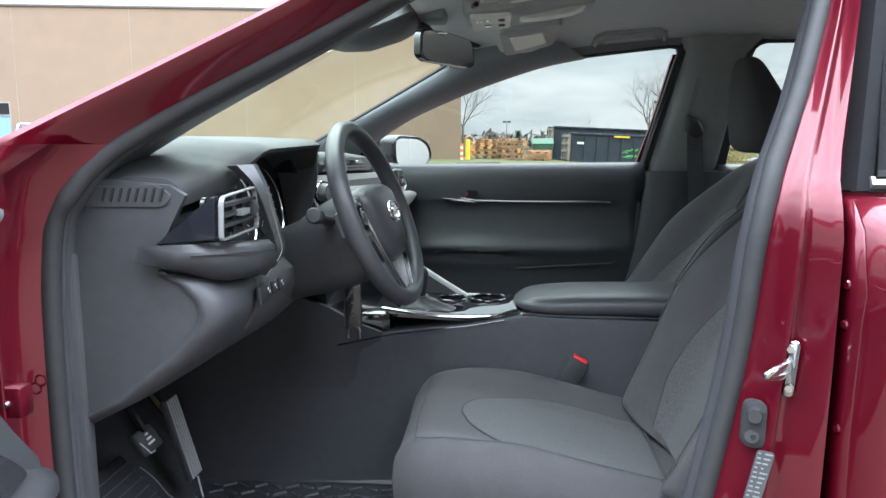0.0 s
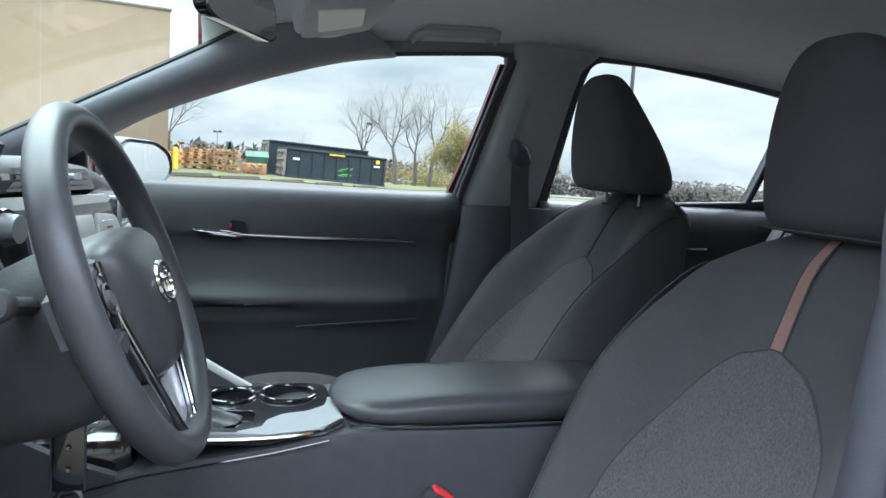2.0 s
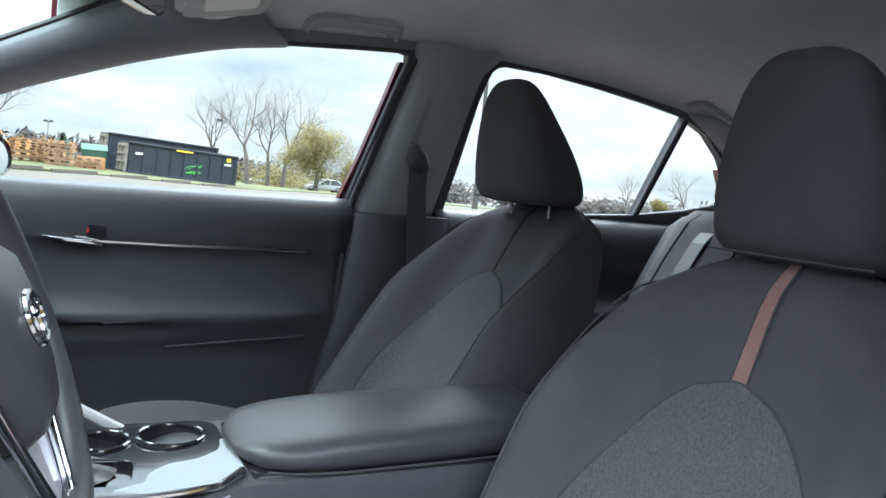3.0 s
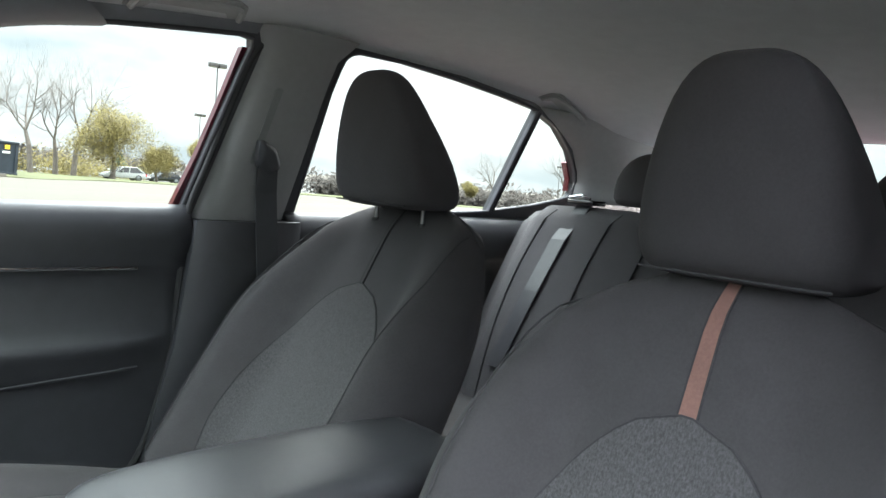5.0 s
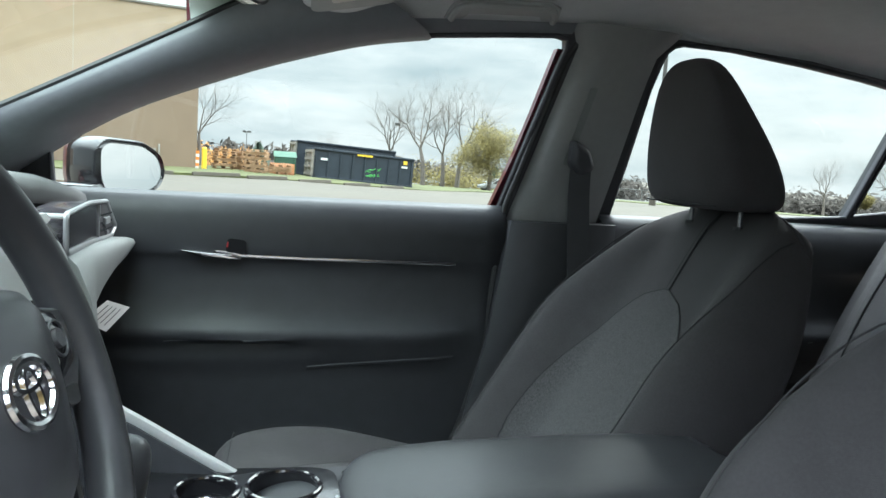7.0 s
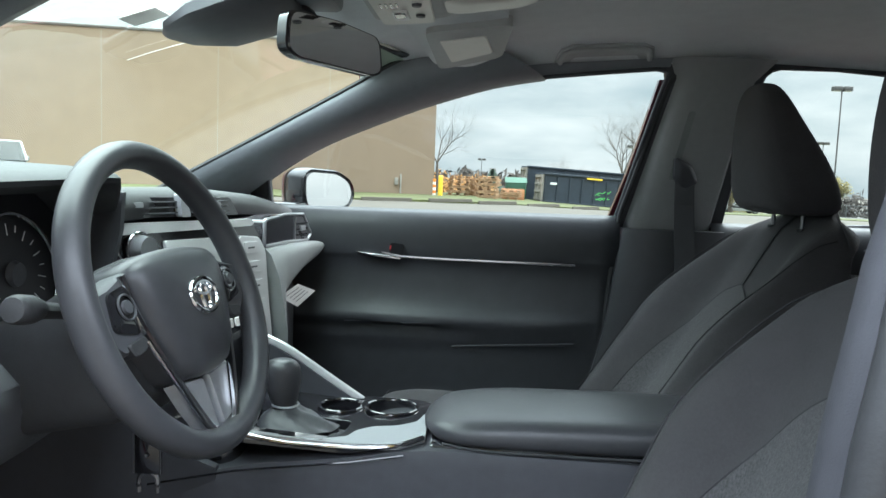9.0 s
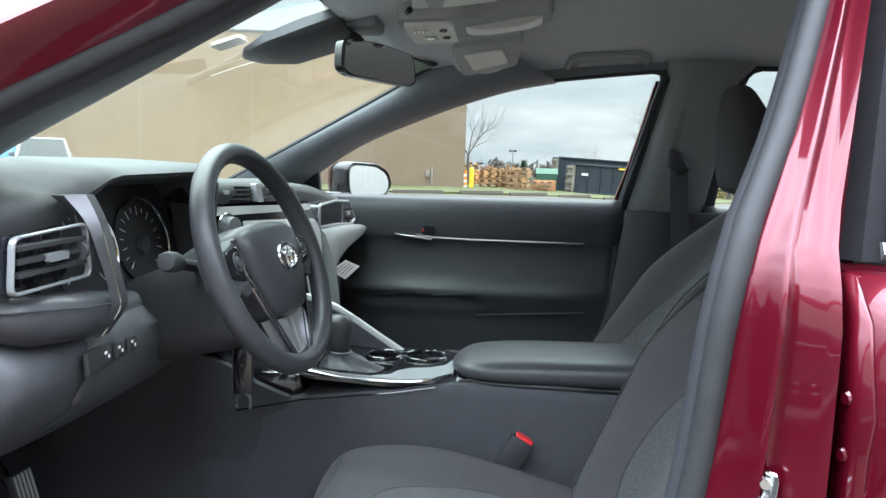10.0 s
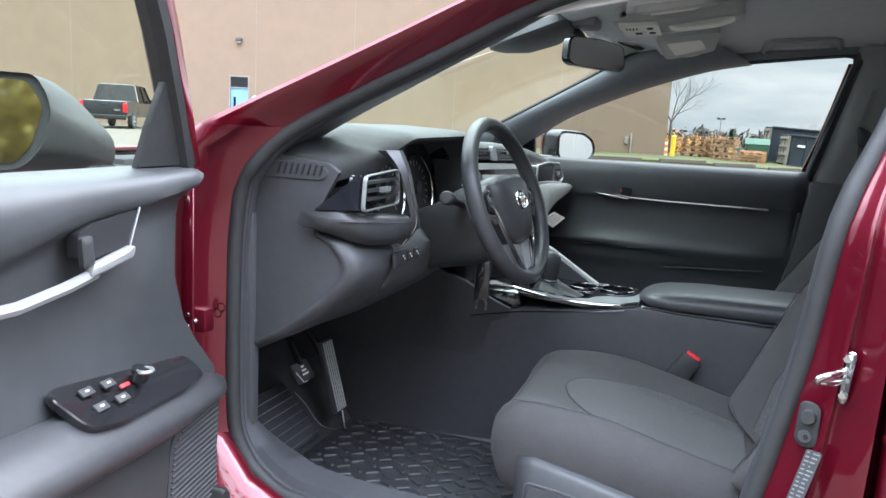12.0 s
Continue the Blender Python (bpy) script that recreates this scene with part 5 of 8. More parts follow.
# overhead: console, map lamps, sun visor, mirror, camera housing
def overhead():
    th = thing("overhead_console", "light grey overhead console with map lamps", "overhead console")
    def roof_at(u, v, d):
        return V(u, v, interp(u, (0.05, 0.2, 0.4), (1.352, 1.362, 1.385)) - d)
    body = part("body", pad(rounded([(0.085, -0.11), (0.085, 0.115), (0.20, 0.115), (0.235, 0.06), (0.375, 0.05), (0.375, -0.06), (0.235, -0.075), (0.20, -0.11)], 0.025), roof_at, -0.015, 0.016, 0.008), TRIM, th)
    part("switch_field", slab(rounded([(0.098, -0.095), (0.100, 0.100), (0.188, 0.098), (0.190, -0.090)], 0.012), roof_at, 0.014, 0.027, 0.002), LENS, th, "pale switch field")
    part("sos_switch", slab(rounded([(0.125, -0.01), (0.125, 0.055), (0.15, 0.055), (0.15, -0.01)], 0.004), roof_at, 0.026, 0.030, 0.001), WHITE, th, "white rocker switch")
    part("rocker", slab(rounded([(0.129, 0.0), (0.129, 0.028), (0.146, 0.028), (0.146, 0.0)], 0.003), roof_at, 0.029, 0.032, 0.001), PIANO, th)
    for k in range(4):
        part("grille_slot", slab([Vector(p) for p in ((0.112 + k * 0.008, -0.055), (0.115 + k * 0.008, -0.055), (0.115 + k * 0.008, -0.03), (0.112 + k * 0.008, -0.03))], roof_at, 0.026, 0.0285), PIANO, th, smooth=False)
    for y in (-0.045, 0.03):
        part("touch_button", disc((0.168, y, 1.333), (0, 0, -1), 0.008, 0.007, 0.004, 16), LOWER, th)
    part("sunglass_bin", pad(rounded([(0.20, -0.05), (0.20, 0.055), (0.355, 0.045), (0.355, -0.055)], 0.02), roof_at, 0.0, 0.020, 0.010), LENS, th, "pale sunglasses bin lid")
    for s in (-1, 1):
        v = thing("sun_visor", "grey folded sun visor with a pale vanity cover" if s > 0 else "grey folded sun visor", "sun visor", "sun visors")
        out = rounded([(0.12, s * 0.14), (0.165, s * 0.46), (0.245, s * 0.50), (0.31, s * 0.44), (0.315, s * 0.18), (0.27, s * 0.135)], 0.03)
        under = lambda a, b, d: V(a, b, interp(abs(b), (0.1, 0.3, 0.5), (1.366, 1.352, 1.316)) + (a - 0.2) * 0.14 - d)
        part("panel", pad(out, under, -0.014, 0.002, 0.003), HEAD, v)
        part("mirror_housing", pad(rounded([(0.160, s * 0.205), (0.176, s * 0.45), (0.310, s * 0.415), (0.325, s * 0.215)], 0.025), under, -0.004, 0.016, 0.006), TRIM, v, "raised grey mirror housing")
        # a plain pale cover on the housing, with no lamp in it
        part("vanity_cover", slab(rounded([(0.186, s * 0.255), (0.204, s * 0.392), (0.290, s * 0.362), (0.274, s * 0.250)], 0.008), under, 0.015, 0.0235, 0.002), LENS, v, "pale vanity mirror cover")
        part("hinge", tube([(0.115, s * 0.13, 1.352), (0.105, s * 0.10, 1.352)], 0.006, 8), PIANO, v)


overhead()


def mirror_inside():
    th = thing("rear_view_mirror", "black rear-view mirror on a windshield stalk", "rear-view mirror")
    fwd = V(0.90, -0.43, 0.045).normalized()
    side = V(0, 0, 1).cross(fwd).normalized()
    top = fwd.cross(side)
    c = V(0.042, -0.030, 1.272)
    at = lambda u, v, d: c + side * u + top * v + fwd * d
    out = rounded([(-0.125, -0.026), (-0.118, 0.030), (0.0, 0.036), (0.118, 0.030), (0.125, -0.026), (0.10, -0.036), (-0.10, -0.036)], 0.02)
    part("shell", pad([-Vector((p.x, -p.y)) for p in out], lambda u, v, d: at(u, v, -d), -0.006, 0.010, 0.022), PIANO, th)
    part("glass", slab([p * 0.94 for p in out], at, 0.004, 0.008), MIRROR, th, "mirror glass", smooth=False)
    part("stalk", tube([at(0, 0.01, -0.02), at(0, 0.05, -0.05), V(-0.055, 0.02, 1.350)], 0.011, 10), DASH, th)
    hs = thing("camera_housing", "dark plastic camera housing behind the windshield", "camera housing")
    rows = []
    for t, w, h in ((0, 0.02, 0.008), (0.1, 0.07, 0.022), (0.35, 0.115, 0.042), (0.7, 0.12, 0.05), (1.0, 0.10, 0.045)):
        p = V(-0.235, -0.0, 1.285).lerp(V(-0.03, 0.0, 1.368), t)
        rows.append([p + V(0, w * math.cos(a), 0) + V(0.35, 0, -0.9) * (h * (0.5 + 0.5 * math.sin(a)) if math.sin(a) > 0 else h * 0.1) for a in np.linspace(0, 2 * math.pi, 21)[:-1]])
    part("cover", loft(rows), DASH, hs, angle=50)
    part("cable_cover", box(-0.05, 0.04, -0.05, 0.05, 1.335, 1.368, 0.01), DARKTRIM, hs)


mirror_inside()

# seats
def recline(degrees, length):
    a = radians(degrees)
    return V(math.sin(a), 0, math.cos(a)), V(-math.cos(a), 0, math.sin(a)), length


def back_half(s):
    return interp(s, (0, 0.12, 0.35, 0.6, 0.76, 0.88, 0.96, 1.0), (0.245, 0.268, 0.282, 0.278, 0.262, 0.232, 0.192, 0.150))


def crown(u, s):
    """The rise of the shoulder line towards the headrest."""
    return 0.054 * math.cos(min(1.0, abs(u)) * math.pi / 2) ** 1.5 * soft(s, 0.80, 1.0)


def back_point(u, s, lift, back):
    """The front face of a seat back: u across from -1 to 1, s from the hinge to the shoulder."""
    bol = 0.088 * soft(abs(u), 0.42, 0.82) * (1 - soft(s, 0.48, 1.0)) - 0.06 * soft(abs(u), 0.86, 1.0)
    lum = -0.012 * math.sin(math.pi * min(1.0, s * 1.15)) * (1 - 0.6 * u * u)
    head = -0.035 * soft(s, 0.88, 1.0)
    return V(0, u * back_half(s), 0) + back[0] * (back[2] * s + crown(u, s)) + back[1] * (bol + lum + head + lift)


def cushion_top(u, t, lift=0.0):
    """The upper face of a seat cushion: u across, t from the front edge to the back."""
    z = interp(t, (0, 0.04, 0.10, 0.2, 0.45, 0.8, 1), (0.475, 0.530, 0.550, 0.548, 0.515, 0.465, 0.445))
    hw = interp(t, (0, 0.08, 0.25, 0.6, 1), (0.195, 0.232, 0.258, 0.262, 0.245))
    bol = 0.045 * soft(abs(u), 0.45, 0.80) * (0.25 + 0.75 * soft(t, 0.05, 0.45)) - 0.055 * soft(abs(u), 0.84, 1.0)
    return V(0.575 * t - 0.075, u * hw, z + bol + lift)


def patch(surface, us, vs, lift):
    return loft([[surface(u, v, lift) for u in us(v)] for v in vs], closed=False)


def seat(name, x0, yc, head_up, label, driver):
    top = 0.75 if driver else 0.7245
    back = recline(23, 0.59) if driver else recline(32, 0.688)
    th = thing(name, label, "car seat", "front seats", at=(x0 + 0.25, yc, 0.26))
    base = V(x0, yc, 0)
    shift = V(0, -0.04, 0) if driver else V(0, 0, 0)
    org = base + V(0.450 if driver else 0.455, 0, 0.458) + shift
    us = np.linspace(-1, 1, 25)
    rings = []
    for s in np.linspace(0, 1, 19):
        fr = [org + back_point(u, s, 0.0, back) for u in us]
        thick = interp(s, (0, 0.3, 0.7, 0.9, 1), (0.16, 0.15, 0.125, 0.09, 0.05))
        bk = []
        for u in us[::-1]:
            flat = V(0, u * back_half(s), 0) + back[0] * (back[2] * s + crown(u, s)) - back[1] * (thick - 0.03 * u * u)
            bk.append(org + flat)
        rings.append(fr + bk)
    part("backrest", loft(rings), FABRIC, th, subdiv=1, angle=180)
    sbk = lambda u, s, lift: org + back_point(u, s, lift, back)
    # the lighter insert: an arch that narrows to a rounded top
    def arch(s):
        w = 0.60 * math.sqrt(max(0.0, 1 - max(0.0, (s - 0.20) / (top - 0.1995)) ** 2.2)) if s > 0.20 else 0.60 - 0.06 * (0.20 - s) / 0.2
        return np.linspace(-w, w, 15)
    part("back_insert", patch(sbk, arch, np.linspace(0.02, top, 22), 0.003), INSERT, th, "grey melange fabric insert", angle=180)
    edge = [sbk(arch(s)[0], s, 0.002) for s in np.linspace(0.02, top, 26)] + [sbk(arch(s)[-1], s, 0.002) for s in np.linspace(top, 0.02, 26)]
    part("insert_seam", tube(edge, 0.0017, 6), SEAM, th)
    # centre strip from the headrest to the insert
    w = 0.042 if driver else 0.016
    part("centre_strip", patch(sbk, lambda s: np.linspace(-w, w, 5), np.linspace(top, 0.975, 10), 0.0025), STRIP if driver else FABRIC, th, "reddish brown centre strip" if driver else "")
    for k in (-1, 1):
        part("strip_seam", tube([sbk(k * w, s, 0.0015) for s in np.linspace(top, 0.975, 10)], 0.0016, 6), SEAM, th)
        part("side_seam", tube([sbk(k * interp(s, (0.04, 0.3, 0.6, 0.8, 0.95), (0.80, 0.80, 0.80, 0.86, 0.92)), s, 0.0012) for s in np.linspace(0.06, 0.93, 24)], 0.0014, 6), SEAM, th)
    # cushion
    rows = []
    for t in np.linspace(0, 1, 19):
        top = [base + cushion_top(u, t) for u in us]
        bot = [base + V(0.575 * t - 0.075 + 0.03 * (1 - t), u * interp(t, (0, 0.08, 0.25, 1), (0.19, 0.228, 0.254, 0.243)), 0.385) for u in us[::-1]]
        rows.append(top + bot)
    part("cushion", loft(rows), FABRIC, th, subdiv=1, angle=180)
    sc = lambda u, t, lift: base + cushion_top(u, t, lift)
    ci = lambda t: np.linspace(-1, 1, 13) * (0.56 * math.sqrt(max(0.0, 1 - max(0.0, (0.62 - t) / 0.40) ** 2.4)) + 0.004)
    part("cushion_insert", patch(sc, ci, np.linspace(0.222, 0.86, 22), 0.003), INSERT, th, "grey melange fabric insert", angle=180)
    loop = [sc(ci(t)[0], t, 0.002) for t in np.linspace(0.222, 0.86, 26)] + [sc(ci(t)[-1], t, 0.002) for t in np.linspace(0.86, 0.222, 26)]
    part("cushion_seam", tube(loop, 0.0017, 6, True), SEAM, th)
    part("front_seam", tube([sc(u, 0.08 + 0.03 * u * u, 0.001) for u in np.linspace(-0.86, 0.86, 20)], 0.0007, 5), SEAM, th)
    for k in (-1, 1):
        part("side_seam", tube([sc(k * 0.80, t, 0.0005) for t in np.linspace(0.10, 0.96, 20)], 0.0007, 5), SEAM, th)
    part("base", box(base.x, base.x + 0.50, base.y - 0.215, base.y + 0.215, 0.262, 0.392, 0.03), LOWER, th)
    # side valance with the power switches
    for k in (-1, 1):
        side = part("valance", loft([[V(base.x + x, base.y + k * (0.262 + b), z0), V(base.x + x, base.y + k * (0.275 + b), z0 - 0.012), V(base.x + x, base.y + k * (0.272 + b), 0.33), V(base.x + x, base.y + k * 0.255, 0.315)] for x, z0, b in ((0.01, 0.468, -0.03), (0.05, 0.484, -0.006), (0.15, 0.468, 0.0), (0.30, 0.435, 0.0), (0.42, 0.412, 0.0), (0.52, 0.405, -0.006))], closed=False), LOWER, th, "dark grey plastic side valance", solid=0.008, angle=50)
        if driver and k < 0:
            place = lambda u, v, d: V(base.x + u, base.y - 0.276 - d, v)
            pn = part("switch_panel", slab(rounded([(0.035, 0.345), (0.04, 0.44), (0.10, 0.435), (0.30, 0.40), (0.33, 0.345)], 0.015), place, 0.0, 0.006, 0.002), LOWER, th, "dark seat switch panel")
            part("slide_switch", pad(rounded([(0.075, 0.392), (0.085, 0.414), (0.15, 0.398), (0.145, 0.378)], 0.007), place, 0.004, 0.014, 0.004), DASH, pn)
            part("recline_switch", pad(rounded([(0.185, 0.355), (0.180, 0.395), (0.205, 0.395), (0.208, 0.355)], 0.007), place, 0.004, 0.014, 0.004), DASH, pn)
            part("panel_edge", tube([place(*p, 0.006) for p in rounded([(0.03, 0.340), (0.035, 0.446), (0.10, 0.441), (0.30, 0.406)], 0.015)], 0.002, 6), LOWER, pn)
    # headrest
    head = base + shift + V(0.715 if driver else 0.770, 0, 1.015 + head_up)
    hr = []
    n = 32
    for t, w, d, x in ((0, 0.105, 0.045, 0.030), (0.03, 0.128, 0.068, 0.028), (0.10, 0.138, 0.078, 0.024), (0.25, 0.138, 0.075, 0.016), (0.45, 0.128, 0.064, 0.000), (0.65, 0.110, 0.048, -0.018), (0.82, 0.090, 0.036, -0.030), (0.93, 0.068, 0.027, -0.036), (0.985, 0.044, 0.018, -0.038), (1.0, 0.02, 0.008, -0.038)):
        w = w * (0.93 if driver else 1.0)
        c = head + V(x, 0, (0.248 if driver else 0.258) * t)
        hr.append([c + V(d * math.copysign(abs(math.cos(a)) ** 0.55, math.cos(a)), w * math.copysign(abs(math.sin(a)) ** 0.55, math.sin(a)), 0) for a in np.linspace(0, 2 * math.pi, n + 1)[:-1]])
    part("headrest", loft(hr), FABRIC, th, subdiv=1, angle=180)
    seam = [head + V(-0.050 + 0.012 * soft(abs(t), 0.5, 1), 0.135 * t, 0.01) for t in np.linspace(-0.8, 0.8, 12)]
    part("headrest_seam", tube(seam, 0.0016, 6), SEAM, th)
    for k in (-1, 1):
        post = part("headrest_post", tube([head + V(0.034, k * 0.072, -0.060), head + V(0.034, k * 0.072, 0.015)], 0.0042, 10), STEELBAR, th)
        part("post_guide", disc(head + V(0.034, k * 0.072, -0.030), (0, 0, 1), 0.011, 0.010, 0.006, 16), RUBBER, post)
    return th


seat("front_seat", 0.095, 0.345, 0.011, "charcoal fabric front passenger seat with grey insert", False)
seat("front_seat", 0.048, -0.39, -0.016, "charcoal fabric driver seat with grey insert and brown strip", True)


def rear_seat():
    th = thing("bench_seat", "grey fabric rear bench seat with headrests", "car seat")
    org = V(1.33, 0, 0.50)
    tl = radians(26)
    d, nn = V(math.sin(tl), 0, math.cos(tl)), V(-math.cos(tl), 0, math.sin(tl))
    def pt(y, s, lift=0.0):
        k = 0.02 * math.sin(math.pi * s) + 0.018 * (math.cos(y * math.pi / 0.36) * -0.5) - 0.05 * soft(abs(y), 0.56, 0.66)
        return org + V(0, y, 0) + d * (0.62 * s) + nn * (k + lift - 0.03 * soft(s, 0.9, 1.0))
    ys = np.linspace(-0.665, 0.665, 41)
    rows = []
    for s in np.linspace(0, 1, 12):
        z1 = [pt(y, s) for y in ys]
        rows.append(z1 + [p - nn * 0.12 for p in z1[::-1]])
    part("backrest", loft(rows), FABRIC, th, angle=60)
    for y in (-0.17, 0.17, 0.30, 0.52):
        part("seam", tube([pt(y + 0.03 * math.sin(3 * s), s, 0.002) for s in np.linspace(0.02, 0.97, 14)], 0.0025, 6), SEAM, th)
    part("cushion", box(1.02, 1.48, -0.665, 0.665, 0.36, 0.53, 0.05, 3), FABRIC, th)
    for y in (-0.36, 0.27):
        rows = []
        for t, w, dd in ((0, 0.11, 0.04), (0.1, 0.13, 0.055), (0.5, 0.13, 0.055), (0.85, 0.10, 0.045), (1.0, 0.05, 0.02)):
            c = V(1.70 + 0.02 * t, y, 1.055 + 0.15 * t)
            rows.append([c + V(dd * math.copysign(abs(math.cos(a)) ** 0.6, math.cos(a)), w * math.copysign(abs(math.sin(a)) ** 0.6, math.sin(a)), 0) for a in np.linspace(0, 2 * math.pi, 25)[:-1]])
        part("headrest", loft(rows), FABRIC, th, subdiv=1, angle=180)
    belt = thing("rear_seat_belt", "grey seat belt over the rear backrest", "seat belt")
    part("webbing", loft([[pt(y - 0.024, s, 0.006), pt(y + 0.024, s, 0.006), pt(y + 0.024, s, 0.009), pt(y - 0.024, s, 0.009)] for y, s in ((0.44, 1.0), (0.445, 0.8), (0.46, 0.55), (0.49, 0.2))]), LEATHER, belt, "grey woven webbing", smooth=False)
    part("guide", box(1.60, 1.66, 0.40, 0.49, 1.052, 1.066, 0.004), PIANO, belt, "dark shelf guide")
    part("guide_loop", tube([(1.60, 0.41, 1.07), (1.60, 0.44, 1.078), (1.60, 0.48, 1.07)], 0.004, 6), CHROME, belt)


rear_seat()

# driver side body: pillars, sill, hood, rear door
APERTURE = [(0.06, 1.297), (-0.101, 1.212), (-0.22, 1.149), (-0.337, 1.084), (-0.407, 1.034), (-0.445, 0.985), (-0.468, 0.947), (-0.480, 0.85), (-0.483, 0.75), (-0.483, 0.60), (-0.478, 0.485), (-0.455, 0.43), (-0.41, 0.385), (-0.306, 0.352), (0.1, 0.338), (0.34, 0.345),
            (0.41, 0.38), (0.437, 0.44), (0.456, 0.54), (0.480, 0.66), (0.502, 0.79), (0.525, 0.985), (0.575, 1.12), (0.613, 1.24), (0.632, 1.32), (0.60, 1.365), (0.5, 1.378), (0.25, 1.357)]


def skin_y(z):
    return -0.76 + 0.36 * max(0.0, z - 0.985)


def driver_body():
    th = thing("sedan_car", "red metallic sedan car body with black door seals", "car")
    line = [p.xy for p in smooth_line([(*p, 0) for p in APERTURE], 3, True)]
    part("door_seal", tube([V(p.x, skin_y(p.y) - 0.004, p.y) for p in line], 0.0145, 12, True, up=(0, 1, 0)), RUBBER, th, "black rubber door seal")
    part("seal_lip", tube([V(p.x + 0.004, skin_y(p.y) + 0.012, p.y) for p in line], 0.0085, 8, True, up=(0, 1, 0)), CONSOLE, th, "inner lip of the door seal")
    # inner sill and pillar trim behind the seal
    rows = []
    for p in line:
        c = Vector((0.05, 0.80))
        low = 1 - soft(p.y, 0.36, 0.50)
        q = p + (c - p).normalized() * (0.012 + 0.016 * low)
        rows.append([V(p.x, skin_y(p.y) + 0.01, p.y), V(q.x, skin_y(q.y) + 0.022, q.y), V(q.x, skin_y(q.y) + 0.045 + 0.05 * low, q.y), V(p.x, skin_y(p.y) + 0.06 + 0.06 * low, p.y - 0.02 * low)])
    rows.append(rows[0])
    part("entry_trim", loft(rows, caps=False), CONSOLE, th, "dark plastic entry trim", angle=60)
    # lower frame: sill and rocker
    rows = []
    for x in np.linspace(-0.60, 0.62, 22):
        zt = interp(x, (-0.60, -0.483, -0.455, -0.41, -0.306, 0.1, 0.34, 0.41, 0.437, 0.62), (0.52, 0.47, 0.425, 0.38, 0.347, 0.333, 0.340, 0.375, 0.435, 0.50))
        rows.append([V(x, -0.765, zt), V(x, -0.79, zt - 0.004), V(x, -0.815, zt - 0.022), V(x, -0.83, zt - 0.05), V(x, -0.875, zt - 0.09), V(x, -0.89, zt - 0.13), V(x, -0.87, 0.18)])
    part("rocker", loft(rows, closed=False), RED, th, solid=0.006, angle=60)
    part("tread_plate", box(-0.36, 0.38, -0.80, -0.735, 0.30, 0.334, 0.008), LOWER, th, "dark plastic sill tread")
    # hinge pillar
    rows = []
    for z in np.linspace(0.36, 1.06, 18):
        xs = interp(z, (0.36, 0.43, 0.485, 0.60, 0.85, 0.947, 0.985, 1.06), (-0.40, -0.455, -0.478, -0.483, -0.480, -0.468, -0.445, -0.375))
        k = soft(z, 0.98, 1.06)
        xo = interp(z, (0.985, 1.041, 1.093), (-0.63, -0.555, -0.45))
        rows.append([V(xs + 0.002, skin_y(z) - 0.008, z), V(xs - 0.012, -0.780 + 0.02 * k, z), V(xs - 0.028, -0.806, z), V(xs - 0.040, -0.832, z), V(xs - 0.046, -0.862, z), V(-0.533, -0.90, z), V(-0.545, -0.915, z), V(-0.60, -0.905, z)] if z < 1.0 else
                    [V(xs + 0.002, skin_y(z) - 0.008, z), V(xs - 0.02, -0.778 + 0.02 * k, z), V(xs - 0.05, -0.795, z), V(xs - 0.08, -0.825, z), V(max(-0.512, xo + 0.10), -0.845, z), V(xo + 0.07, -0.852, z), V(xo + 0.045, -0.855, z), V(xo + 0.02, -0.845, z)])
    part("hinge_pillar", loft(rows, closed=False), RED, th, angle=75)
    part("hinge", box(-0.515, -0.470, -0.865, -0.835, 0.690, 0.735, 0.006), RED, th)
    for k in range(3):
        part("hinge_bolt", disc((-0.505 + 0.014 * (k % 2), -0.866, 0.700 + 0.011 * k), (0.2, -1, 0), 0.006, 0.004, 0.006, 10), CHROME, th)
    for k in range(2):
        part("latch_ring", tube([V(-0.492 + 0.008 * k + 0.008 * math.cos(a), -0.7985, 0.712 + 0.012 * k + 0.008 * math.sin(a)) for a in np.linspace(0, 2 * math.pi, 15)[:-1]], 0.0018, 6, True), RED, th)
    # windshield pillar, outside
    p_in = smooth_line([(-0.46, 0.98, 0), (-0.407, 1.034, 0), (-0.337, 1.084, 0), (-0.22, 1.149, 0), (-0.101, 1.212, 0), (0.06, 1.297, 0), (0.25, 1.357, 0), (0.45, 1.378, 0), (0.62, 1.372, 0)], 4)
    p_out = smooth_line([(-0.63, 0.985, 0), (-0.555, 1.041, 0), (-0.45, 1.093, 0), (-0.31, 1.160, 0), (-0.18, 1.224, 0), (-0.02, 1.302, 0), (0.18, 1.375, 0), (0.40, 1.418, 0), (0.62, 1.428, 0)], 4)
    rows = []
    for a, b in zip(p_in, p_out):
        P, Q = V(a.x, skin_y(a.y) - 0.012, a.y), V(b.x, -0.80 + 0.36 * max(0, b.y - 1.03), b.y)
        out = V(-0.15, -0.95, 0.25).normalized()
        rows.append([P, P.lerp(Q, 0.12) + out * 0.004, P.lerp(Q, 0.20) + out * 0.018, P.lerp(Q, 0.42) + out * 0.024, P.lerp(Q, 0.50) + out * 0.034, P.lerp(Q, 0.75) + out * 0.034, P.lerp(Q, 0.92) + out * 0.026, Q + out * 0.012, Q + V(-0.012, 0.012, 0.008), Q + V(-0.02, 0.05, 0.012)])
    part("windshield_pillar", loft(rows, closed=False), RED, th, angle=35)
    # centre pillar, outside
    rows = []
    for z in np.linspace(0.38, 1.40, 30):
        xs = interp(z, (0.38, 0.44, 0.54, 0.66, 0.79, 0.985, 1.12, 1.24, 1.32, 1.40), (0.41, 0.437, 0.456, 0.480, 0.502, 0.525, 0.575, 0.613, 0.632, 0.66))
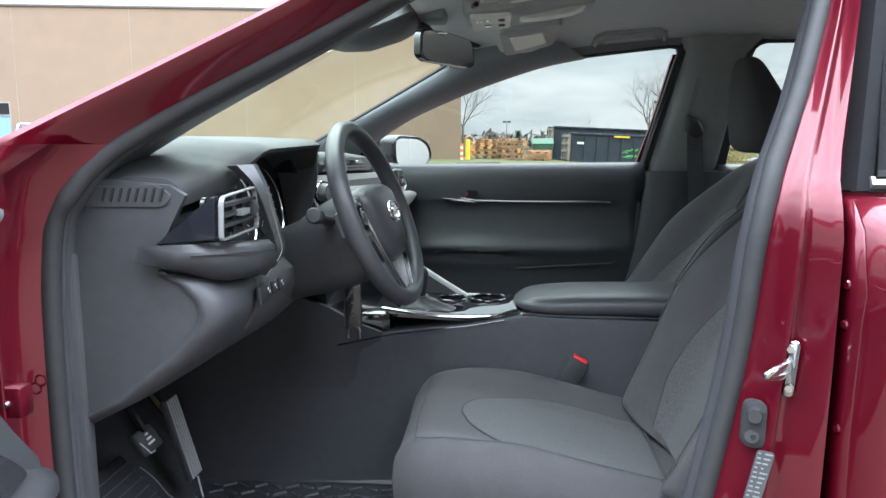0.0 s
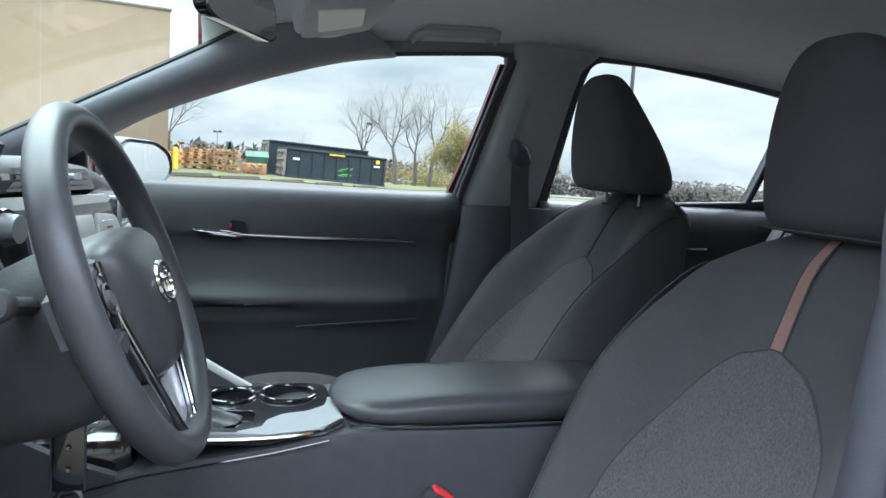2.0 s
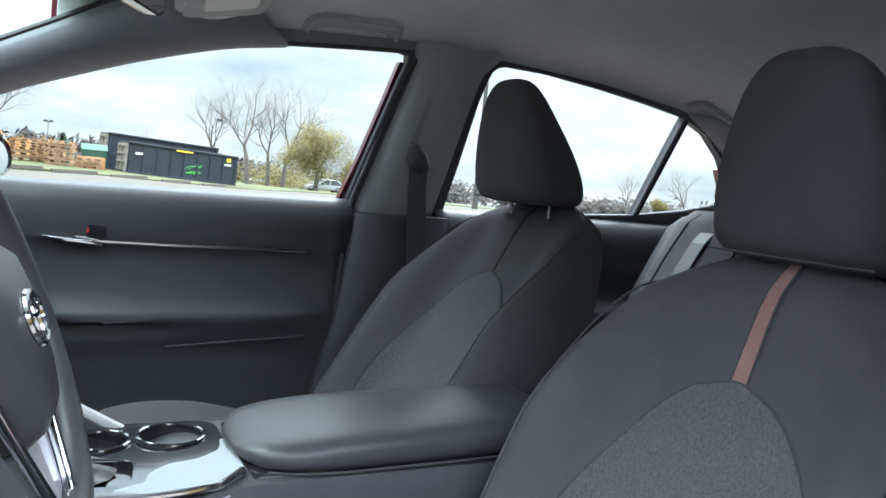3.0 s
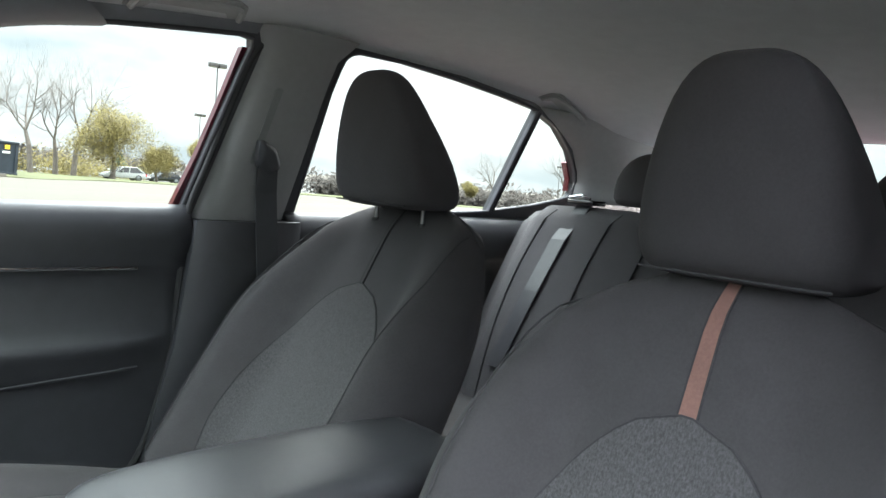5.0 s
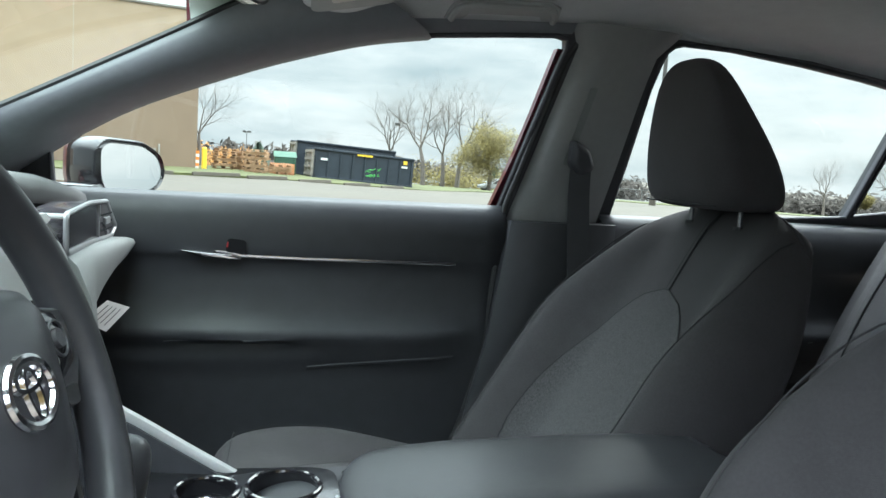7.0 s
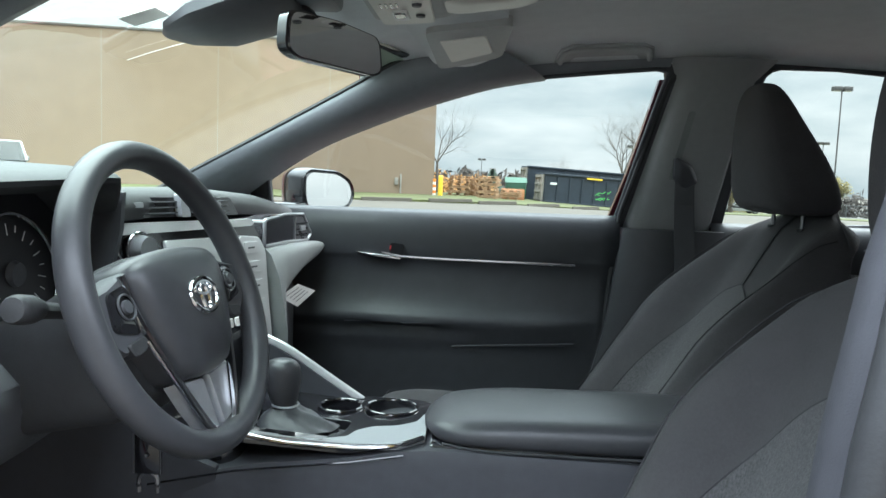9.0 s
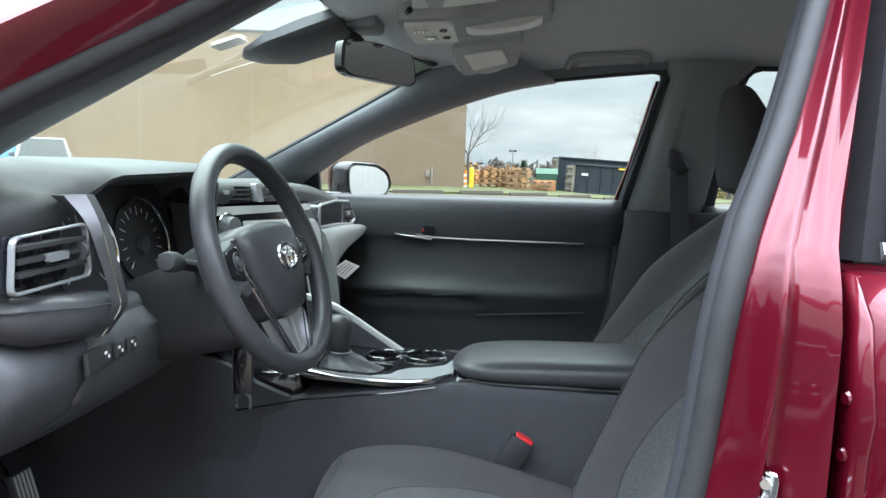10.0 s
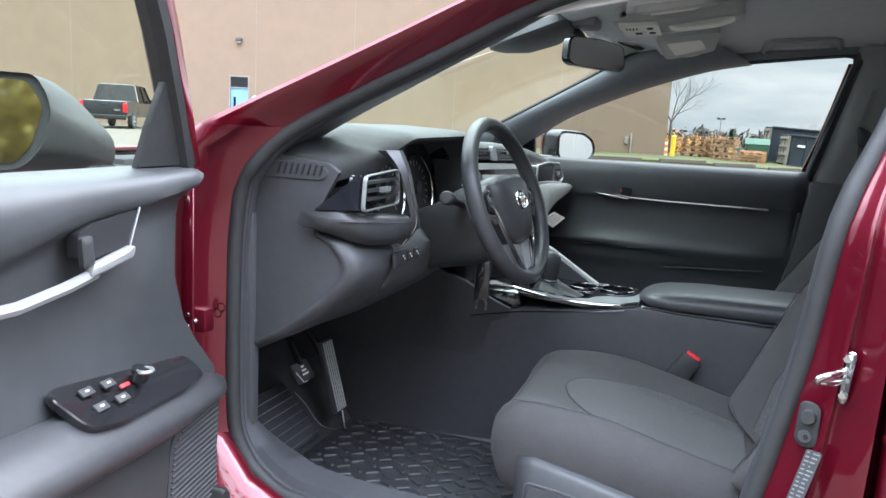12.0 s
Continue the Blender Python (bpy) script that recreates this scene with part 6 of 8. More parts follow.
        xr = 0.603 + 0.19 * max(0, z - 1.0)
        y = skin_y(z)
        w = max(0.03, xr - xs)
        low = 1 - soft(z, 0.93, 1.05)
        rows.append([V(xs + 0.004, y - 0.006, z), V(xs + 0.16 * w, y - 0.016 - 0.008 * low, z), V(xs + 0.30 * w, y - 0.020 - 0.012 * low, z), V(xs + 0.36 * w, y - 0.034 - 0.018 * low, z), V(xs + 0.42 * w, y - 0.036 - 0.020 * low, z), V(xs + 0.48 * w, y - 0.028 - 0.018 * low, z),
                     V(xs + 0.56 * w, y - 0.030 - 0.020 * low, z), V(xs + 0.74 * w, y - 0.048 - 0.03 * low, z), V(xs + 0.86 * w, y - 0.056 - 0.03 * low, z), V(xs + 0.92 * w, y - 0.045 - 0.02 * low, z), V(xr + 0.004, y - 0.02, z), V(xr + 0.03, y, z)])
    part("centre_pillar", loft(rows, closed=False), RED, th, angle=50)
    # hood and fender, seen past the open door
    rows = []
    for x in np.linspace(-2.15, -0.98, 14):
        z = interp(x, (-2.15, -1.9, -1.4, -0.98), (0.74, 0.84, 0.93, 0.972))
        rows.append([V(x, s * y, z + dz) for s, seq in ((-1, ((0.90, -0.10), (0.87, -0.035), (0.78, -0.008), (0.70, -0.002), (0.55, 0.012), (0.3, 0.014), (0.0, 0.016))), (1, ((0.3, 0.014), (0.55, 0.012), (0.70, -0.002), (0.78, -0.008), (0.87, -0.035), (0.90, -0.10)))) for y, dz in seq])
    part("hood", loft(rows, closed=False), RED, th, solid=0.01, angle=60)
    for s in (-1, 1):
        rows = []
        for x in np.linspace(-2.1, -0.53, 16):
            z = interp(x, (-2.1, -1.9, -1.4, -0.98, -0.53), (0.70, 0.80, 0.895, 0.94, 0.965))
            rows.append([V(x, s * 0.84, z + 0.005), V(x, s * 0.89, z - 0.03), V(x, s * 0.915, z - 0.10), V(x, s * 0.905, z - 0.22), V(x, s * 0.915, z - 0.34), V(x, s * 0.90, 0.30)])
        part("fender", loft(rows, closed=False), RED, th, solid=0.008, angle=60)
    part("cowl", box(-1.04, -0.80, -0.70, 0.70, 0.93, 0.966, 0.012), PIANO, th, "black cowl panel")
    rows = []
    for x in np.linspace(2.02, 2.75, 8):
        z = interp(x, (2.02, 2.4, 2.75), (1.03, 1.02, 0.98))
        rows.append([V(x, s * y, z + dz) for s, seq in ((-1, ((0.90, -0.35), (0.88, -0.10), (0.78, -0.02), (0.5, 0.0), (0.0, 0.005))), (1, ((0.5, 0.0), (0.78, -0.02), (0.88, -0.10), (0.90, -0.35)))) for y, dz in seq])
    part("trunk_lid", loft(rows, closed=False), RED, th, solid=0.01, angle=60)
    return th


sedan = driver_body()


def tyre_wheel(x, y):
    th = part("wheel", disc((x, y - 0.08, 0.33), (0, 1, 0), 0.06, 0.06, 0.16, 16), LOWER, sedan, "black tyre on a silver alloy rim")
    part("tyre", tube([V(x + 0.265 * math.cos(a), y, 0.33 + 0.265 * math.sin(a)) for a in np.linspace(0, 2 * math.pi, 41)[:-1]], 0.066, 10, True, 1.5, up=(0, 1, 0)), RUBBER, th)
    part("rim", disc((x, y - 0.06, 0.33), (0, 1, 0), 0.20, 0.20, 0.12, 28), SATIN, th)


for wx in (-1.42, 1.40):
    for wy in (-0.80, 0.80):
        tyre_wheel(wx, wy)


def striker():
    th = thing("door_striker", "chrome door striker bolted to the red pillar", "door striker")
    part("plate", slab(rounded([(-0.008, -0.038), (0.006, -0.038), (0.013, 0.038), (-0.001, 0.038)], 0.0068), lambda u, v, d: V(0.547 + u * 0.75, -0.815 - u * 0.5 - d, 0.77 + v), 0.0, 0.006, 0.002), CHROME, th)
    part("loop", tube(smooth_line([(0.545, -0.818, 0.780), (0.530, -0.838, 0.778), (0.514, -0.848, 0.774), (0.510, -0.846, 0.767), (0.526, -0.836, 0.764), (0.543, -0.818, 0.764)], 5), 0.0048, 10), CHROME, th)
    for z in (-0.025, 0.027):
        part("bolt", disc((0.547, -0.820, 0.77 + z), (-0.4, -1, 0), 0.0065, 0.005, 0.005, 6), CHROME, th)
    sw = thing("door_switch", "black rubber courtesy light switch on the pillar", "door switch")
    at = lambda u, v, d: V(0.511 + u * 0.85, -0.797 - u * 0.5 - d, 0.688 + v)
    part("base", pad(rounded([(-0.016, -0.032), (0.016, -0.032), (0.017, 0.034), (-0.013, 0.034)], 0.014), at, 0.0, 0.006, 0.003), RUBBER, sw)
    part("plunger", disc(at(0.003, 0.014, 0.004), (-0.4, -1, 0.1), 0.012, 0.009, 0.014, 20), RUBBER, sw)
    part("screw_boss", disc(at(0.0, -0.016, 0.004), (-0.4, -1, 0), 0.010, 0.009, 0.006, 20), LOWER, sw)
    part("screw", disc(at(0.0, -0.016, 0.009), (-0.4, -1, 0), 0.004, 0.003, 0.003, 10), PIANO, sw)
    lb = thing("data_label", "black and white data label stuck on the pillar", "label")
    place = lambda u, v, d: V(0.534 - 0.22 * (0.66 - v) + u * 0.85 - 0.012, -0.820 - u * 0.45 - d, v)
    part("sheet", slab(rounded([(-0.011, 0.50), (0.011, 0.50), (0.011, 0.660), (-0.011, 0.660)], 0.004), place, 0.004, 0.006), LOWER, lb, smooth=False)
    for k in range(24):
        z = 0.506 + k * 0.0065
        for u0, u1 in ((-0.012, -0.0035 - 0.002 * (k % 3)), (-0.001, 0.006 + 0.002 * (k % 4) - 0.003 * (k % 5 == 0))):
            part("print_bar", slab([Vector(p) for p in ((u0 * 0.75, z), (u1 * 0.75, z), (u1 * 0.75, z + 0.002), (u0 * 0.75, z + 0.002))], place, 0.006, 0.0064), GREYPAD, lb, smooth=False)


striker()


def rear_driver_door():
    th = thing("rear_driver_door", "closed red rear door with dark glass and chrome strip", "car door")
    rows = []
    for x in np.linspace(0.606, 1.75, 16):
        e = 1 - soft(x, 0.606, 0.625)
        rows.append([V(x, -0.80 + 0.02 * e, 0.992), V(x, -0.855 + 0.02 * e, 0.985), V(x, -0.885 + 0.02 * e, 0.955), V(x, -0.905 + 0.02 * e, 0.88), V(x, -0.898 + 0.02 * e, 0.845), V(x, -0.888 + 0.02 * e, 0.70), V(x, -0.892 + 0.02 * e, 0.45), V(x, -0.875 + 0.02 * e, 0.25)])
    part("skin", loft(rows, closed=False), RED, th, solid=0.008, angle=50)
    part("edge_return", loft([[V(0.606, -0.78, z), V(0.606, y, z)] for z, y in ((0.25, -0.857), (0.45, -0.872), (0.70, -0.868), (0.845, -0.878), (0.88, -0.885), (0.955, -0.865), (0.99, -0.83))], closed=False), RED, th, solid=0.006)
    for z in (0.885, 0.835, 0.70):
        part("bolt", disc((0.604, -0.84, z), (-1, -0.3, 0), 0.007, 0.005, 0.005, 8), RED, th)
    y = lambda z: -side_y(z) - 0.055
    part("chrome_strip", loft([[V(x, y(1.0) - 0.006, 1.0), V(x, y(1.0) - 0.012, 1.006), V(x, y(1.0) - 0.006, 1.016), V(x, y(1.0) + 0.01, 1.014), V(x, y(1.0) + 0.01, 1.0)] for x in (0.645, 1.0, 1.4, 1.7)]), SATIN, th, "chrome belt strip")
    win = [(0.652, 1.016), (0.700, 1.24), (0.722, 1.345), (0.80, 1.365), (1.10, 1.366), (1.55, 1.322), (1.52, 1.02)]
    g = part("window_pane", slab([Vector(p) for p in win], lambda u, v, d: V(u, y(v) + 0.006 + d, v), 0.0, 0.004), DARKGLASS, th, "dark window glass", smooth=False)
    g.visible_shadow = False
    part("window_frame", tube([V(u, y(v) - 0.002, v) for u, v in win], 0.014, 8, True, 0.6), BLACK, th, "black window frame")
    part("front_seal", loft([[V(0.615 + 0.19 * (z - 1.0), y(z) + 0.012, z), V(0.628 + 0.19 * (z - 1.0), y(z) - 0.006, z), V(0.66 + 0.21 * (z - 1.0), y(z) - 0.006, z), V(0.67 + 0.21 * (z - 1.0), y(z) + 0.01, z)] for z in (0.998, 1.1, 1.2, 1.3, 1.36)]), BLACK, th, "black window seal")
    part("handle", tube(smooth_line([(1.45, -0.905, 0.90), (1.48, -0.93, 0.905), (1.58, -0.93, 0.91), (1.62, -0.905, 0.91)], 5), 0.012, 8), RED, th)


rear_driver_door()

# the open driver's door: u along the door from its hinge, n out of its inner face
DOOR_O, DOOR_A = V(-0.468, -0.89, 0), radians(86)
DOOR_U, DOOR_N = V(math.cos(DOOR_A), -math.sin(DOOR_A), 0), V(math.sin(DOOR_A), math.cos(DOOR_A), 0)


def on_door(u, z, n=0.0):
    return DOOR_O + DOOR_U * u + DOOR_N * n + V(0, 0, z)


def driver_door():
    th = thing("driver_door", "open driver door with charcoal trim and red frame", "car door", at=(-0.47, -0.9, 0.3))
    zs = (0.30, 0.36, 0.42, 0.50, 0.58, 0.63, 0.68, 0.73, 0.78, 0.82, 0.845, 0.860, 0.872, 0.885, 0.91, 0.935, 0.955, 0.972, 0.985, 0.990, 0.985)
    ns = (0.0, 0.010, 0.014, 0.016, 0.010, 0.004, -0.006, -0.014, -0.018, -0.016, -0.014, -0.010, 0.012, 0.020, 0.023, 0.022, 0.018, 0.008, -0.006, -0.028, -0.05)
    rows = []
    for t in np.linspace(0, 1, 30):
        row = []
        for i, (z, n) in enumerate(zip(zs, ns)):
            u0 = interp(z, (0.30, 0.425, 0.571, 0.598, 0.64, 0.696, 0.79, 0.841, 0.954, 1.0), (-0.03, -0.034, -0.060, -0.072, -0.045, -0.005, 0.047, 0.042, 0.002, 0.0))
            u = u0 + (1.0 - u0) * t ** 1.35
            if i == len(zs) - 1:
                n = -0.05
            bulge = 0.028 * math.exp(-((u - 0.13) / 0.07) ** 2 - ((z - 0.80) / 0.07) ** 2)
            zc = interp(u, (0, 0.03, 0.18, 0.28, 0.42, 1.0), (0.962, 0.958, 0.938, 0.924, 0.890, 0.868))
            z2 = z if z < 0.73 or z > 0.985 else interp(z, (0.73, 0.872, 0.985), (0.73, zc, 0.985))
            row.append(on_door(u, z2, n + bulge - 0.025 * (1 - soft(t, 0.0, 0.03))))
        rows.append(row)
    part("panel", loft(rows, closed=False), PANEL, th, solid=0.006, angle=50)
    # shell and painted edges
    part("shell", slab([Vector(p) for p in ((-0.03, 0.26), (-0.03, 0.97), (1.05, 0.985), (1.08, 0.6), (1.0, 0.26))], on_door, -0.15, -0.055, 0.01), RED, th, "red painted door shell")
    part("hinge_edge", loft([[on_door(u, z, n) for u, n in ((-0.035, -0.15), (-0.04, -0.06), (-0.02, -0.02))] for z in (0.28, 0.5, 0.75, 0.97)], closed=False), RED, th, solid=0.004)
    # armrest with the switch plate
    rows = []
    for u, zt, w, h in ((-0.078, 0.604, 0.012, 0.014), (-0.035, 0.626, 0.042, 0.04), (0.03, 0.655, 0.062, 0.06), (0.10, 0.676, 0.080, 0.085), (0.20, 0.690, 0.088, 0.10), (0.40, 0.697, 0.092, 0.10), (0.70, 0.700, 0.085, 0.10), (0.95, 0.700, 0.05, 0.08)):
        rows.append([on_door(u, zt + 0.006, -0.01), on_door(u, zt - 0.54 * w, w * 0.75), on_door(u, zt - 0.68 * w, w * 0.95), on_door(u, zt - 0.68 * w - 0.018, w), on_door(u, zt - h * 0.7 - 0.4 * w, w * 0.85), on_door(u, zt - h - 0.3 * w, w * 0.35), on_door(u, zt - h - 0.3 * w, -0.01)])
    part("armrest", loft(rows), LEATHER, th, "padded charcoal armrest", angle=50, subdiv=1)
    sp = lambda u, n, d: on_door(u, interp(u, (0.0, 0.1, 0.2, 0.4, 0.5), (0.656, 0.686, 0.701, 0.708, 0.710)) + 0.8 * d - 0.72 * n, n + 0.58 * d)
    plate_ = part("switch_plate", slab(rounded([(0.030, 0.0), (0.030, 0.036), (0.12, 0.062), (0.27, 0.072), (0.33, 0.064), (0.345, 0.0)], 0.020), sp, -0.01, 0.003, 0.002), PIANO, th, "gloss black switch plate")
    for u, n in ((0.248, 0.020), (0.248, 0.044), (0.290, 0.020), (0.290, 0.044)):
        sw = part("window_switch", box(-0.012, 0.012, -0.007, 0.007, 0, 0.005, 0.002, m=Matrix.Translation(sp(u, n, 0.002)) @ pose(0, 0, 0, 0, 0, -86) @ Matrix.Rotation(radians(-36), 4, "X")), RUBBER, plate_)
        part("mark", box(-0.003, 0.003, -0.0014, 0.0014, 0, 0.0006, m=Matrix.Translation(sp(u, n, 0.0072)) @ pose(0, 0, 0, 0, 0, -86) @ Matrix.Rotation(radians(-36), 4, "X")), WHITE, sw, smooth=False)
    part("lock_button", box(-0.009, 0.009, -0.003, 0.003, 0, 0.004, 0.001, m=Matrix.Translation(sp(0.225, 0.030, 0.002)) @ pose(0, 0, 0, 0, 0, -86) @ Matrix.Rotation(radians(-36), 4, "X")), REDPLASTIC, plate_, "red lit lock button")
    knob = part("mirror_knob", disc(sp(0.19, 0.028, 0.002), (0.3, 0, 0.95), 0.013, 0.014, 0.018, 20), PIANO, plate_, "mirror adjusting knob")
    part("knob_cap", tube([sp(0.19, 0.028, 0.021) + V(0.011 * math.cos(a), 0.011 * math.sin(a), 0) for a in np.linspace(0, 2 * math.pi, 21)[:-1]], 0.003, 6, True), SATIN, knob)
    # handle and chrome
    hp = lambda u, v, d: on_door(u, v, 0.0215 + d)
    # No hollow is cut here; the slab's near-black colour stands for its shade.
    part("handle_recess_shade", slab(rounded([(0.182, 0.935), (0.207, 0.887), (0.270, 0.876), (0.300, 0.878), (0.300, 0.912), (0.275, 0.924)], 0.006), hp, -0.016, 0.002), DIAL, th, "near-black slab painted as the shade in the handle recess")
    part("handle_lever", pad(rounded([(0.198, 0.886), (0.202, 0.870), (0.262, 0.857), (0.288, 0.854), (0.284, 0.868), (0.250, 0.876)], 0.006), hp, 0.0, 0.012, 0.004), SATIN, th, "satin silver door handle")
    part("lever_post", pad(rounded([(0.276, 0.870), (0.296, 0.866), (0.300, 0.908), (0.280, 0.910)], 0.004), hp, 0.0, 0.008, 0.003), RUBBER, th)
    part("recess_edge", tube([hp(0.178, 0.938, 0.003), hp(0.192, 0.908, 0.004), hp(0.203, 0.884, 0.005)], 0.0018, 6), SATIN, th)
    part("chrome_strip", tube([hp(u, z, 0.002) for u, z in ((0.27, 0.856), (0.32, 0.846), (0.40, 0.836), (0.55, 0.838), (0.85, 0.838))], 0.0085, 8, flat=1.0), SATIN, th, "satin silver strip")
    # speaker grille
    gp = lambda u, v, d: on_door(u, v, 0.018 + d)
    gr = part("speaker_grille", slab(rounded([(-0.035, 0.33), (-0.03, 0.575), (0.035, 0.605), (0.10, 0.54), (0.115, 0.42), (0.10, 0.33)], 0.02), gp, -0.006, 0.002), LOWER, th, "ribbed speaker grille")
    for k in range(26):
        z = 0.335 + k * 0.0098
        u1 = interp(z, (0.33, 0.42, 0.54, 0.605), (0.10, 0.113, 0.10, 0.03)) - 0.006
        part("rib", tube([gp(-0.032, z + 0.004, 0.003), gp(u1, z - 0.012, 0.003)], 0.0022, 4), DASH, gr, smooth=False)
    part("lower_pocket", slab(rounded([(-0.04, 0.28), (-0.04, 0.40), (-0.015, 0.41), (0.0, 0.28)], 0.01), on_door, 0.015, 0.045, 0.006), RUBBER, th)
    # window frame, sail panel, glass
    lean = lambda z: -0.03 + 0.30 * max(0, z - 0.985)
    fr = [(-0.030, 0.985), (0.034, 1.08), (0.120, 1.20), (0.185, 1.28), (0.26, 1.335), (0.36, 1.375), (0.60, 1.40), (0.90, 1.38), (1.0, 1.30), (1.05, 0.99)]
    part("window_frame", tube([on_door(u, z, lean(z)) for u, z in fr], 0.014, 8, flat=1.7), RED, th, "red painted window frame")
    part("frame_seal", tube([on_door(u + 0.036, z - 0.004, lean(z) + 0.004) for u, z in fr[:6]], 0.022, 8, flat=0.9), RUBBER, th, "dark inner frame trim")
    part("outer_seal", tube([on_door(u - 0.016, z + 0.004, lean(z) - 0.006) for u, z in fr[:6]], 0.007, 6), RUBBER, th)
    part("sail_panel", slab([Vector(p) for p in ((-0.015, 0.99), (0.138, 0.99), (0.136, 1.05), (0.125, 1.12), (0.112, 1.145), (0.03, 1.05))], lambda u, v, d: on_door(u, v, lean(v) + 0.008 + d), 0.0, 0.010, 0.003), RUBBER, th, "dark triangular corner panel")
    bm = bmesh.new()
    bm.faces.new([bm.verts.new(on_door(u, z, lean(z) - 0.004)) for u, z in ((0.09, 0.985), (0.10, 1.12), (0.20, 1.27), (0.27, 1.33), (0.6, 1.385), (0.95, 1.34), (1.0, 0.985))])
    g = part("window_pane", bm, WINDSHIELD, th, smooth=False)
    g.visible_shadow = False
    # door mirror beyond the glass
    c, s_, n_ = V(-0.709, -1.022, 0), V(0.76, 0.65, 0).normalized(), V(0.65, -0.76, 0.13).normalized()
    mp = lambda s, v, d: c + s_ * s + n_ * d + V(-0.085, 0.10, 1.0) * (v - 1.045) + V(0, 0, 1.045)
    out = rounded([(0.031, 1.130), (0.075, 1.10), (0.140, 1.028), (0.136, 0.980), (0.073, 0.974), (0.0, 0.966), (-0.125, 0.966), (-0.150, 1.0), (-0.145, 1.09), (-0.11, 1.130)], 0.025)
    cc = Vector((-0.01, 1.045))
    rim = rounded([(0.024, 1.122), (0.042, 1.090), (0.044, 1.058), (0.030, 1.010), (0.014, 0.985), (-0.004, 0.970), (-0.125, 0.970), (-0.148, 1.0), (-0.143, 1.09), (-0.112, 1.124)], 0.012)
    body = part("mirror_housing", loft([[mp(*(g2 + (cc + (Vector(p) - cc) * k - g2) * f), d) for p, g2 in zip(out, rim)] for k, f, d in ((1.0, 0.0, 0.012), (1.0, 0.04, 0.020), (1.0, 0.10, 0.018), (1.0, 0.55, -0.012), (1.0, 1.0, -0.05), (0.94, 1.0, -0.085), (0.6, 1.0, -0.12), (0.2, 1.0, -0.13))]), RUBBER, th, "black plastic mirror housing", angle=60)
    part("mirror_glass", slab(rounded([(0.014, 1.112), (0.036, 1.072), (0.018, 1.01), (-0.006, 0.980), (-0.125, 0.980), (-0.140, 1.005), (-0.135, 1.085), (-0.11, 1.114)], 0.012), mp, 0.006, 0.0145), MIRROR, body, "mirror glass", smooth=False)
    part("mirror_foot", box(-0.055, 0.055, -0.03, 0.03, 0.955, 0.985, 0.01, m=Matrix.Translation(on_door(0.05, 0, -0.10)) @ pose(0, 0, 0, 0, 0, 20)), PIANO, th)


driver_door()



def body_ends():
    """Quarter panels, front and rear fascia that close the car's outline."""
    for s in (-1, 1):
        rows = []
        for x in np.linspace(1.752, 2.74, 12):
            top = interp(x, (1.752, 1.9, 2.1, 2.4, 2.74), (0.985, 0.99, 1.01, 1.0, 0.965))
            tuck = 0.05 * soft(x, 2.45, 2.74)
            low = max(0.28, 0.33 + math.sqrt(max(0.0, 0.37 ** 2 - (x - 1.40) ** 2))) if x < 1.77 else 0.28
            rows.append([V(x, s * (0.70 - tuck), top + 0.02), V(x, s * (0.80 - tuck), top), V(x, s * (0.88 - tuck), top - 0.06), V(x, s * (0.905 - tuck), top - 0.16), V(x, s * (0.89 - tuck), 0.62), V(x, s * (0.895 - tuck), 0.45), V(x, s * (0.87 - tuck), low)])
        part("quarter_panel", loft(rows, closed=False), RED, sedan, solid=0.008, angle=60)
    for name, x0, d, z1 in (("front_fascia", -2.10, -1, 0.74), ("rear_fascia", 2.74, 1, 0.96)):
        rows = []
        for y in np.linspace(-0.88, 0.88, 15):
            k = 0.16 * (1 - (abs(y) / 0.88) ** 2.5)
            rows.append([V(x0, y, z1 + 0.01), V(x0 + d * (k * 0.7 + 0.01), y, z1 - 0.03), V(x0 + d * (k + 0.03), y, z1 - 0.18), V(x0 + d * (k + 0.03), y, 0.42), V(x0 + d * k * 0.8, y, 0.26)])
        part(name, loft(rows, closed=False), RED, sedan, solid=0.008, angle=60)


body_ends()

# ==== outdoors ====
def ground_z(x, y):
    """The lot falls away gently behind the parking blocks."""
    side = 0.05 * min(max(x + 1, 0), 12) + 0.018 * max(0, x - 11)
    return max(-8.0, -side * soft(y, 12, 43) - 0.021 * max(0, y - 50))


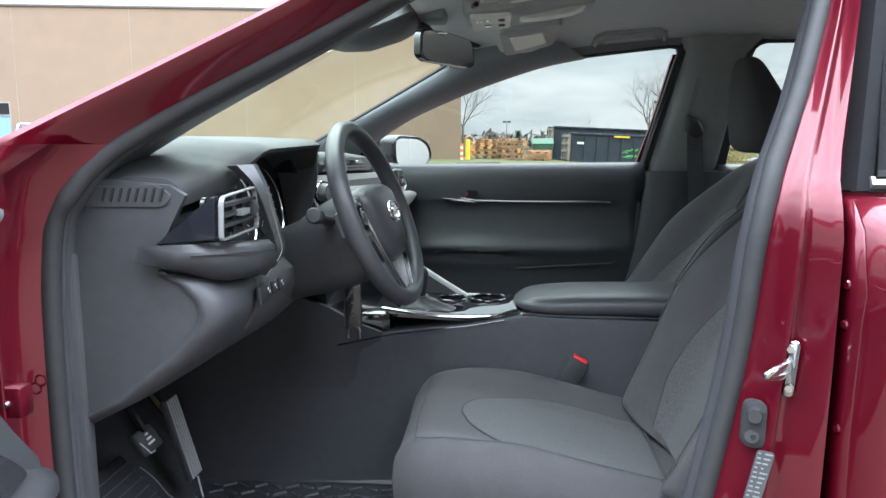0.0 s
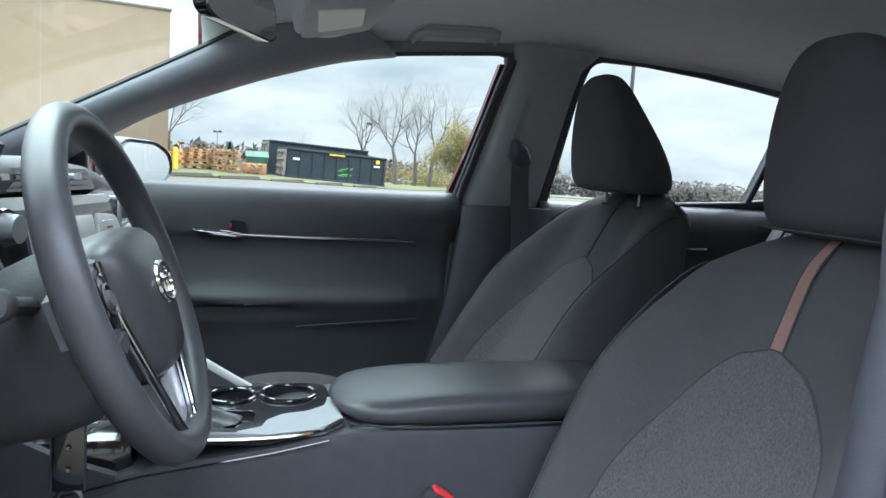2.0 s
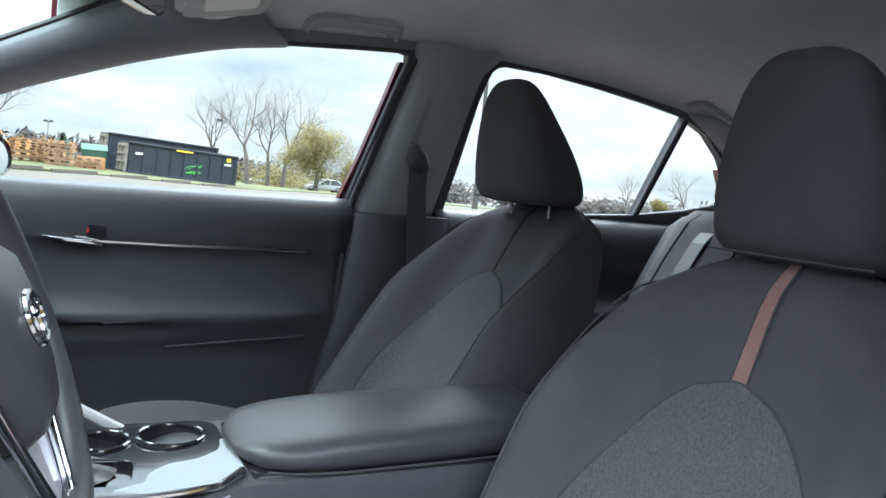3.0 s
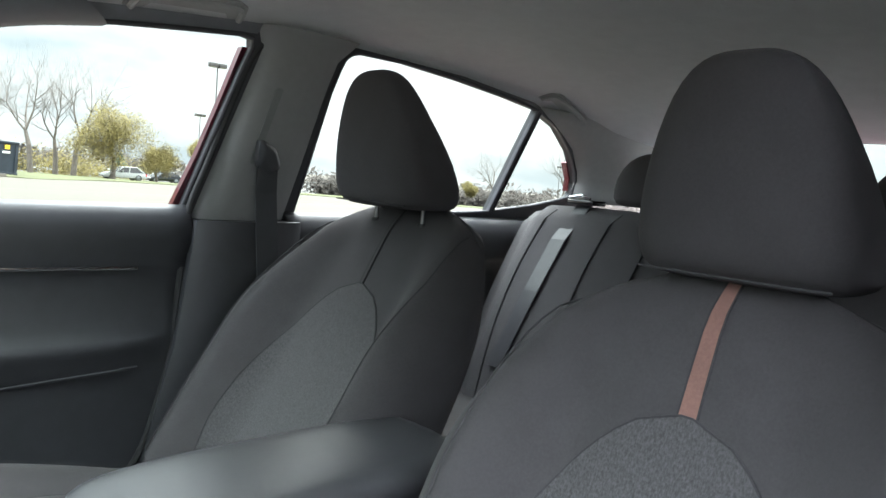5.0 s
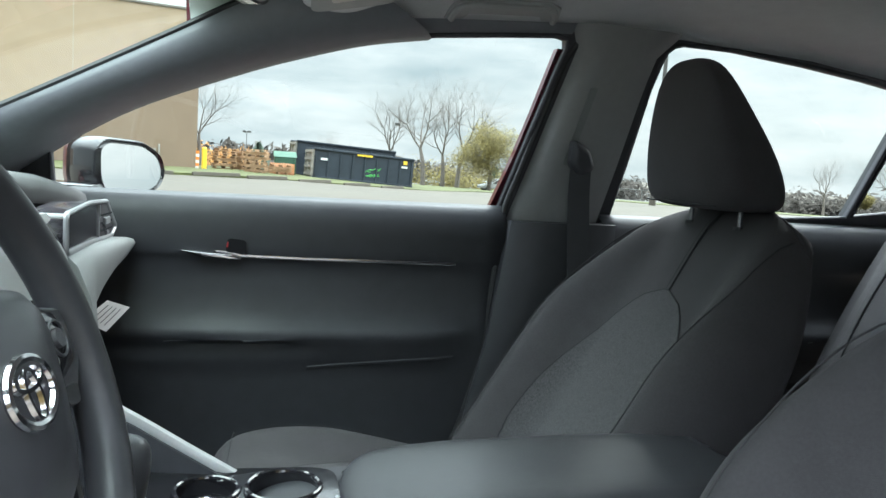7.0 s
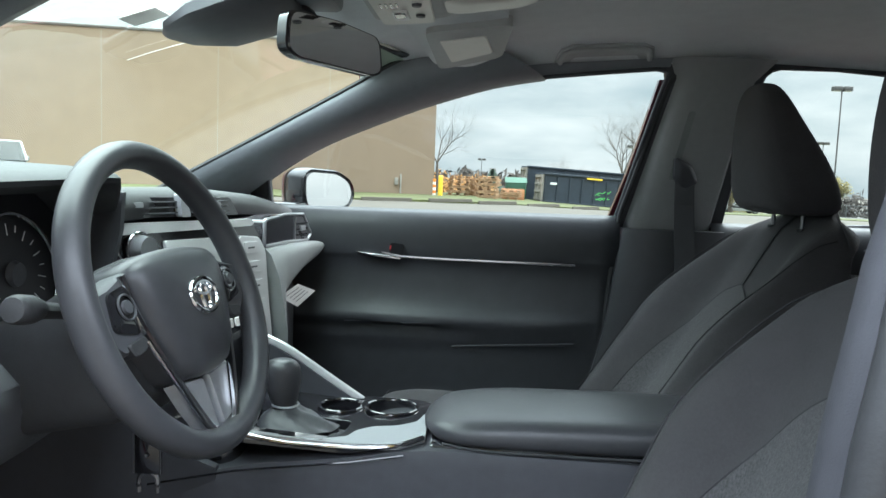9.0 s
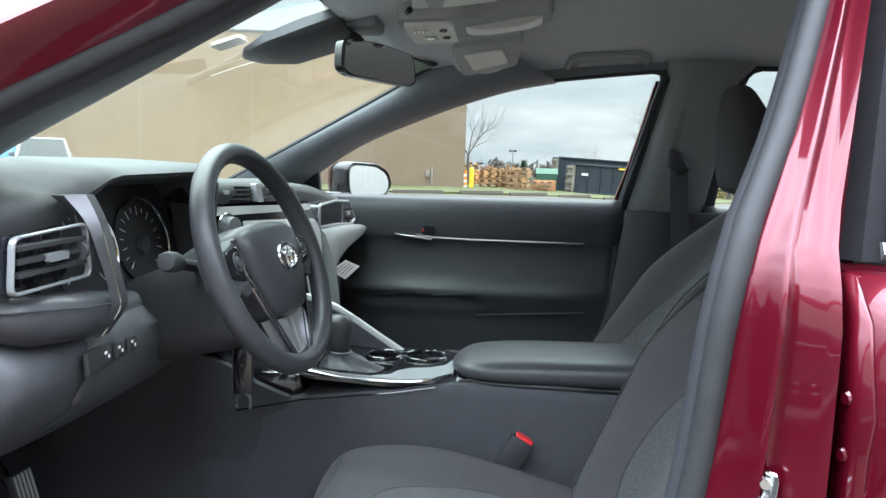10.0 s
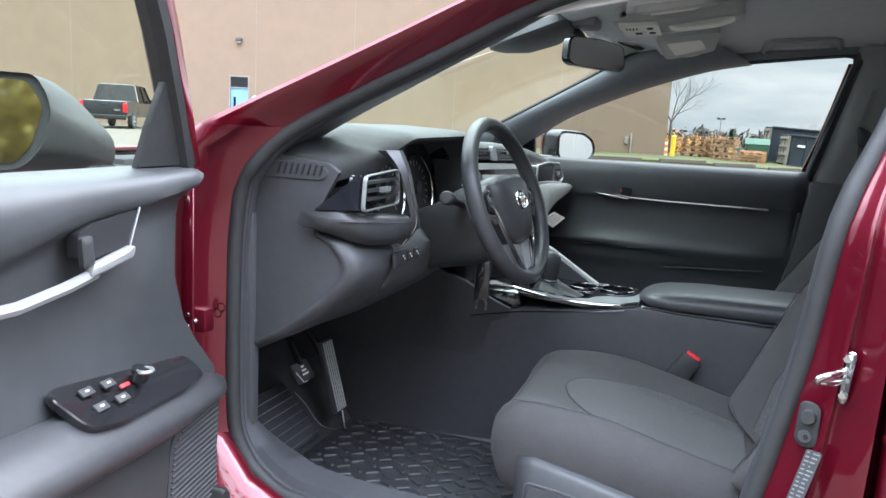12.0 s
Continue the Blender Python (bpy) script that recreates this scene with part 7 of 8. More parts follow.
def ground():
    xs = sorted(set([-900, -500, -250, -120, 900, 500] + list(range(-70, 330, 8))))
    ys = sorted(set([-500, -200, -80, -30, -10, 0, 12, 1400, 900, 640] + list(range(16, 60, 4)) + list(range(60, 500, 20))))
    bm = loft([[V(x, y, ground_z(x, y)) for x in xs] for y in ys], closed=False)
    g = part("ground", bm, CONCRETE, solid=0.0)
    tagged(g, "pale worn concrete parking lot sloping away", "ground", kind="structure")
    far = loft([[V(x, y, ground_z(x, y) + 0.03) for x in range(-30, 340, 10)] for y in range(118, 420, 20)], closed=False)
    tagged(part("road", far, ASPHALT), "grey asphalt lot beyond the fence", "asphalt", kind="structure")
    front = smooth_line([(-24, 36.4, 0), (-16, 32, 0), (-8, 29.5, 0), (-1.3, 32.3, 0), (4.2, 37.0, 0), (9.5, 42.9, 0), (13.1, 46.2, 0), (24, 60, 0), (34, 66, 0), (52, 60, 0), (80, 66, 0), (140, 78, 0)], 6)
    rear_ = smooth_line([(-24, 37.2, 0), (-16, 39.0, 0), (-8, 40.6, 0), (-2.0, 50, 0), (2, 62, 0), (8, 84, 0), (14, 100, 0), (26, 112, 0), (40, 112, 0), (66, 104, 0), (96, 98, 0), (150, 96, 0)], 6)
    rows = []
    for k in range(9):
        t = k / 8
        rows.append([V(*(a + (b - a) * t).xy, ground_z(*(a + (b - a) * t).xy) + 0.05) for a, b in zip(front, rear_)])
    rows.insert(0, [p - V(0, 0, 0.15) for p in rows[0]])
    tagged(part("lawn", loft(rows, closed=False), GRASS), "patchy spring grass verge", "grass", kind="structure")
    blk = thing("parking_block", "worn concrete parking block at the grass edge", "parking block", "parking blocks", at=(0, 0, 0))
    part("block", loft([[V(x, -0.09, 0), V(x, -0.05, 0.15), V(x, 0.05, 0.15), V(x, 0.09, 0)] for x in (-1.1, -1.06, 1.06, 1.1)]), CONCRETE, blk, bevel=0.015)
    spots = [(-3.6, 29.9, 24), (-1.0, 31.6, 34), (1.1, 33.5, 38), (3.4, 35.7, 42), (5.8, 38.2, 45), (8.2, 40.9, 46)]
    for i, (x, y, r) in enumerate(spots):
        m = pose(x, y, ground_z(x, y), 0, 0, r)
        if i:
            copy_thing(blk, m)
    blk.matrix_world = pose(spots[0][0], spots[0][1], 0, 0, 0, spots[0][2])


ground()


def building():
    w = thing("building", "tan windowless commercial building with a blue door", "building", at=(-2.4, 41.7, 0))
    m = pose(-2.4, 41.7, 0, 0, 0, 11)
    part("wall", plate([(-70, -0.4), (0, -0.4), (0, 8.2), (-70, 8.2)], [[(-25.65, 0.02), (-24.4, 0.02), (-24.4, 3.26), (-25.65, 3.26)]], lambda u, v, d: m @ V(u, d, v), 0.35), WALL, w, smooth=False)
    part("side_wall", box(-0.35, 0.0, 0.353, 45, -1.2, 8.2, m=m), WALL, w, smooth=False)
    part("roof", box(-70, 0, 0.353, 45, 7.7, 7.95, m=m), COPING, w, smooth=False)
    part("coping", box(-70.1, 0.06, -0.06, 0.42, 8.203, 8.34, 0.02, m=m), COPING, w, "brown metal coping along the roof edge")
    part("side_coping", box(-0.42, 0.06, 0.424, 45, 8.203, 8.34, 0.02, m=m), COPING, w)
    for x in range(-66, 0, 6):
        part("wall_joint", box(x, x + 0.02, -0.004, 0.01, 0, 8.2, m=m), TANSTEEL, w)
    door = part("door", box(-25.58, -24.47, 0.06, 0.12, 0.02, 2.52, 0.01, m=m), BLUEDOOR, w, "light blue steel door")
    part("vision_slot", box(-25.4, -25.25, 0.05, 0.065, 1.15, 2.0, m=m), DARKGLASS, door)
    part("pull_bar", tube([m @ V(-24.65, 0.0, 0.95), m @ V(-24.65, 0.0, 1.35)], 0.02, 8), CHROME, door)
    part("transom", box(-25.58, -24.47, 0.07, 0.10, 2.58, 3.18, m=m), DARKGLASS, w, "dark glass transom over the door")
    for x0, x1, z0, z1 in ((-25.65, -25.585, 0.02, 3.26), (-24.465, -24.4, 0.02, 3.26), (-25.583, -24.467, 3.19, 3.26), (-25.583, -24.467, 2.525, 2.575)):
        part("door_frame", box(x0, x1, -0.01, 0.13, z0, z1, m=m), TANSTEEL, w)
    lamp = part("wall_lamp", box(-25.2, -24.85, -0.22, 0.0, 5.2, 5.45, 0.04, m=m), LAMPGREY, w, "bronze wall lamp above the door")
    part("lamp_lens", box(-25.16, -24.89, -0.20, -0.03, 5.17, 5.2, m=m), LENS, lamp)
    part("downpipe", tube([m @ V(-1.9, -0.05, 0), m @ V(-1.9, -0.05, 1.05), m @ V(-1.9, 0.02, 1.15)], 0.05, 8), TANSTEEL, w, "short grey pipe at the wall foot")
    part("meter_box", box(-2.25, -2.05, -0.12, 0.0, 0.55, 0.95, 0.01, m=m), TANSTEEL, w)


building()


def dumpster(name, label, m, length, height, front):
    th = thing(name, label, "dumpster", "dumpsters", at=m.translation)
    W, H, L = 2.4, height, length
    def p(nm, bm, mat, parent=None, lab=""):
        bmesh.ops.transform(bm, matrix=m, verts=bm.verts)
        return part(nm, bm, mat, parent or th, lab, smooth=False)
    for nm, a in (("front_panel", (0.06, L, 0.0, 0.06)), ("rear_panel", (0.06, L, W - 0.06, W)), ("end_panel", (L - 0.06, L - 0.002, 0.062, W - 0.062))):
        p(nm, box(a[0], a[1], a[2], a[3], 0.16, H), STEEL)
    p("bin_floor", box(0.062, L - 0.062, 0.062, W - 0.062, 0.16, 0.24), STEEL)
    gate = p("tail_gate", box(0.0, 0.05, 0.01, W - 0.01, 0.2, H - 0.02), TANSTEEL, None, "weathered grey-tan tail gate")
    for k in range(4):
        p("gate_rib", box(-0.09, 0.0, 0.02, W - 0.02, 0.3 + k * (H - 0.5) / 3, 0.42 + k * (H - 0.5) / 3), TANSTEEL, gate)
    for y in (0.05, W / 2, W - 0.15):
        p("gate_post", box(-0.07, -0.002, y, y + 0.1, 0.2, H - 0.02), TANSTEEL, gate)
    n = 9
    for k in range(n):
        x = 0.12 + k * (L - 0.3) / (n - 1)
        p("rib", box(x, x + 0.09, -0.10, 0.0, 0.2, H - 0.1), STEEL)
    for y in (-0.11, W - 0.03):
        p("top_rail", box(0.0, L, y, y + 0.14, H - 0.02, H + 0.10, 0.02), STEEL)
    p("sill_rail", box(0.0, L, -0.12, 0.0, 0.16, 0.28, 0.015), STEEL)
    for y in (0.5, W - 0.62):
        p("skid_rail", box(0.05, L + 0.1, y, y + 0.12, 0.0, 0.16), STEEL)
    for x in (0.4, L - 0.5):
        p("roller", disc((x, -0.02, 0.1), (0, 1, 0), 0.1, 0.1, 0.25, 14), TANSTEEL)
    if front:
        for x, z, w, h, mat in ((0.45, H - 0.62, 0.42, 0.14, WHITE), (2.75, H - 0.12, 1.0, 0.11, YELLOW), (L - 0.75, H - 0.35, 0.26, 0.24, YELLOW), (L - 0.86, H - 0.58, 0.40, 0.12, WHITE)):
            p("sticker", box(x, x + w, -0.106, -0.101, z, z + h), mat)
        rnd = random.Random(4)
        for k in range(9):
            x = L * 0.50 + rnd.uniform(0, 0.75)
            z = rnd.uniform(0.55, 1.15)
            p("paint_mark", tube([(x, -0.006, z), (x + 0.12, -0.006, z + rnd.uniform(-0.1, 0.16)), (x + 0.3, -0.006, z + rnd.uniform(-0.1, 0.1)), (x + 0.38, -0.006, z + 0.1)], 0.03, 5, flat=1.0), GREENMARK)
    return th


dumpster("dumpster", "dark blue roll-off dumpster with green paint mark and stickers", pose(4.15, 46.5, ground_z(7, 46.5), 0, 2.6, 6.5), 6.6, 1.92, True)
dumpster("dumpster", "dark blue roll-off dumpster behind another one", pose(3.3, 50.2, ground_z(6, 50), 0, 2.6, 6.0), 6.9, 2.35, False)


def pallets():
    rnd = random.Random(8)
    first = thing("pallet", "weathered wooden shipping pallet in a stack", "pallet", "pallet stack")
    for k in range(6):
        part("deck_board", box(-0.6, 0.6, -0.5 + k * 0.182, -0.5 + k * 0.182 + 0.1, 0.118, 0.14), PALLET, first, smooth=False)
    for k in range(3):
        part("stringer", box(-0.6, 0.6, 0, 0.045, 0.022, 0.118, m=pose(-0.48 + k * 0.48 + 0.0225, 0, 0, 0, 0, 90)), PALLET, first, smooth=False)
        part("bottom_board", box(-0.6, 0.6, -0.5 + k * 0.44, -0.5 + k * 0.44 + 0.11, 0.0, 0.02), PALLET, first, smooth=False)
    used = False
    for x, y, n, yaw in ((-1.0, 43.3, 8, 14), (0.72, 42.6, 9, -8), (0.2, 45.3, 8, 20), (2.05, 44.2, 4, 4)):
        z = ground_z(x, y) + 0.05
        for k in range(n):
            m = pose(x + rnd.uniform(-0.07, 0.07) + 0.012 * k, y + rnd.uniform(-0.05, 0.05), z, 0, 0, yaw + rnd.uniform(-5, 5) + (90 if rnd.random() < 0.3 else 0))
            if used:
                copy_thing(first, m)
            else:
                first.matrix_world, used = m, True
            z += 0.141
    pile = thing("timber_pile", "orange-brown stacked timber beside pallets", "timber pile", at=(2.1, 45.5, 0))
    for k in range(6):
        for j in range(4):
            part("timber", box(1.5 + 0.03 * j, 3.0 - 0.05 * k, 45.2 + 0.22 * k, 45.2 + 0.22 * k + 0.2, -0.24 + 0.19 * j, -0.06 + 0.19 * j), RAWWOOD, pile, smooth=False)
    bn = thing("waste_container", "green steel waste container with sloping lid", "container", at=(3.0, 47.8, 0))
    gz = ground_z(3, 48)
    part("body", box(1.9, 3.2, 47.2, 48.6, gz, gz + 1.1, 0.03), GREENBIN, bn, bevel=0.01)
    part("lid", loft([[V(x, 47.15, gz + 1.103), V(x, 48.65, gz + 1.103), V(x, 48.65, gz + 1.42), V(x, 48.0, gz + 1.45)] for x in (1.85, 3.25)]), GREENBIN, bn, smooth=False)
    for k in range(4):
        part("rib", box(2.0 + 0.35 * k, 2.06 + 0.35 * k, 47.12, 47.2, gz + 0.1, gz + 1.0), GREENBIN, bn, smooth=False)
    b = thing("bollard", "yellow steel safety bollard by the building corner", "bollard", "bollards", at=(-1.95, 40.6, 0))
    part("post", disc((-1.95, 40.6, 0), (0, 0, 1), 0.13, 0.13, 1.1, 16), YELLOW, b)
    part("cap", disc((-1.95, 40.6, 1.1), (0, 0, 1), 0.13, 0.06, 0.06, 16), YELLOW, b)
    c = thing("barrier_post", "orange and white banded safety post", "bollard", "bollards", at=(-2.3, 40.9, 0))
    for k in range(6):
        part("band", disc((-2.3, 40.75, 0.16 * k), (0, 0, 1), 0.09, 0.09, 0.16, 12), ORANGE if k % 2 else WHITE, c)


pallets()


def lamp_post(x, y, h, heads, r=0.06, yaw=0.0):
    z = ground_z(x, y)
    th = thing("street_lamp", "bronze parking lot lamp on a tall square pole" if heads else "tall thin grey metal pole", "street lamp", "parking lot lamps", at=(x, y, z))
    part("base", disc((x, y, z), (0, 0, 1), 0.26, 0.24, 0.5, 14), CONCRETE, th)
    part("pole", tube([(x, y, z + 0.5), (x, y, z + h)], r, 8, taper=(1.0, 0.7)), LAMPGREY, th)
    d = V(math.cos(radians(yaw)), math.sin(radians(yaw)), 0)
    for s in heads:
        part("arm", tube([V(x, y, z + h - 0.06), V(x, y, z + h - 0.03) + d * (s * 0.42)], 0.035, 6), LAMPGREY, th)
        hd = part("lamp_head", box(0.06, 0.62, -0.22, 0.22, -0.05, 0.24, 0.03, m=pose(x, y, z + h, 0, 0, yaw + (180 if s < 0 else 0))), LAMPGREY, th)
        part("lamp_lens", box(0.10, 0.58, -0.18, 0.18, -0.07, -0.05, m=pose(x, y, z + h, 0, 0, yaw + (180 if s < 0 else 0))), LENS, hd)


for spec_ in ((16.6, 85, 6.7, (1,)), (23.7, 50, 8.6, (1, -1)), (38.2, 85, 8.2, (1, -1)), (0.3, 120, 5.6, (1, -1)), (30.3, 50.5, 12.5, (), 0.2), (104, 84, 8.0, (1, -1))):
    lamp_post(*spec_)


# ---- parked vehicles ----
def vehicle(name, label, m, paint, dims, cabin, hood, truck=False):
    """A parked vehicle: local x forward from the rear bumper, y to its left."""
    L, W, H = dims
    th = thing(name, label, "truck" if truck else "car", "" if truck else "parked cars", at=m.translation)
    def p(nm, bm, mat, parent=None, lab="", **k):
        bmesh.ops.transform(bm, matrix=m, verts=bm.verts)
        return part(nm, bm, mat, parent or th, lab, **k)
    belt = H * 0.60
    zb = 0.30 if not truck else 0.55
    def ring(x, z1, w):
        return [V(x, s * w * k, z) for s, k, z in ((-1, 0.92, zb), (-1, 1.0, zb + 0.18), (-1, 1.0, (zb + z1) / 2), (-1, 0.96, z1 - 0.03), (-1, 0.86, z1), (1, 0.86, z1), (1, 0.96, z1 - 0.03), (1, 1.0, (zb + z1) / 2), (1, 1.0, zb + 0.18), (1, 0.92, zb))]
    w = W / 2
    if truck:
        bed = cabin[0]
        body = p("bed", loft([ring(0.06, belt, w), ring(0.1, belt + 0.02, w), ring(bed - 0.04, belt + 0.02, w)]), paint)
        p("bed_hollow", box(0.14, bed - 0.1, -w + 0.14, w - 0.14, belt + 0.022, belt + 0.03), RUBBER, body)
        p("cab_body", loft([ring(bed, belt, w), ring(hood, belt, w), ring(hood + 0.15, belt - 0.06, w), ring(L - 0.15, belt - 0.14, w * 0.98), ring(L, belt - 0.3, w * 0.9)]), paint)
        p("tail_gate", box(0.02, 0.058, -w * 0.80, w * 0.80, zb + 0.12, belt, 0.012), paint, None, "black tail gate with a handle")
        p("gate_handle", box(0.0, 0.022, -0.14, 0.14, belt - 0.22, belt - 0.14, 0.005), PIANO)
        p("badge", box(0.01, 0.022, -w * 0.7, -w * 0.45, zb + 0.3, zb + 0.36), CHROME)
        p("bumper", box(-0.14, 0.06, -w * 0.97, w * 0.97, zb - 0.12, zb + 0.10, 0.03), PIANO)
    else:
        p("body", loft([ring(0, belt - 0.25, w * 0.85), ring(0.08, belt - 0.06, w * 0.95), ring(0.5, belt, w), ring(hood, belt, w), ring(hood + 0.5, belt - 0.05, w), ring(L - 0.2, belt - 0.2, w * 0.92), ring(L, belt - 0.4, w * 0.78)]), paint)
        p("bumper", box(-0.04, 0.10, -w * 0.85, w * 0.85, zb, zb + 0.2, 0.04), paint)
    x0, x1, x2, x3 = cabin
    for nm, a, b, mat, sc in (("glasshouse", belt - 0.02, H - 0.05, DARKGLASS, 1.0), ("roof", H - 0.06, H, paint, 0.985)):
        rows = []
        for t in ((0.0, 1.0) if nm == "glasshouse" else (0.0, 0.7, 1.0)):
            z = a + (b - a) * t
            f = (z - belt) / (H - belt)
            k = w * (0.95 - 0.20 * f) * (1.004 if nm == "roof" else 1.0) * (0.93 if nm == "roof" and t == 1.0 else 1.0)
            q0, q1 = x0 + (x1 - x0) * f, x3 + (x2 - x3) * f
            rows.append([V(q0, -k, z), V(q1, -k, z), V(q1, k, z), V(q0, k, z)])
        p(nm, loft(rows), mat, bevel=0.03 if nm == "roof" else 0.02)
    for s in (-1, 1):
        for xa, xb in ((x0, x1), ((x0 + x3) / 2 + 0.1, (x1 + x2) / 2 + 0.1), (x3, x2)):
            p("pillar", tube([(xa, s * w * 0.955, belt - 0.01), (xb, s * w * 0.765, H - 0.05)], 0.055, 6), paint)
        p("tail_lamp", box(-0.01, 0.12, s * w * 0.90 - 0.1, s * w * 0.90 + 0.1, belt - (0.52 if truck else 0.34), belt - (0.06 if truck else 0.12), 0.03), TAILRED)
        p("head_lamp", box(L - 0.35, L - 0.06, s * w * 0.78 - 0.12, s * w * 0.78 + 0.12, belt - 0.40, belt - 0.24, 0.04), LENS)
        p("door_mirror", box(x2 + 0.15, x2 + 0.32, s * (w + 0.10) - 0.1, s * (w + 0.10) + 0.1, belt, belt + 0.18, 0.04), paint)
        r = 0.40 if truck else 0.33
        for x in (L * 0.20, L * 0.81):
            wh = p("wheel", disc((x, s * (w - 0.20), r), (0, s, 0), r, r, 0.21, 24), RUBBER)
            p("rim", disc((x, s * (w + 0.005), r), (0, s, 0), r * 0.66, r * 0.6, 0.012, 18), SATIN, wh)
            for a in range(5):
                p("spoke_gap", box(-0.045, 0.045, r * 0.28, r * 0.52, -0.004, 0.004, m=Matrix.Translation((x, s * (w + 0.02), r)) @ Matrix.Rotation(radians(90), 4, "X") @ Matrix.Rotation(radians(72 * a), 4, "Z")), PIANO, wh)
    return th


vehicle("pickup_truck", "black pickup truck parked facing the building", pose(-27.25, 26.5, 0, 0, 0, 117), BLACKCAR, (5.8, 2.2, 2.15), (2.0, 2.2, 4.0, 4.5), 4.5, True)
vehicle("parked_car", "grey estate car parked beside the building", pose(-16.8, 24.7, 0, 0, 0, 125), GREYCAR, (4.6, 1.85, 1.80), (0.15, 0.65, 2.6, 3.4), 3.4)
for x, y, r, pt, lb in ((35.5, 131, 175, SILVERCAR, "silver hatchback parked behind the fence"), (46.0, 134, 172, SILVERCAR, "silver saloon car parked behind the fence"), (55.0, 136, 176, WHITECAR, "white saloon car parked behind the fence"), (30.8, 82, 182, WHITECAR, "white hatchback parked beyond the yellow tree"), (42.5, 100, 178, BLACKCAR, "dark saloon car parked beyond the grass"), (12.5, 128, 180, WHITECAR, "white saloon car parked beyond the dumpsters"), (22.5, 132, 178, GREYCAR, "grey saloon car parked behind the fence"), (4.5, 122, 181, SILVERCAR, "pale car parked beyond the pallets")):
    vehicle("parked_car", lb, pose(x, y, ground_z(x, y) + 0.035, 0, 0, r), pt, (4.5, 1.8, 1.48), (0.3, 1.0, 2.4, 3.3), 3.3)


def fence():
    th = thing("chain_link_fence", "grey chain-link fence beyond the grass", "fence")
    line = [V(x, y, ground_z(x, y)) for x, y in ((6, 112), (16, 114), (28, 118), (42, 117), (58, 110), (80, 103), (110, 100))]
    pts = smooth_line(line, 9)
    for q in pts[::2]:
        part("post", tube([q, q + V(0, 0, 1.95)], 0.045, 6), FENCE, th, smooth=False)
    part("top_rail", tube([q + V(0, 0, 1.9) for q in pts], 0.03, 5), FENCE, th)
    verts, faces = [], []
    for a, b in zip(pts, pts[1:]):
        n = max(2, int((b - a).length / 0.22))
        for k in range(n):
            for s in (0, 1):
                p0, p1 = a.lerp(b, k / n), a.lerp(b, (k + (3 if s else -3)) / n)
                i = len(verts)
                verts += [p0 + V(0, 0, 0.05), p0 + V(0.02, 0.01, 0.05), p1 + V(0.02, 0.01, 1.88), p1 + V(0, 0, 1.88)]
                faces.append((i, i + 1, i + 2, i + 3))
    me = bpy.data.meshes.new("wire_mesh")
    me.from_pydata(verts, [], faces)
    me.materials.append(FENCE)
    ob = new("wire_mesh", me)
    ob.parent = th


fence()


# ---- trees ----
def tree_data(rnd, height, spread, depth, trunk_r, lean=0.0, fork=0.28, up=0.25):
    """Branches as tapered bars, and the tips where twigs and leaves grow."""
    verts, faces, tips = [], [], []
    def bar(a, b, r0, r1, sides):
        t = (b - a).normalized()
        s = t.orthogonal().normalized()
        u = t.cross(s)
        i = len(verts)
        for c, r in ((a, r0), (b, r1)):
            verts.extend(c + s * (r * math.cos(2 * math.pi * k / sides)) + u * (r * math.sin(2 * math.pi * k / sides)) for k in range(sides))
        faces.extend((i + k, i + (k + 1) % sides, i + sides + (k + 1) % sides, i + sides + k) for k in range(sides))
    def grow(p, d, length, r, lev):
        n = 3
        for k in range(n):
            d2 = (d + V(rnd.uniform(-1, 1), rnd.uniform(-1, 1), rnd.uniform(-0.5, 1.0)) * 0.16 + V(0, 0, up * 0.12)).normalized()
            q = p + d2 * (length / n)
            r2 = r * (0.87 if k < n - 1 else 0.72)
            bar(p, q, r, r2, 7 if lev == 0 else 5 if lev < 3 else 3)
            if lev >= 1 and lev < depth and rnd.random() < 0.75:
                side = d2.cross(V(rnd.uniform(-1, 1), rnd.uniform(-1, 1), rnd.uniform(-1, 1))).normalized()
                grow(q, (d2 + side * spread * rnd.uniform(0.7, 1.2)).normalized(), length * rnd.uniform(0.5, 0.72), r2 * 0.55, lev + 1)
            p, d, r = q, d2, r2
            if lev >= depth - 1:
                tips.append(p)
        if lev < depth:
            for j in range(3 if lev < 2 else 2):
                a = 2 * math.pi * (j / (3 if lev < 2 else 2) + rnd.random() * 0.3)
                side = d.orthogonal().normalized()
                side = (side * math.cos(a) + d.cross(side) * math.sin(a))
                grow(p, (d + side * spread * rnd.uniform(0.55, 1.1) + V(0, 0, up * 0.4)).normalized(), length * rnd.uniform(0.66, 0.86), r * 0.68, lev + 1)
    grow(V(0, 0, -0.1), V(lean, 0, 1).normalized(), height * fork, trunk_r, 0)
    top = max(v.z for v in verts)
    k = height / top
    return [v * k for v in verts], faces, [t * k for t in tips]


def leaf_mesh(name, tips, rnd, per, size, scatter, mat):
    verts, faces = [], []
    for t in tips:
        for _ in range(per):
            c = t + V(rnd.gauss(0, scatter), rnd.gauss(0, scatter), rnd.gauss(0, scatter * 0.8))
            a = V(rnd.uniform(-1, 1), rnd.uniform(-1, 1), rnd.uniform(-1, 1)).normalized()
            b = a.orthogonal().normalized()
            s = size * rnd.uniform(0.6, 1.3)
            i = len(verts)
            verts += [c - a * s, c + b * s * 0.45, c + a * s, c - b * s * 0.45]
            faces.append((i, i + 1, i + 2, i + 3))
    me = bpy.data.meshes.new(name)
    me.from_pydata(verts, [], faces)
    me.materials.append(mat)
    return me


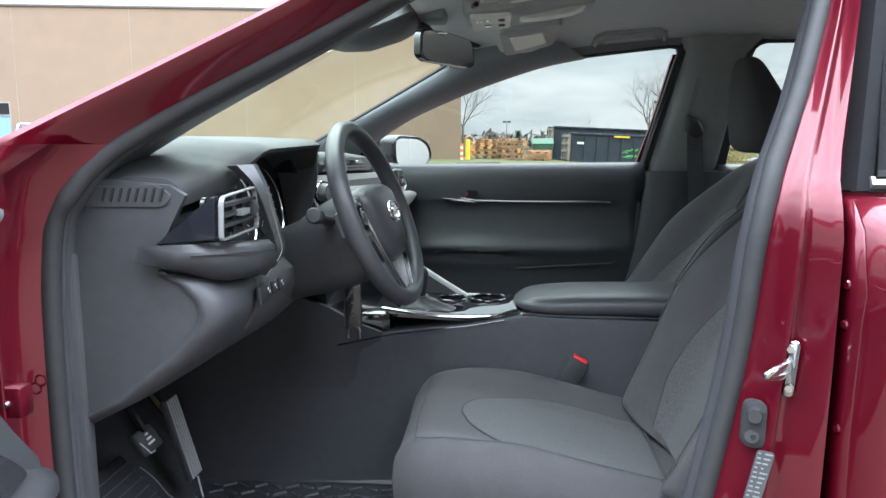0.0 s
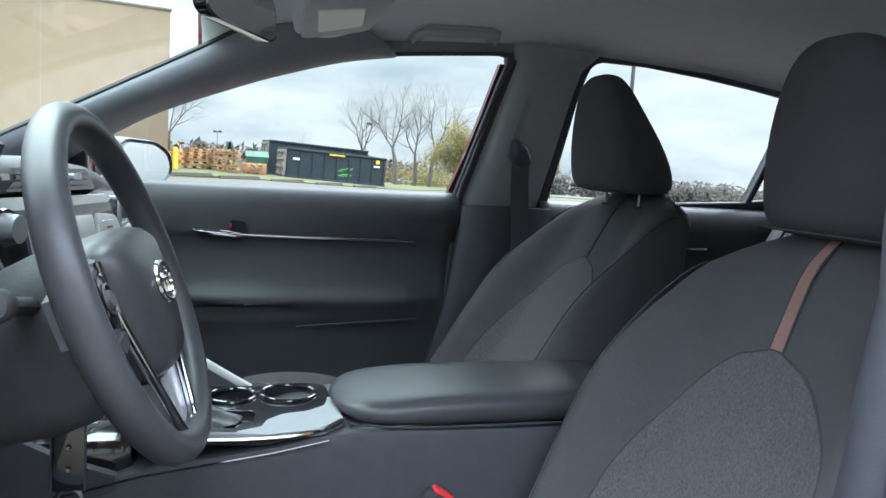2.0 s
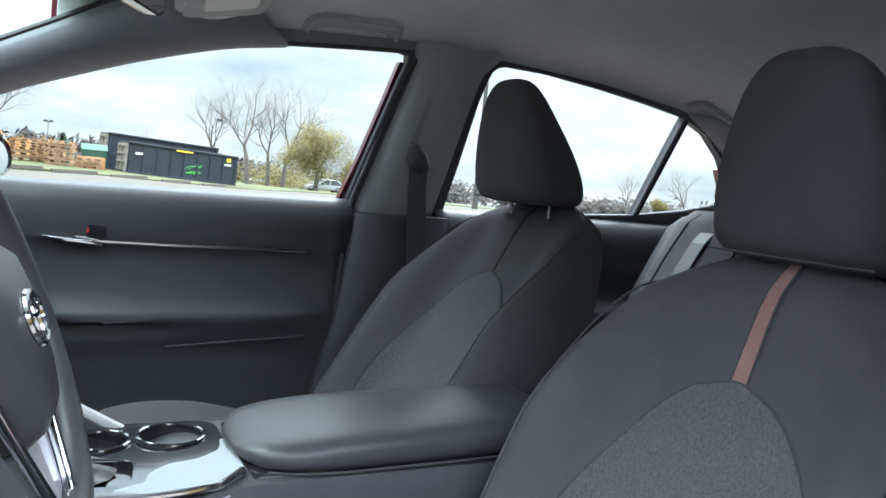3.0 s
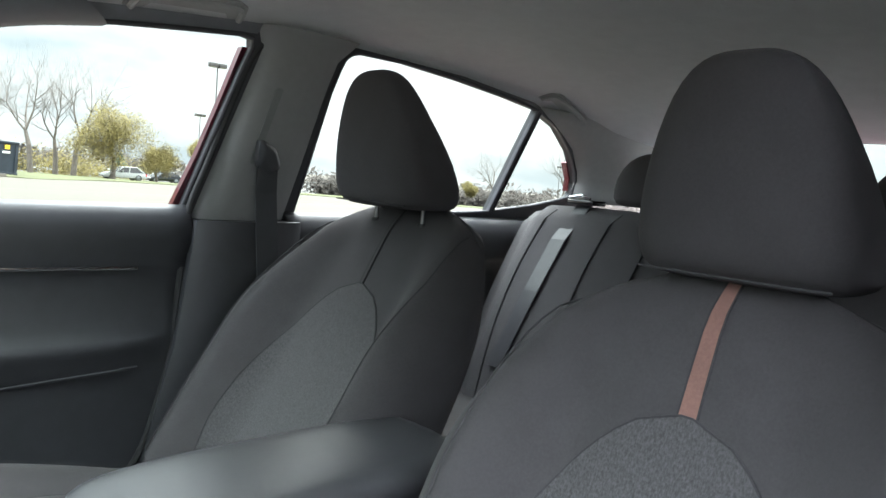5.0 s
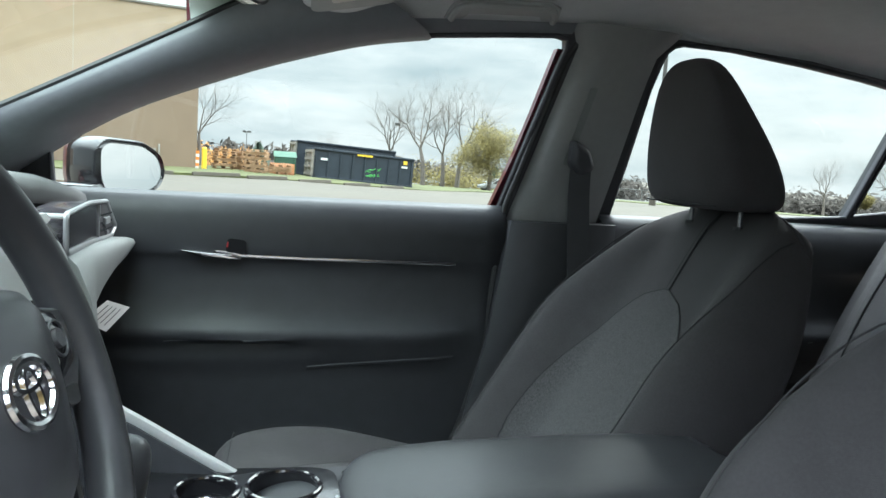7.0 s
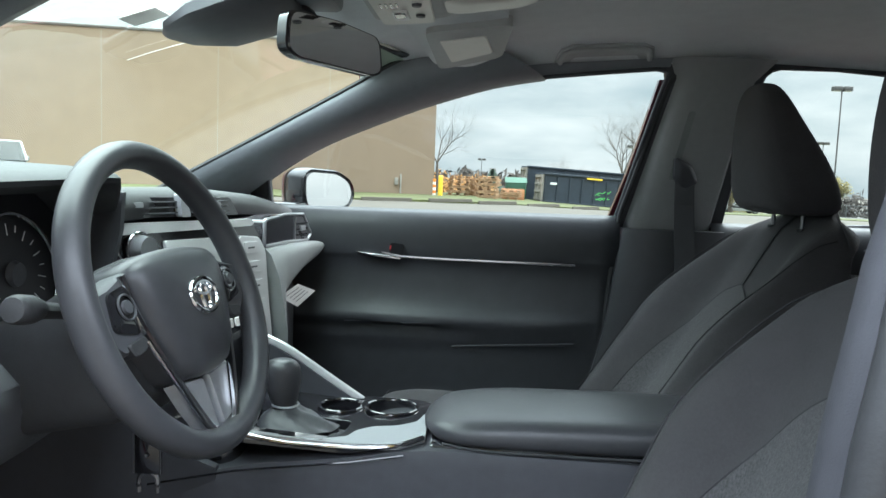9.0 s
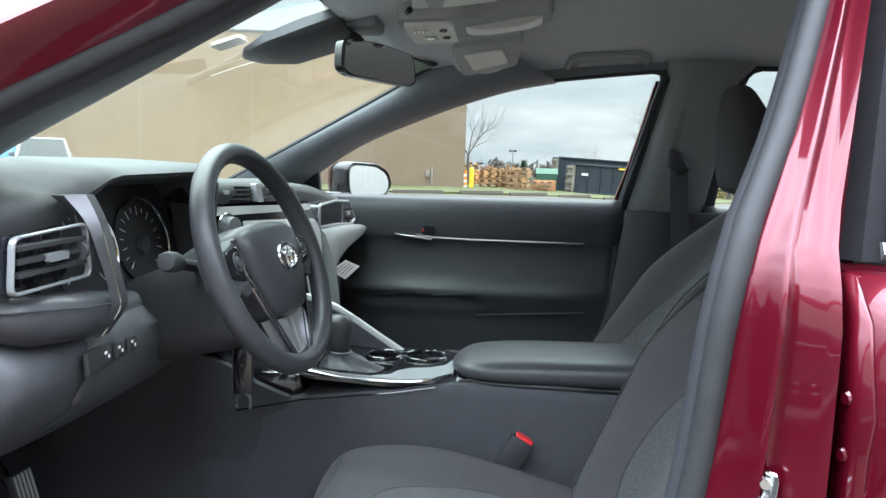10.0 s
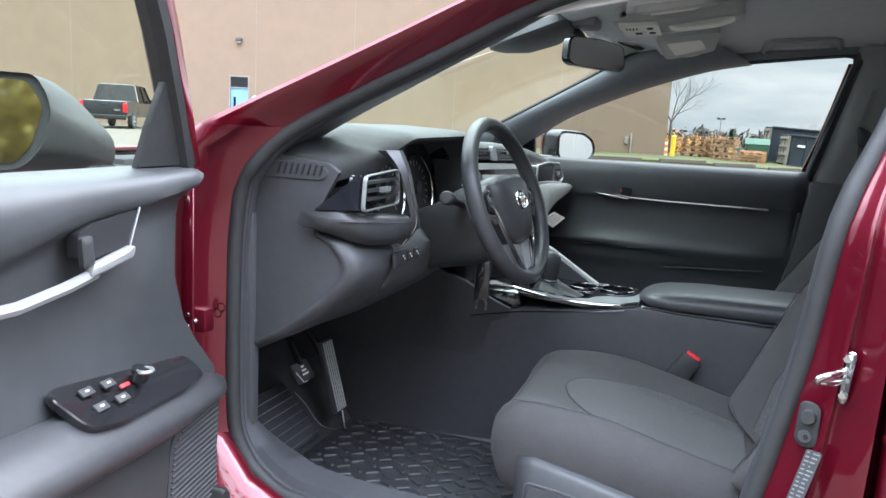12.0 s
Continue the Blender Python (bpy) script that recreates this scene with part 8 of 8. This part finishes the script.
def tree(label, seed, height, spread, depth, trunk_r, place, leaf=None, per=0, size=0.1, scatter=0.2, group="trees", fork=0.28, up=0.25, lean=0.0):
    rnd = random.Random(seed)
    verts, faces, tips = tree_data(rnd, height, spread, depth, trunk_r, lean, fork, up)
    th = thing("tree", label, "tree", group, at=(0, 0, 0))
    me = bpy.data.meshes.new("trunk")
    me.from_pydata(verts, [], faces)
    me.materials.append(BARK)
    me.shade_smooth()
    ob = new("trunk", me)
    ob.parent = th
    if per:
        cr = new("crown", leaf_mesh("crown", tips, rnd, per, size, scatter, leaf))
        cr.parent = th
    first = True
    for x, y, yaw, sc in place:
        m = Matrix.Translation((x, y, ground_z(x, y))) @ Matrix.Rotation(radians(yaw), 4, "Z") @ Matrix.Scale(sc, 4)
        if first:
            th.matrix_world, first = m, False
        else:
            copy_thing(th, m)


tree("tall bare tree with fine branches against the sky", 3, 12.0, 0.80, 5, 0.17, ((20.4, 85, 0, 1.2), (25.6, 89, 200, 1.05), (96, 92, 40, 0.85), (110, 88, 120, 1.0)), fork=0.2, up=0.16)
tree("tall bare tree with spreading branches", 11, 11.5, 0.85, 5, 0.17, ((23.0, 86, 30, 1.2), (16.8, 88, 110, 0.95), (84, 93, 10, 0.75), (120, 92, 0, 0.9)), fork=0.2, up=0.14)
tree("bare tree with wide drooping branches", 21, 9.5, 0.75, 5, 0.17, ((-3.6, 68, 0, 1.0), (10.4, 100, 70, 0.74), (14.8, 104, 10, 0.62), (102, 98, 80, 0.8)), fork=0.26, up=0.1)
tree("spreading tree with young yellow-green leaves", 5, 8.4, 1.3, 6, 0.22, ((27.2, 81, 0, 1.0), (33.8, 86, 120, 0.58)), YLEAF, 1, 0.10, 0.45, fork=0.20, up=0.0)
tree("sparse tree with yellow-green leaves", 9, 6.2, 0.6, 5, 0.14, ((44.8, 100, 0, 1.0), (92, 95, 20, 0.7)), YLEAF, 5, 0.13, 0.28, fork=0.22, up=0.3)
tree("large tree with thin ochre leaves", 14, 9.0, 0.6, 5, 0.25, ((4.5, -10.5, 0, 1.0), (-3.0, -13, 80, 0.95), (11.5, -12.5, 150, 1.05), (18.0, -8.5, 220, 0.9)), OLEAF, 6, 0.09, 0.40, fork=0.22, up=0.3)

tree("low bushy tree with thin ochre leaves", 33, 5.5, 0.8, 5, 0.12, ((4.4, -9.2, 0, 1.0), (7.6, -11.5, 100, 1.0), (2.2, -11.0, 40, 0.9)), OLEAF, 5, 0.08, 0.34, fork=0.10, up=0.2)


def woods(name, label, mat, line, count, h0, h1, wide, size, seed, stems=True):
    """A far belt of brush: many small leaves and thin stems with an uneven top."""
    rnd = random.Random(seed)
    pts = smooth_line([V(x, y, 0) for x, y in line], 12)
    verts, faces = [], []
    clumps = []
    for _ in range(max(3, count // 90)):
        q = pts[rnd.randrange(len(pts) - 1)]
        clumps.append((q.x + rnd.uniform(-wide, wide), q.y + rnd.uniform(-wide, wide), rnd.uniform(h0, h1)))
    for x, y, h in clumps:
        g = ground_z(x, y)
        w = h * rnd.uniform(0.35, 0.6)
        for _ in range(90):
            a, rr = rnd.uniform(0, 2 * math.pi), math.sqrt(rnd.random()) * w
            z = h * rnd.uniform(0.02, 1.0) * (1 - 0.55 * (rr / w) ** 2)
            c = V(x + rr * math.cos(a), y + rr * math.sin(a), g + z)
            d = V(rnd.uniform(-1, 1), rnd.uniform(-1, 1), rnd.uniform(-0.3, 1.4)).normalized()
            b = d.orthogonal().normalized()
            s = size * rnd.uniform(0.5, 1.4)
            i = len(verts)
            verts += [c - d * s, c + b * s * 0.35, c + d * s, c - b * s * 0.35]
            faces.append((i, i + 1, i + 2, i + 3))
        for _ in range(7 if stems else 0):
            c = V(x + rnd.uniform(-w, w) * 0.8, y + rnd.uniform(-w, w) * 0.5, g)
            e = c + V(rnd.uniform(-0.6, 0.6), 0, h * rnd.uniform(0.8, 1.35))
            i = len(verts)
            verts += [c, c + V(0.10, 0, 0), e + V(0.03, 0, 0), e]
            faces.append((i, i + 1, i + 2, i + 3))
    me = bpy.data.meshes.new(name)
    me.from_pydata(verts, [], faces)
    me.materials.append(mat)
    tagged(new(name, me), label, "woods", kind="stuff")


woods("far_woods", "grey-brown leafless woods along the horizon", BRUSH, ((-60, 175), (-10, 165), (30, 172), (80, 165), (150, 130), (210, 95), (260, 40)), 40000, 4.0, 6.8, 7, 0.85, 1, False)
woods("roadside_brush", "brown brush and saplings behind the fence", BRUSH, ((70, 104), (88, 102), (105, 99), (130, 96), (170, 84)), 16000, 2.0, 4.4, 3, 0.48, 2, False)
woods("yellow_shrubs", "yellow-green shrubs below the bare trees", YLEAF, ((15, 93), (24, 93), (30, 96), (40, 108)), 8000, 1.6, 4.4, 2.4, 0.16, 3, False)
woods("orange_shrubs", "orange-brown shrubs behind the pallets", RUST, ((-4.5, 76), (-1.5, 80), (0.5, 82)), 2600, 1.6, 2.6, 1.2, 0.17, 5, False)


def evergreen(x, y, h):
    rnd = random.Random(6)
    th = thing("evergreen_tree", "dark evergreen tree with drooping boughs", "tree", "trees", at=(x, y, ground_z(x, y)))
    g = ground_z(x, y)
    part("trunk", tube([(x, y, g - 0.1), (x, y, g + h)], 0.1, 6, taper=(1.0, 0.2)), BARK, th)
    verts, faces = [], []
    for _ in range(1500):
        t = rnd.random() ** 0.8
        r = h * 0.62 * (1 - t) * math.sqrt(rnd.random()) + 0.05
        a = rnd.uniform(0, 2 * math.pi)
        c = V(x + r * math.cos(a), y + r * math.sin(a), g + h * (0.08 + 0.92 * t) - 0.2 * r)
        d = V(math.cos(a), math.sin(a), rnd.uniform(-0.6, 0.1)).normalized() * 0.2
        b = d.orthogonal() * 0.5
        i = len(verts)
        verts += [c - d, c + b, c + d, c - b]
        faces.append((i, i + 1, i + 2, i + 3))
    me = bpy.data.meshes.new("crown")
    me.from_pydata(verts, [], faces)
    me.materials.append(NEEDLE)
    cr = new("crown", me)
    cr.parent = th
    cr.matrix_parent_inverse = Matrix.Translation(-th.location)


evergreen(1.7, 92, 3.3)
evergreen(38.5, 112, 3.6)
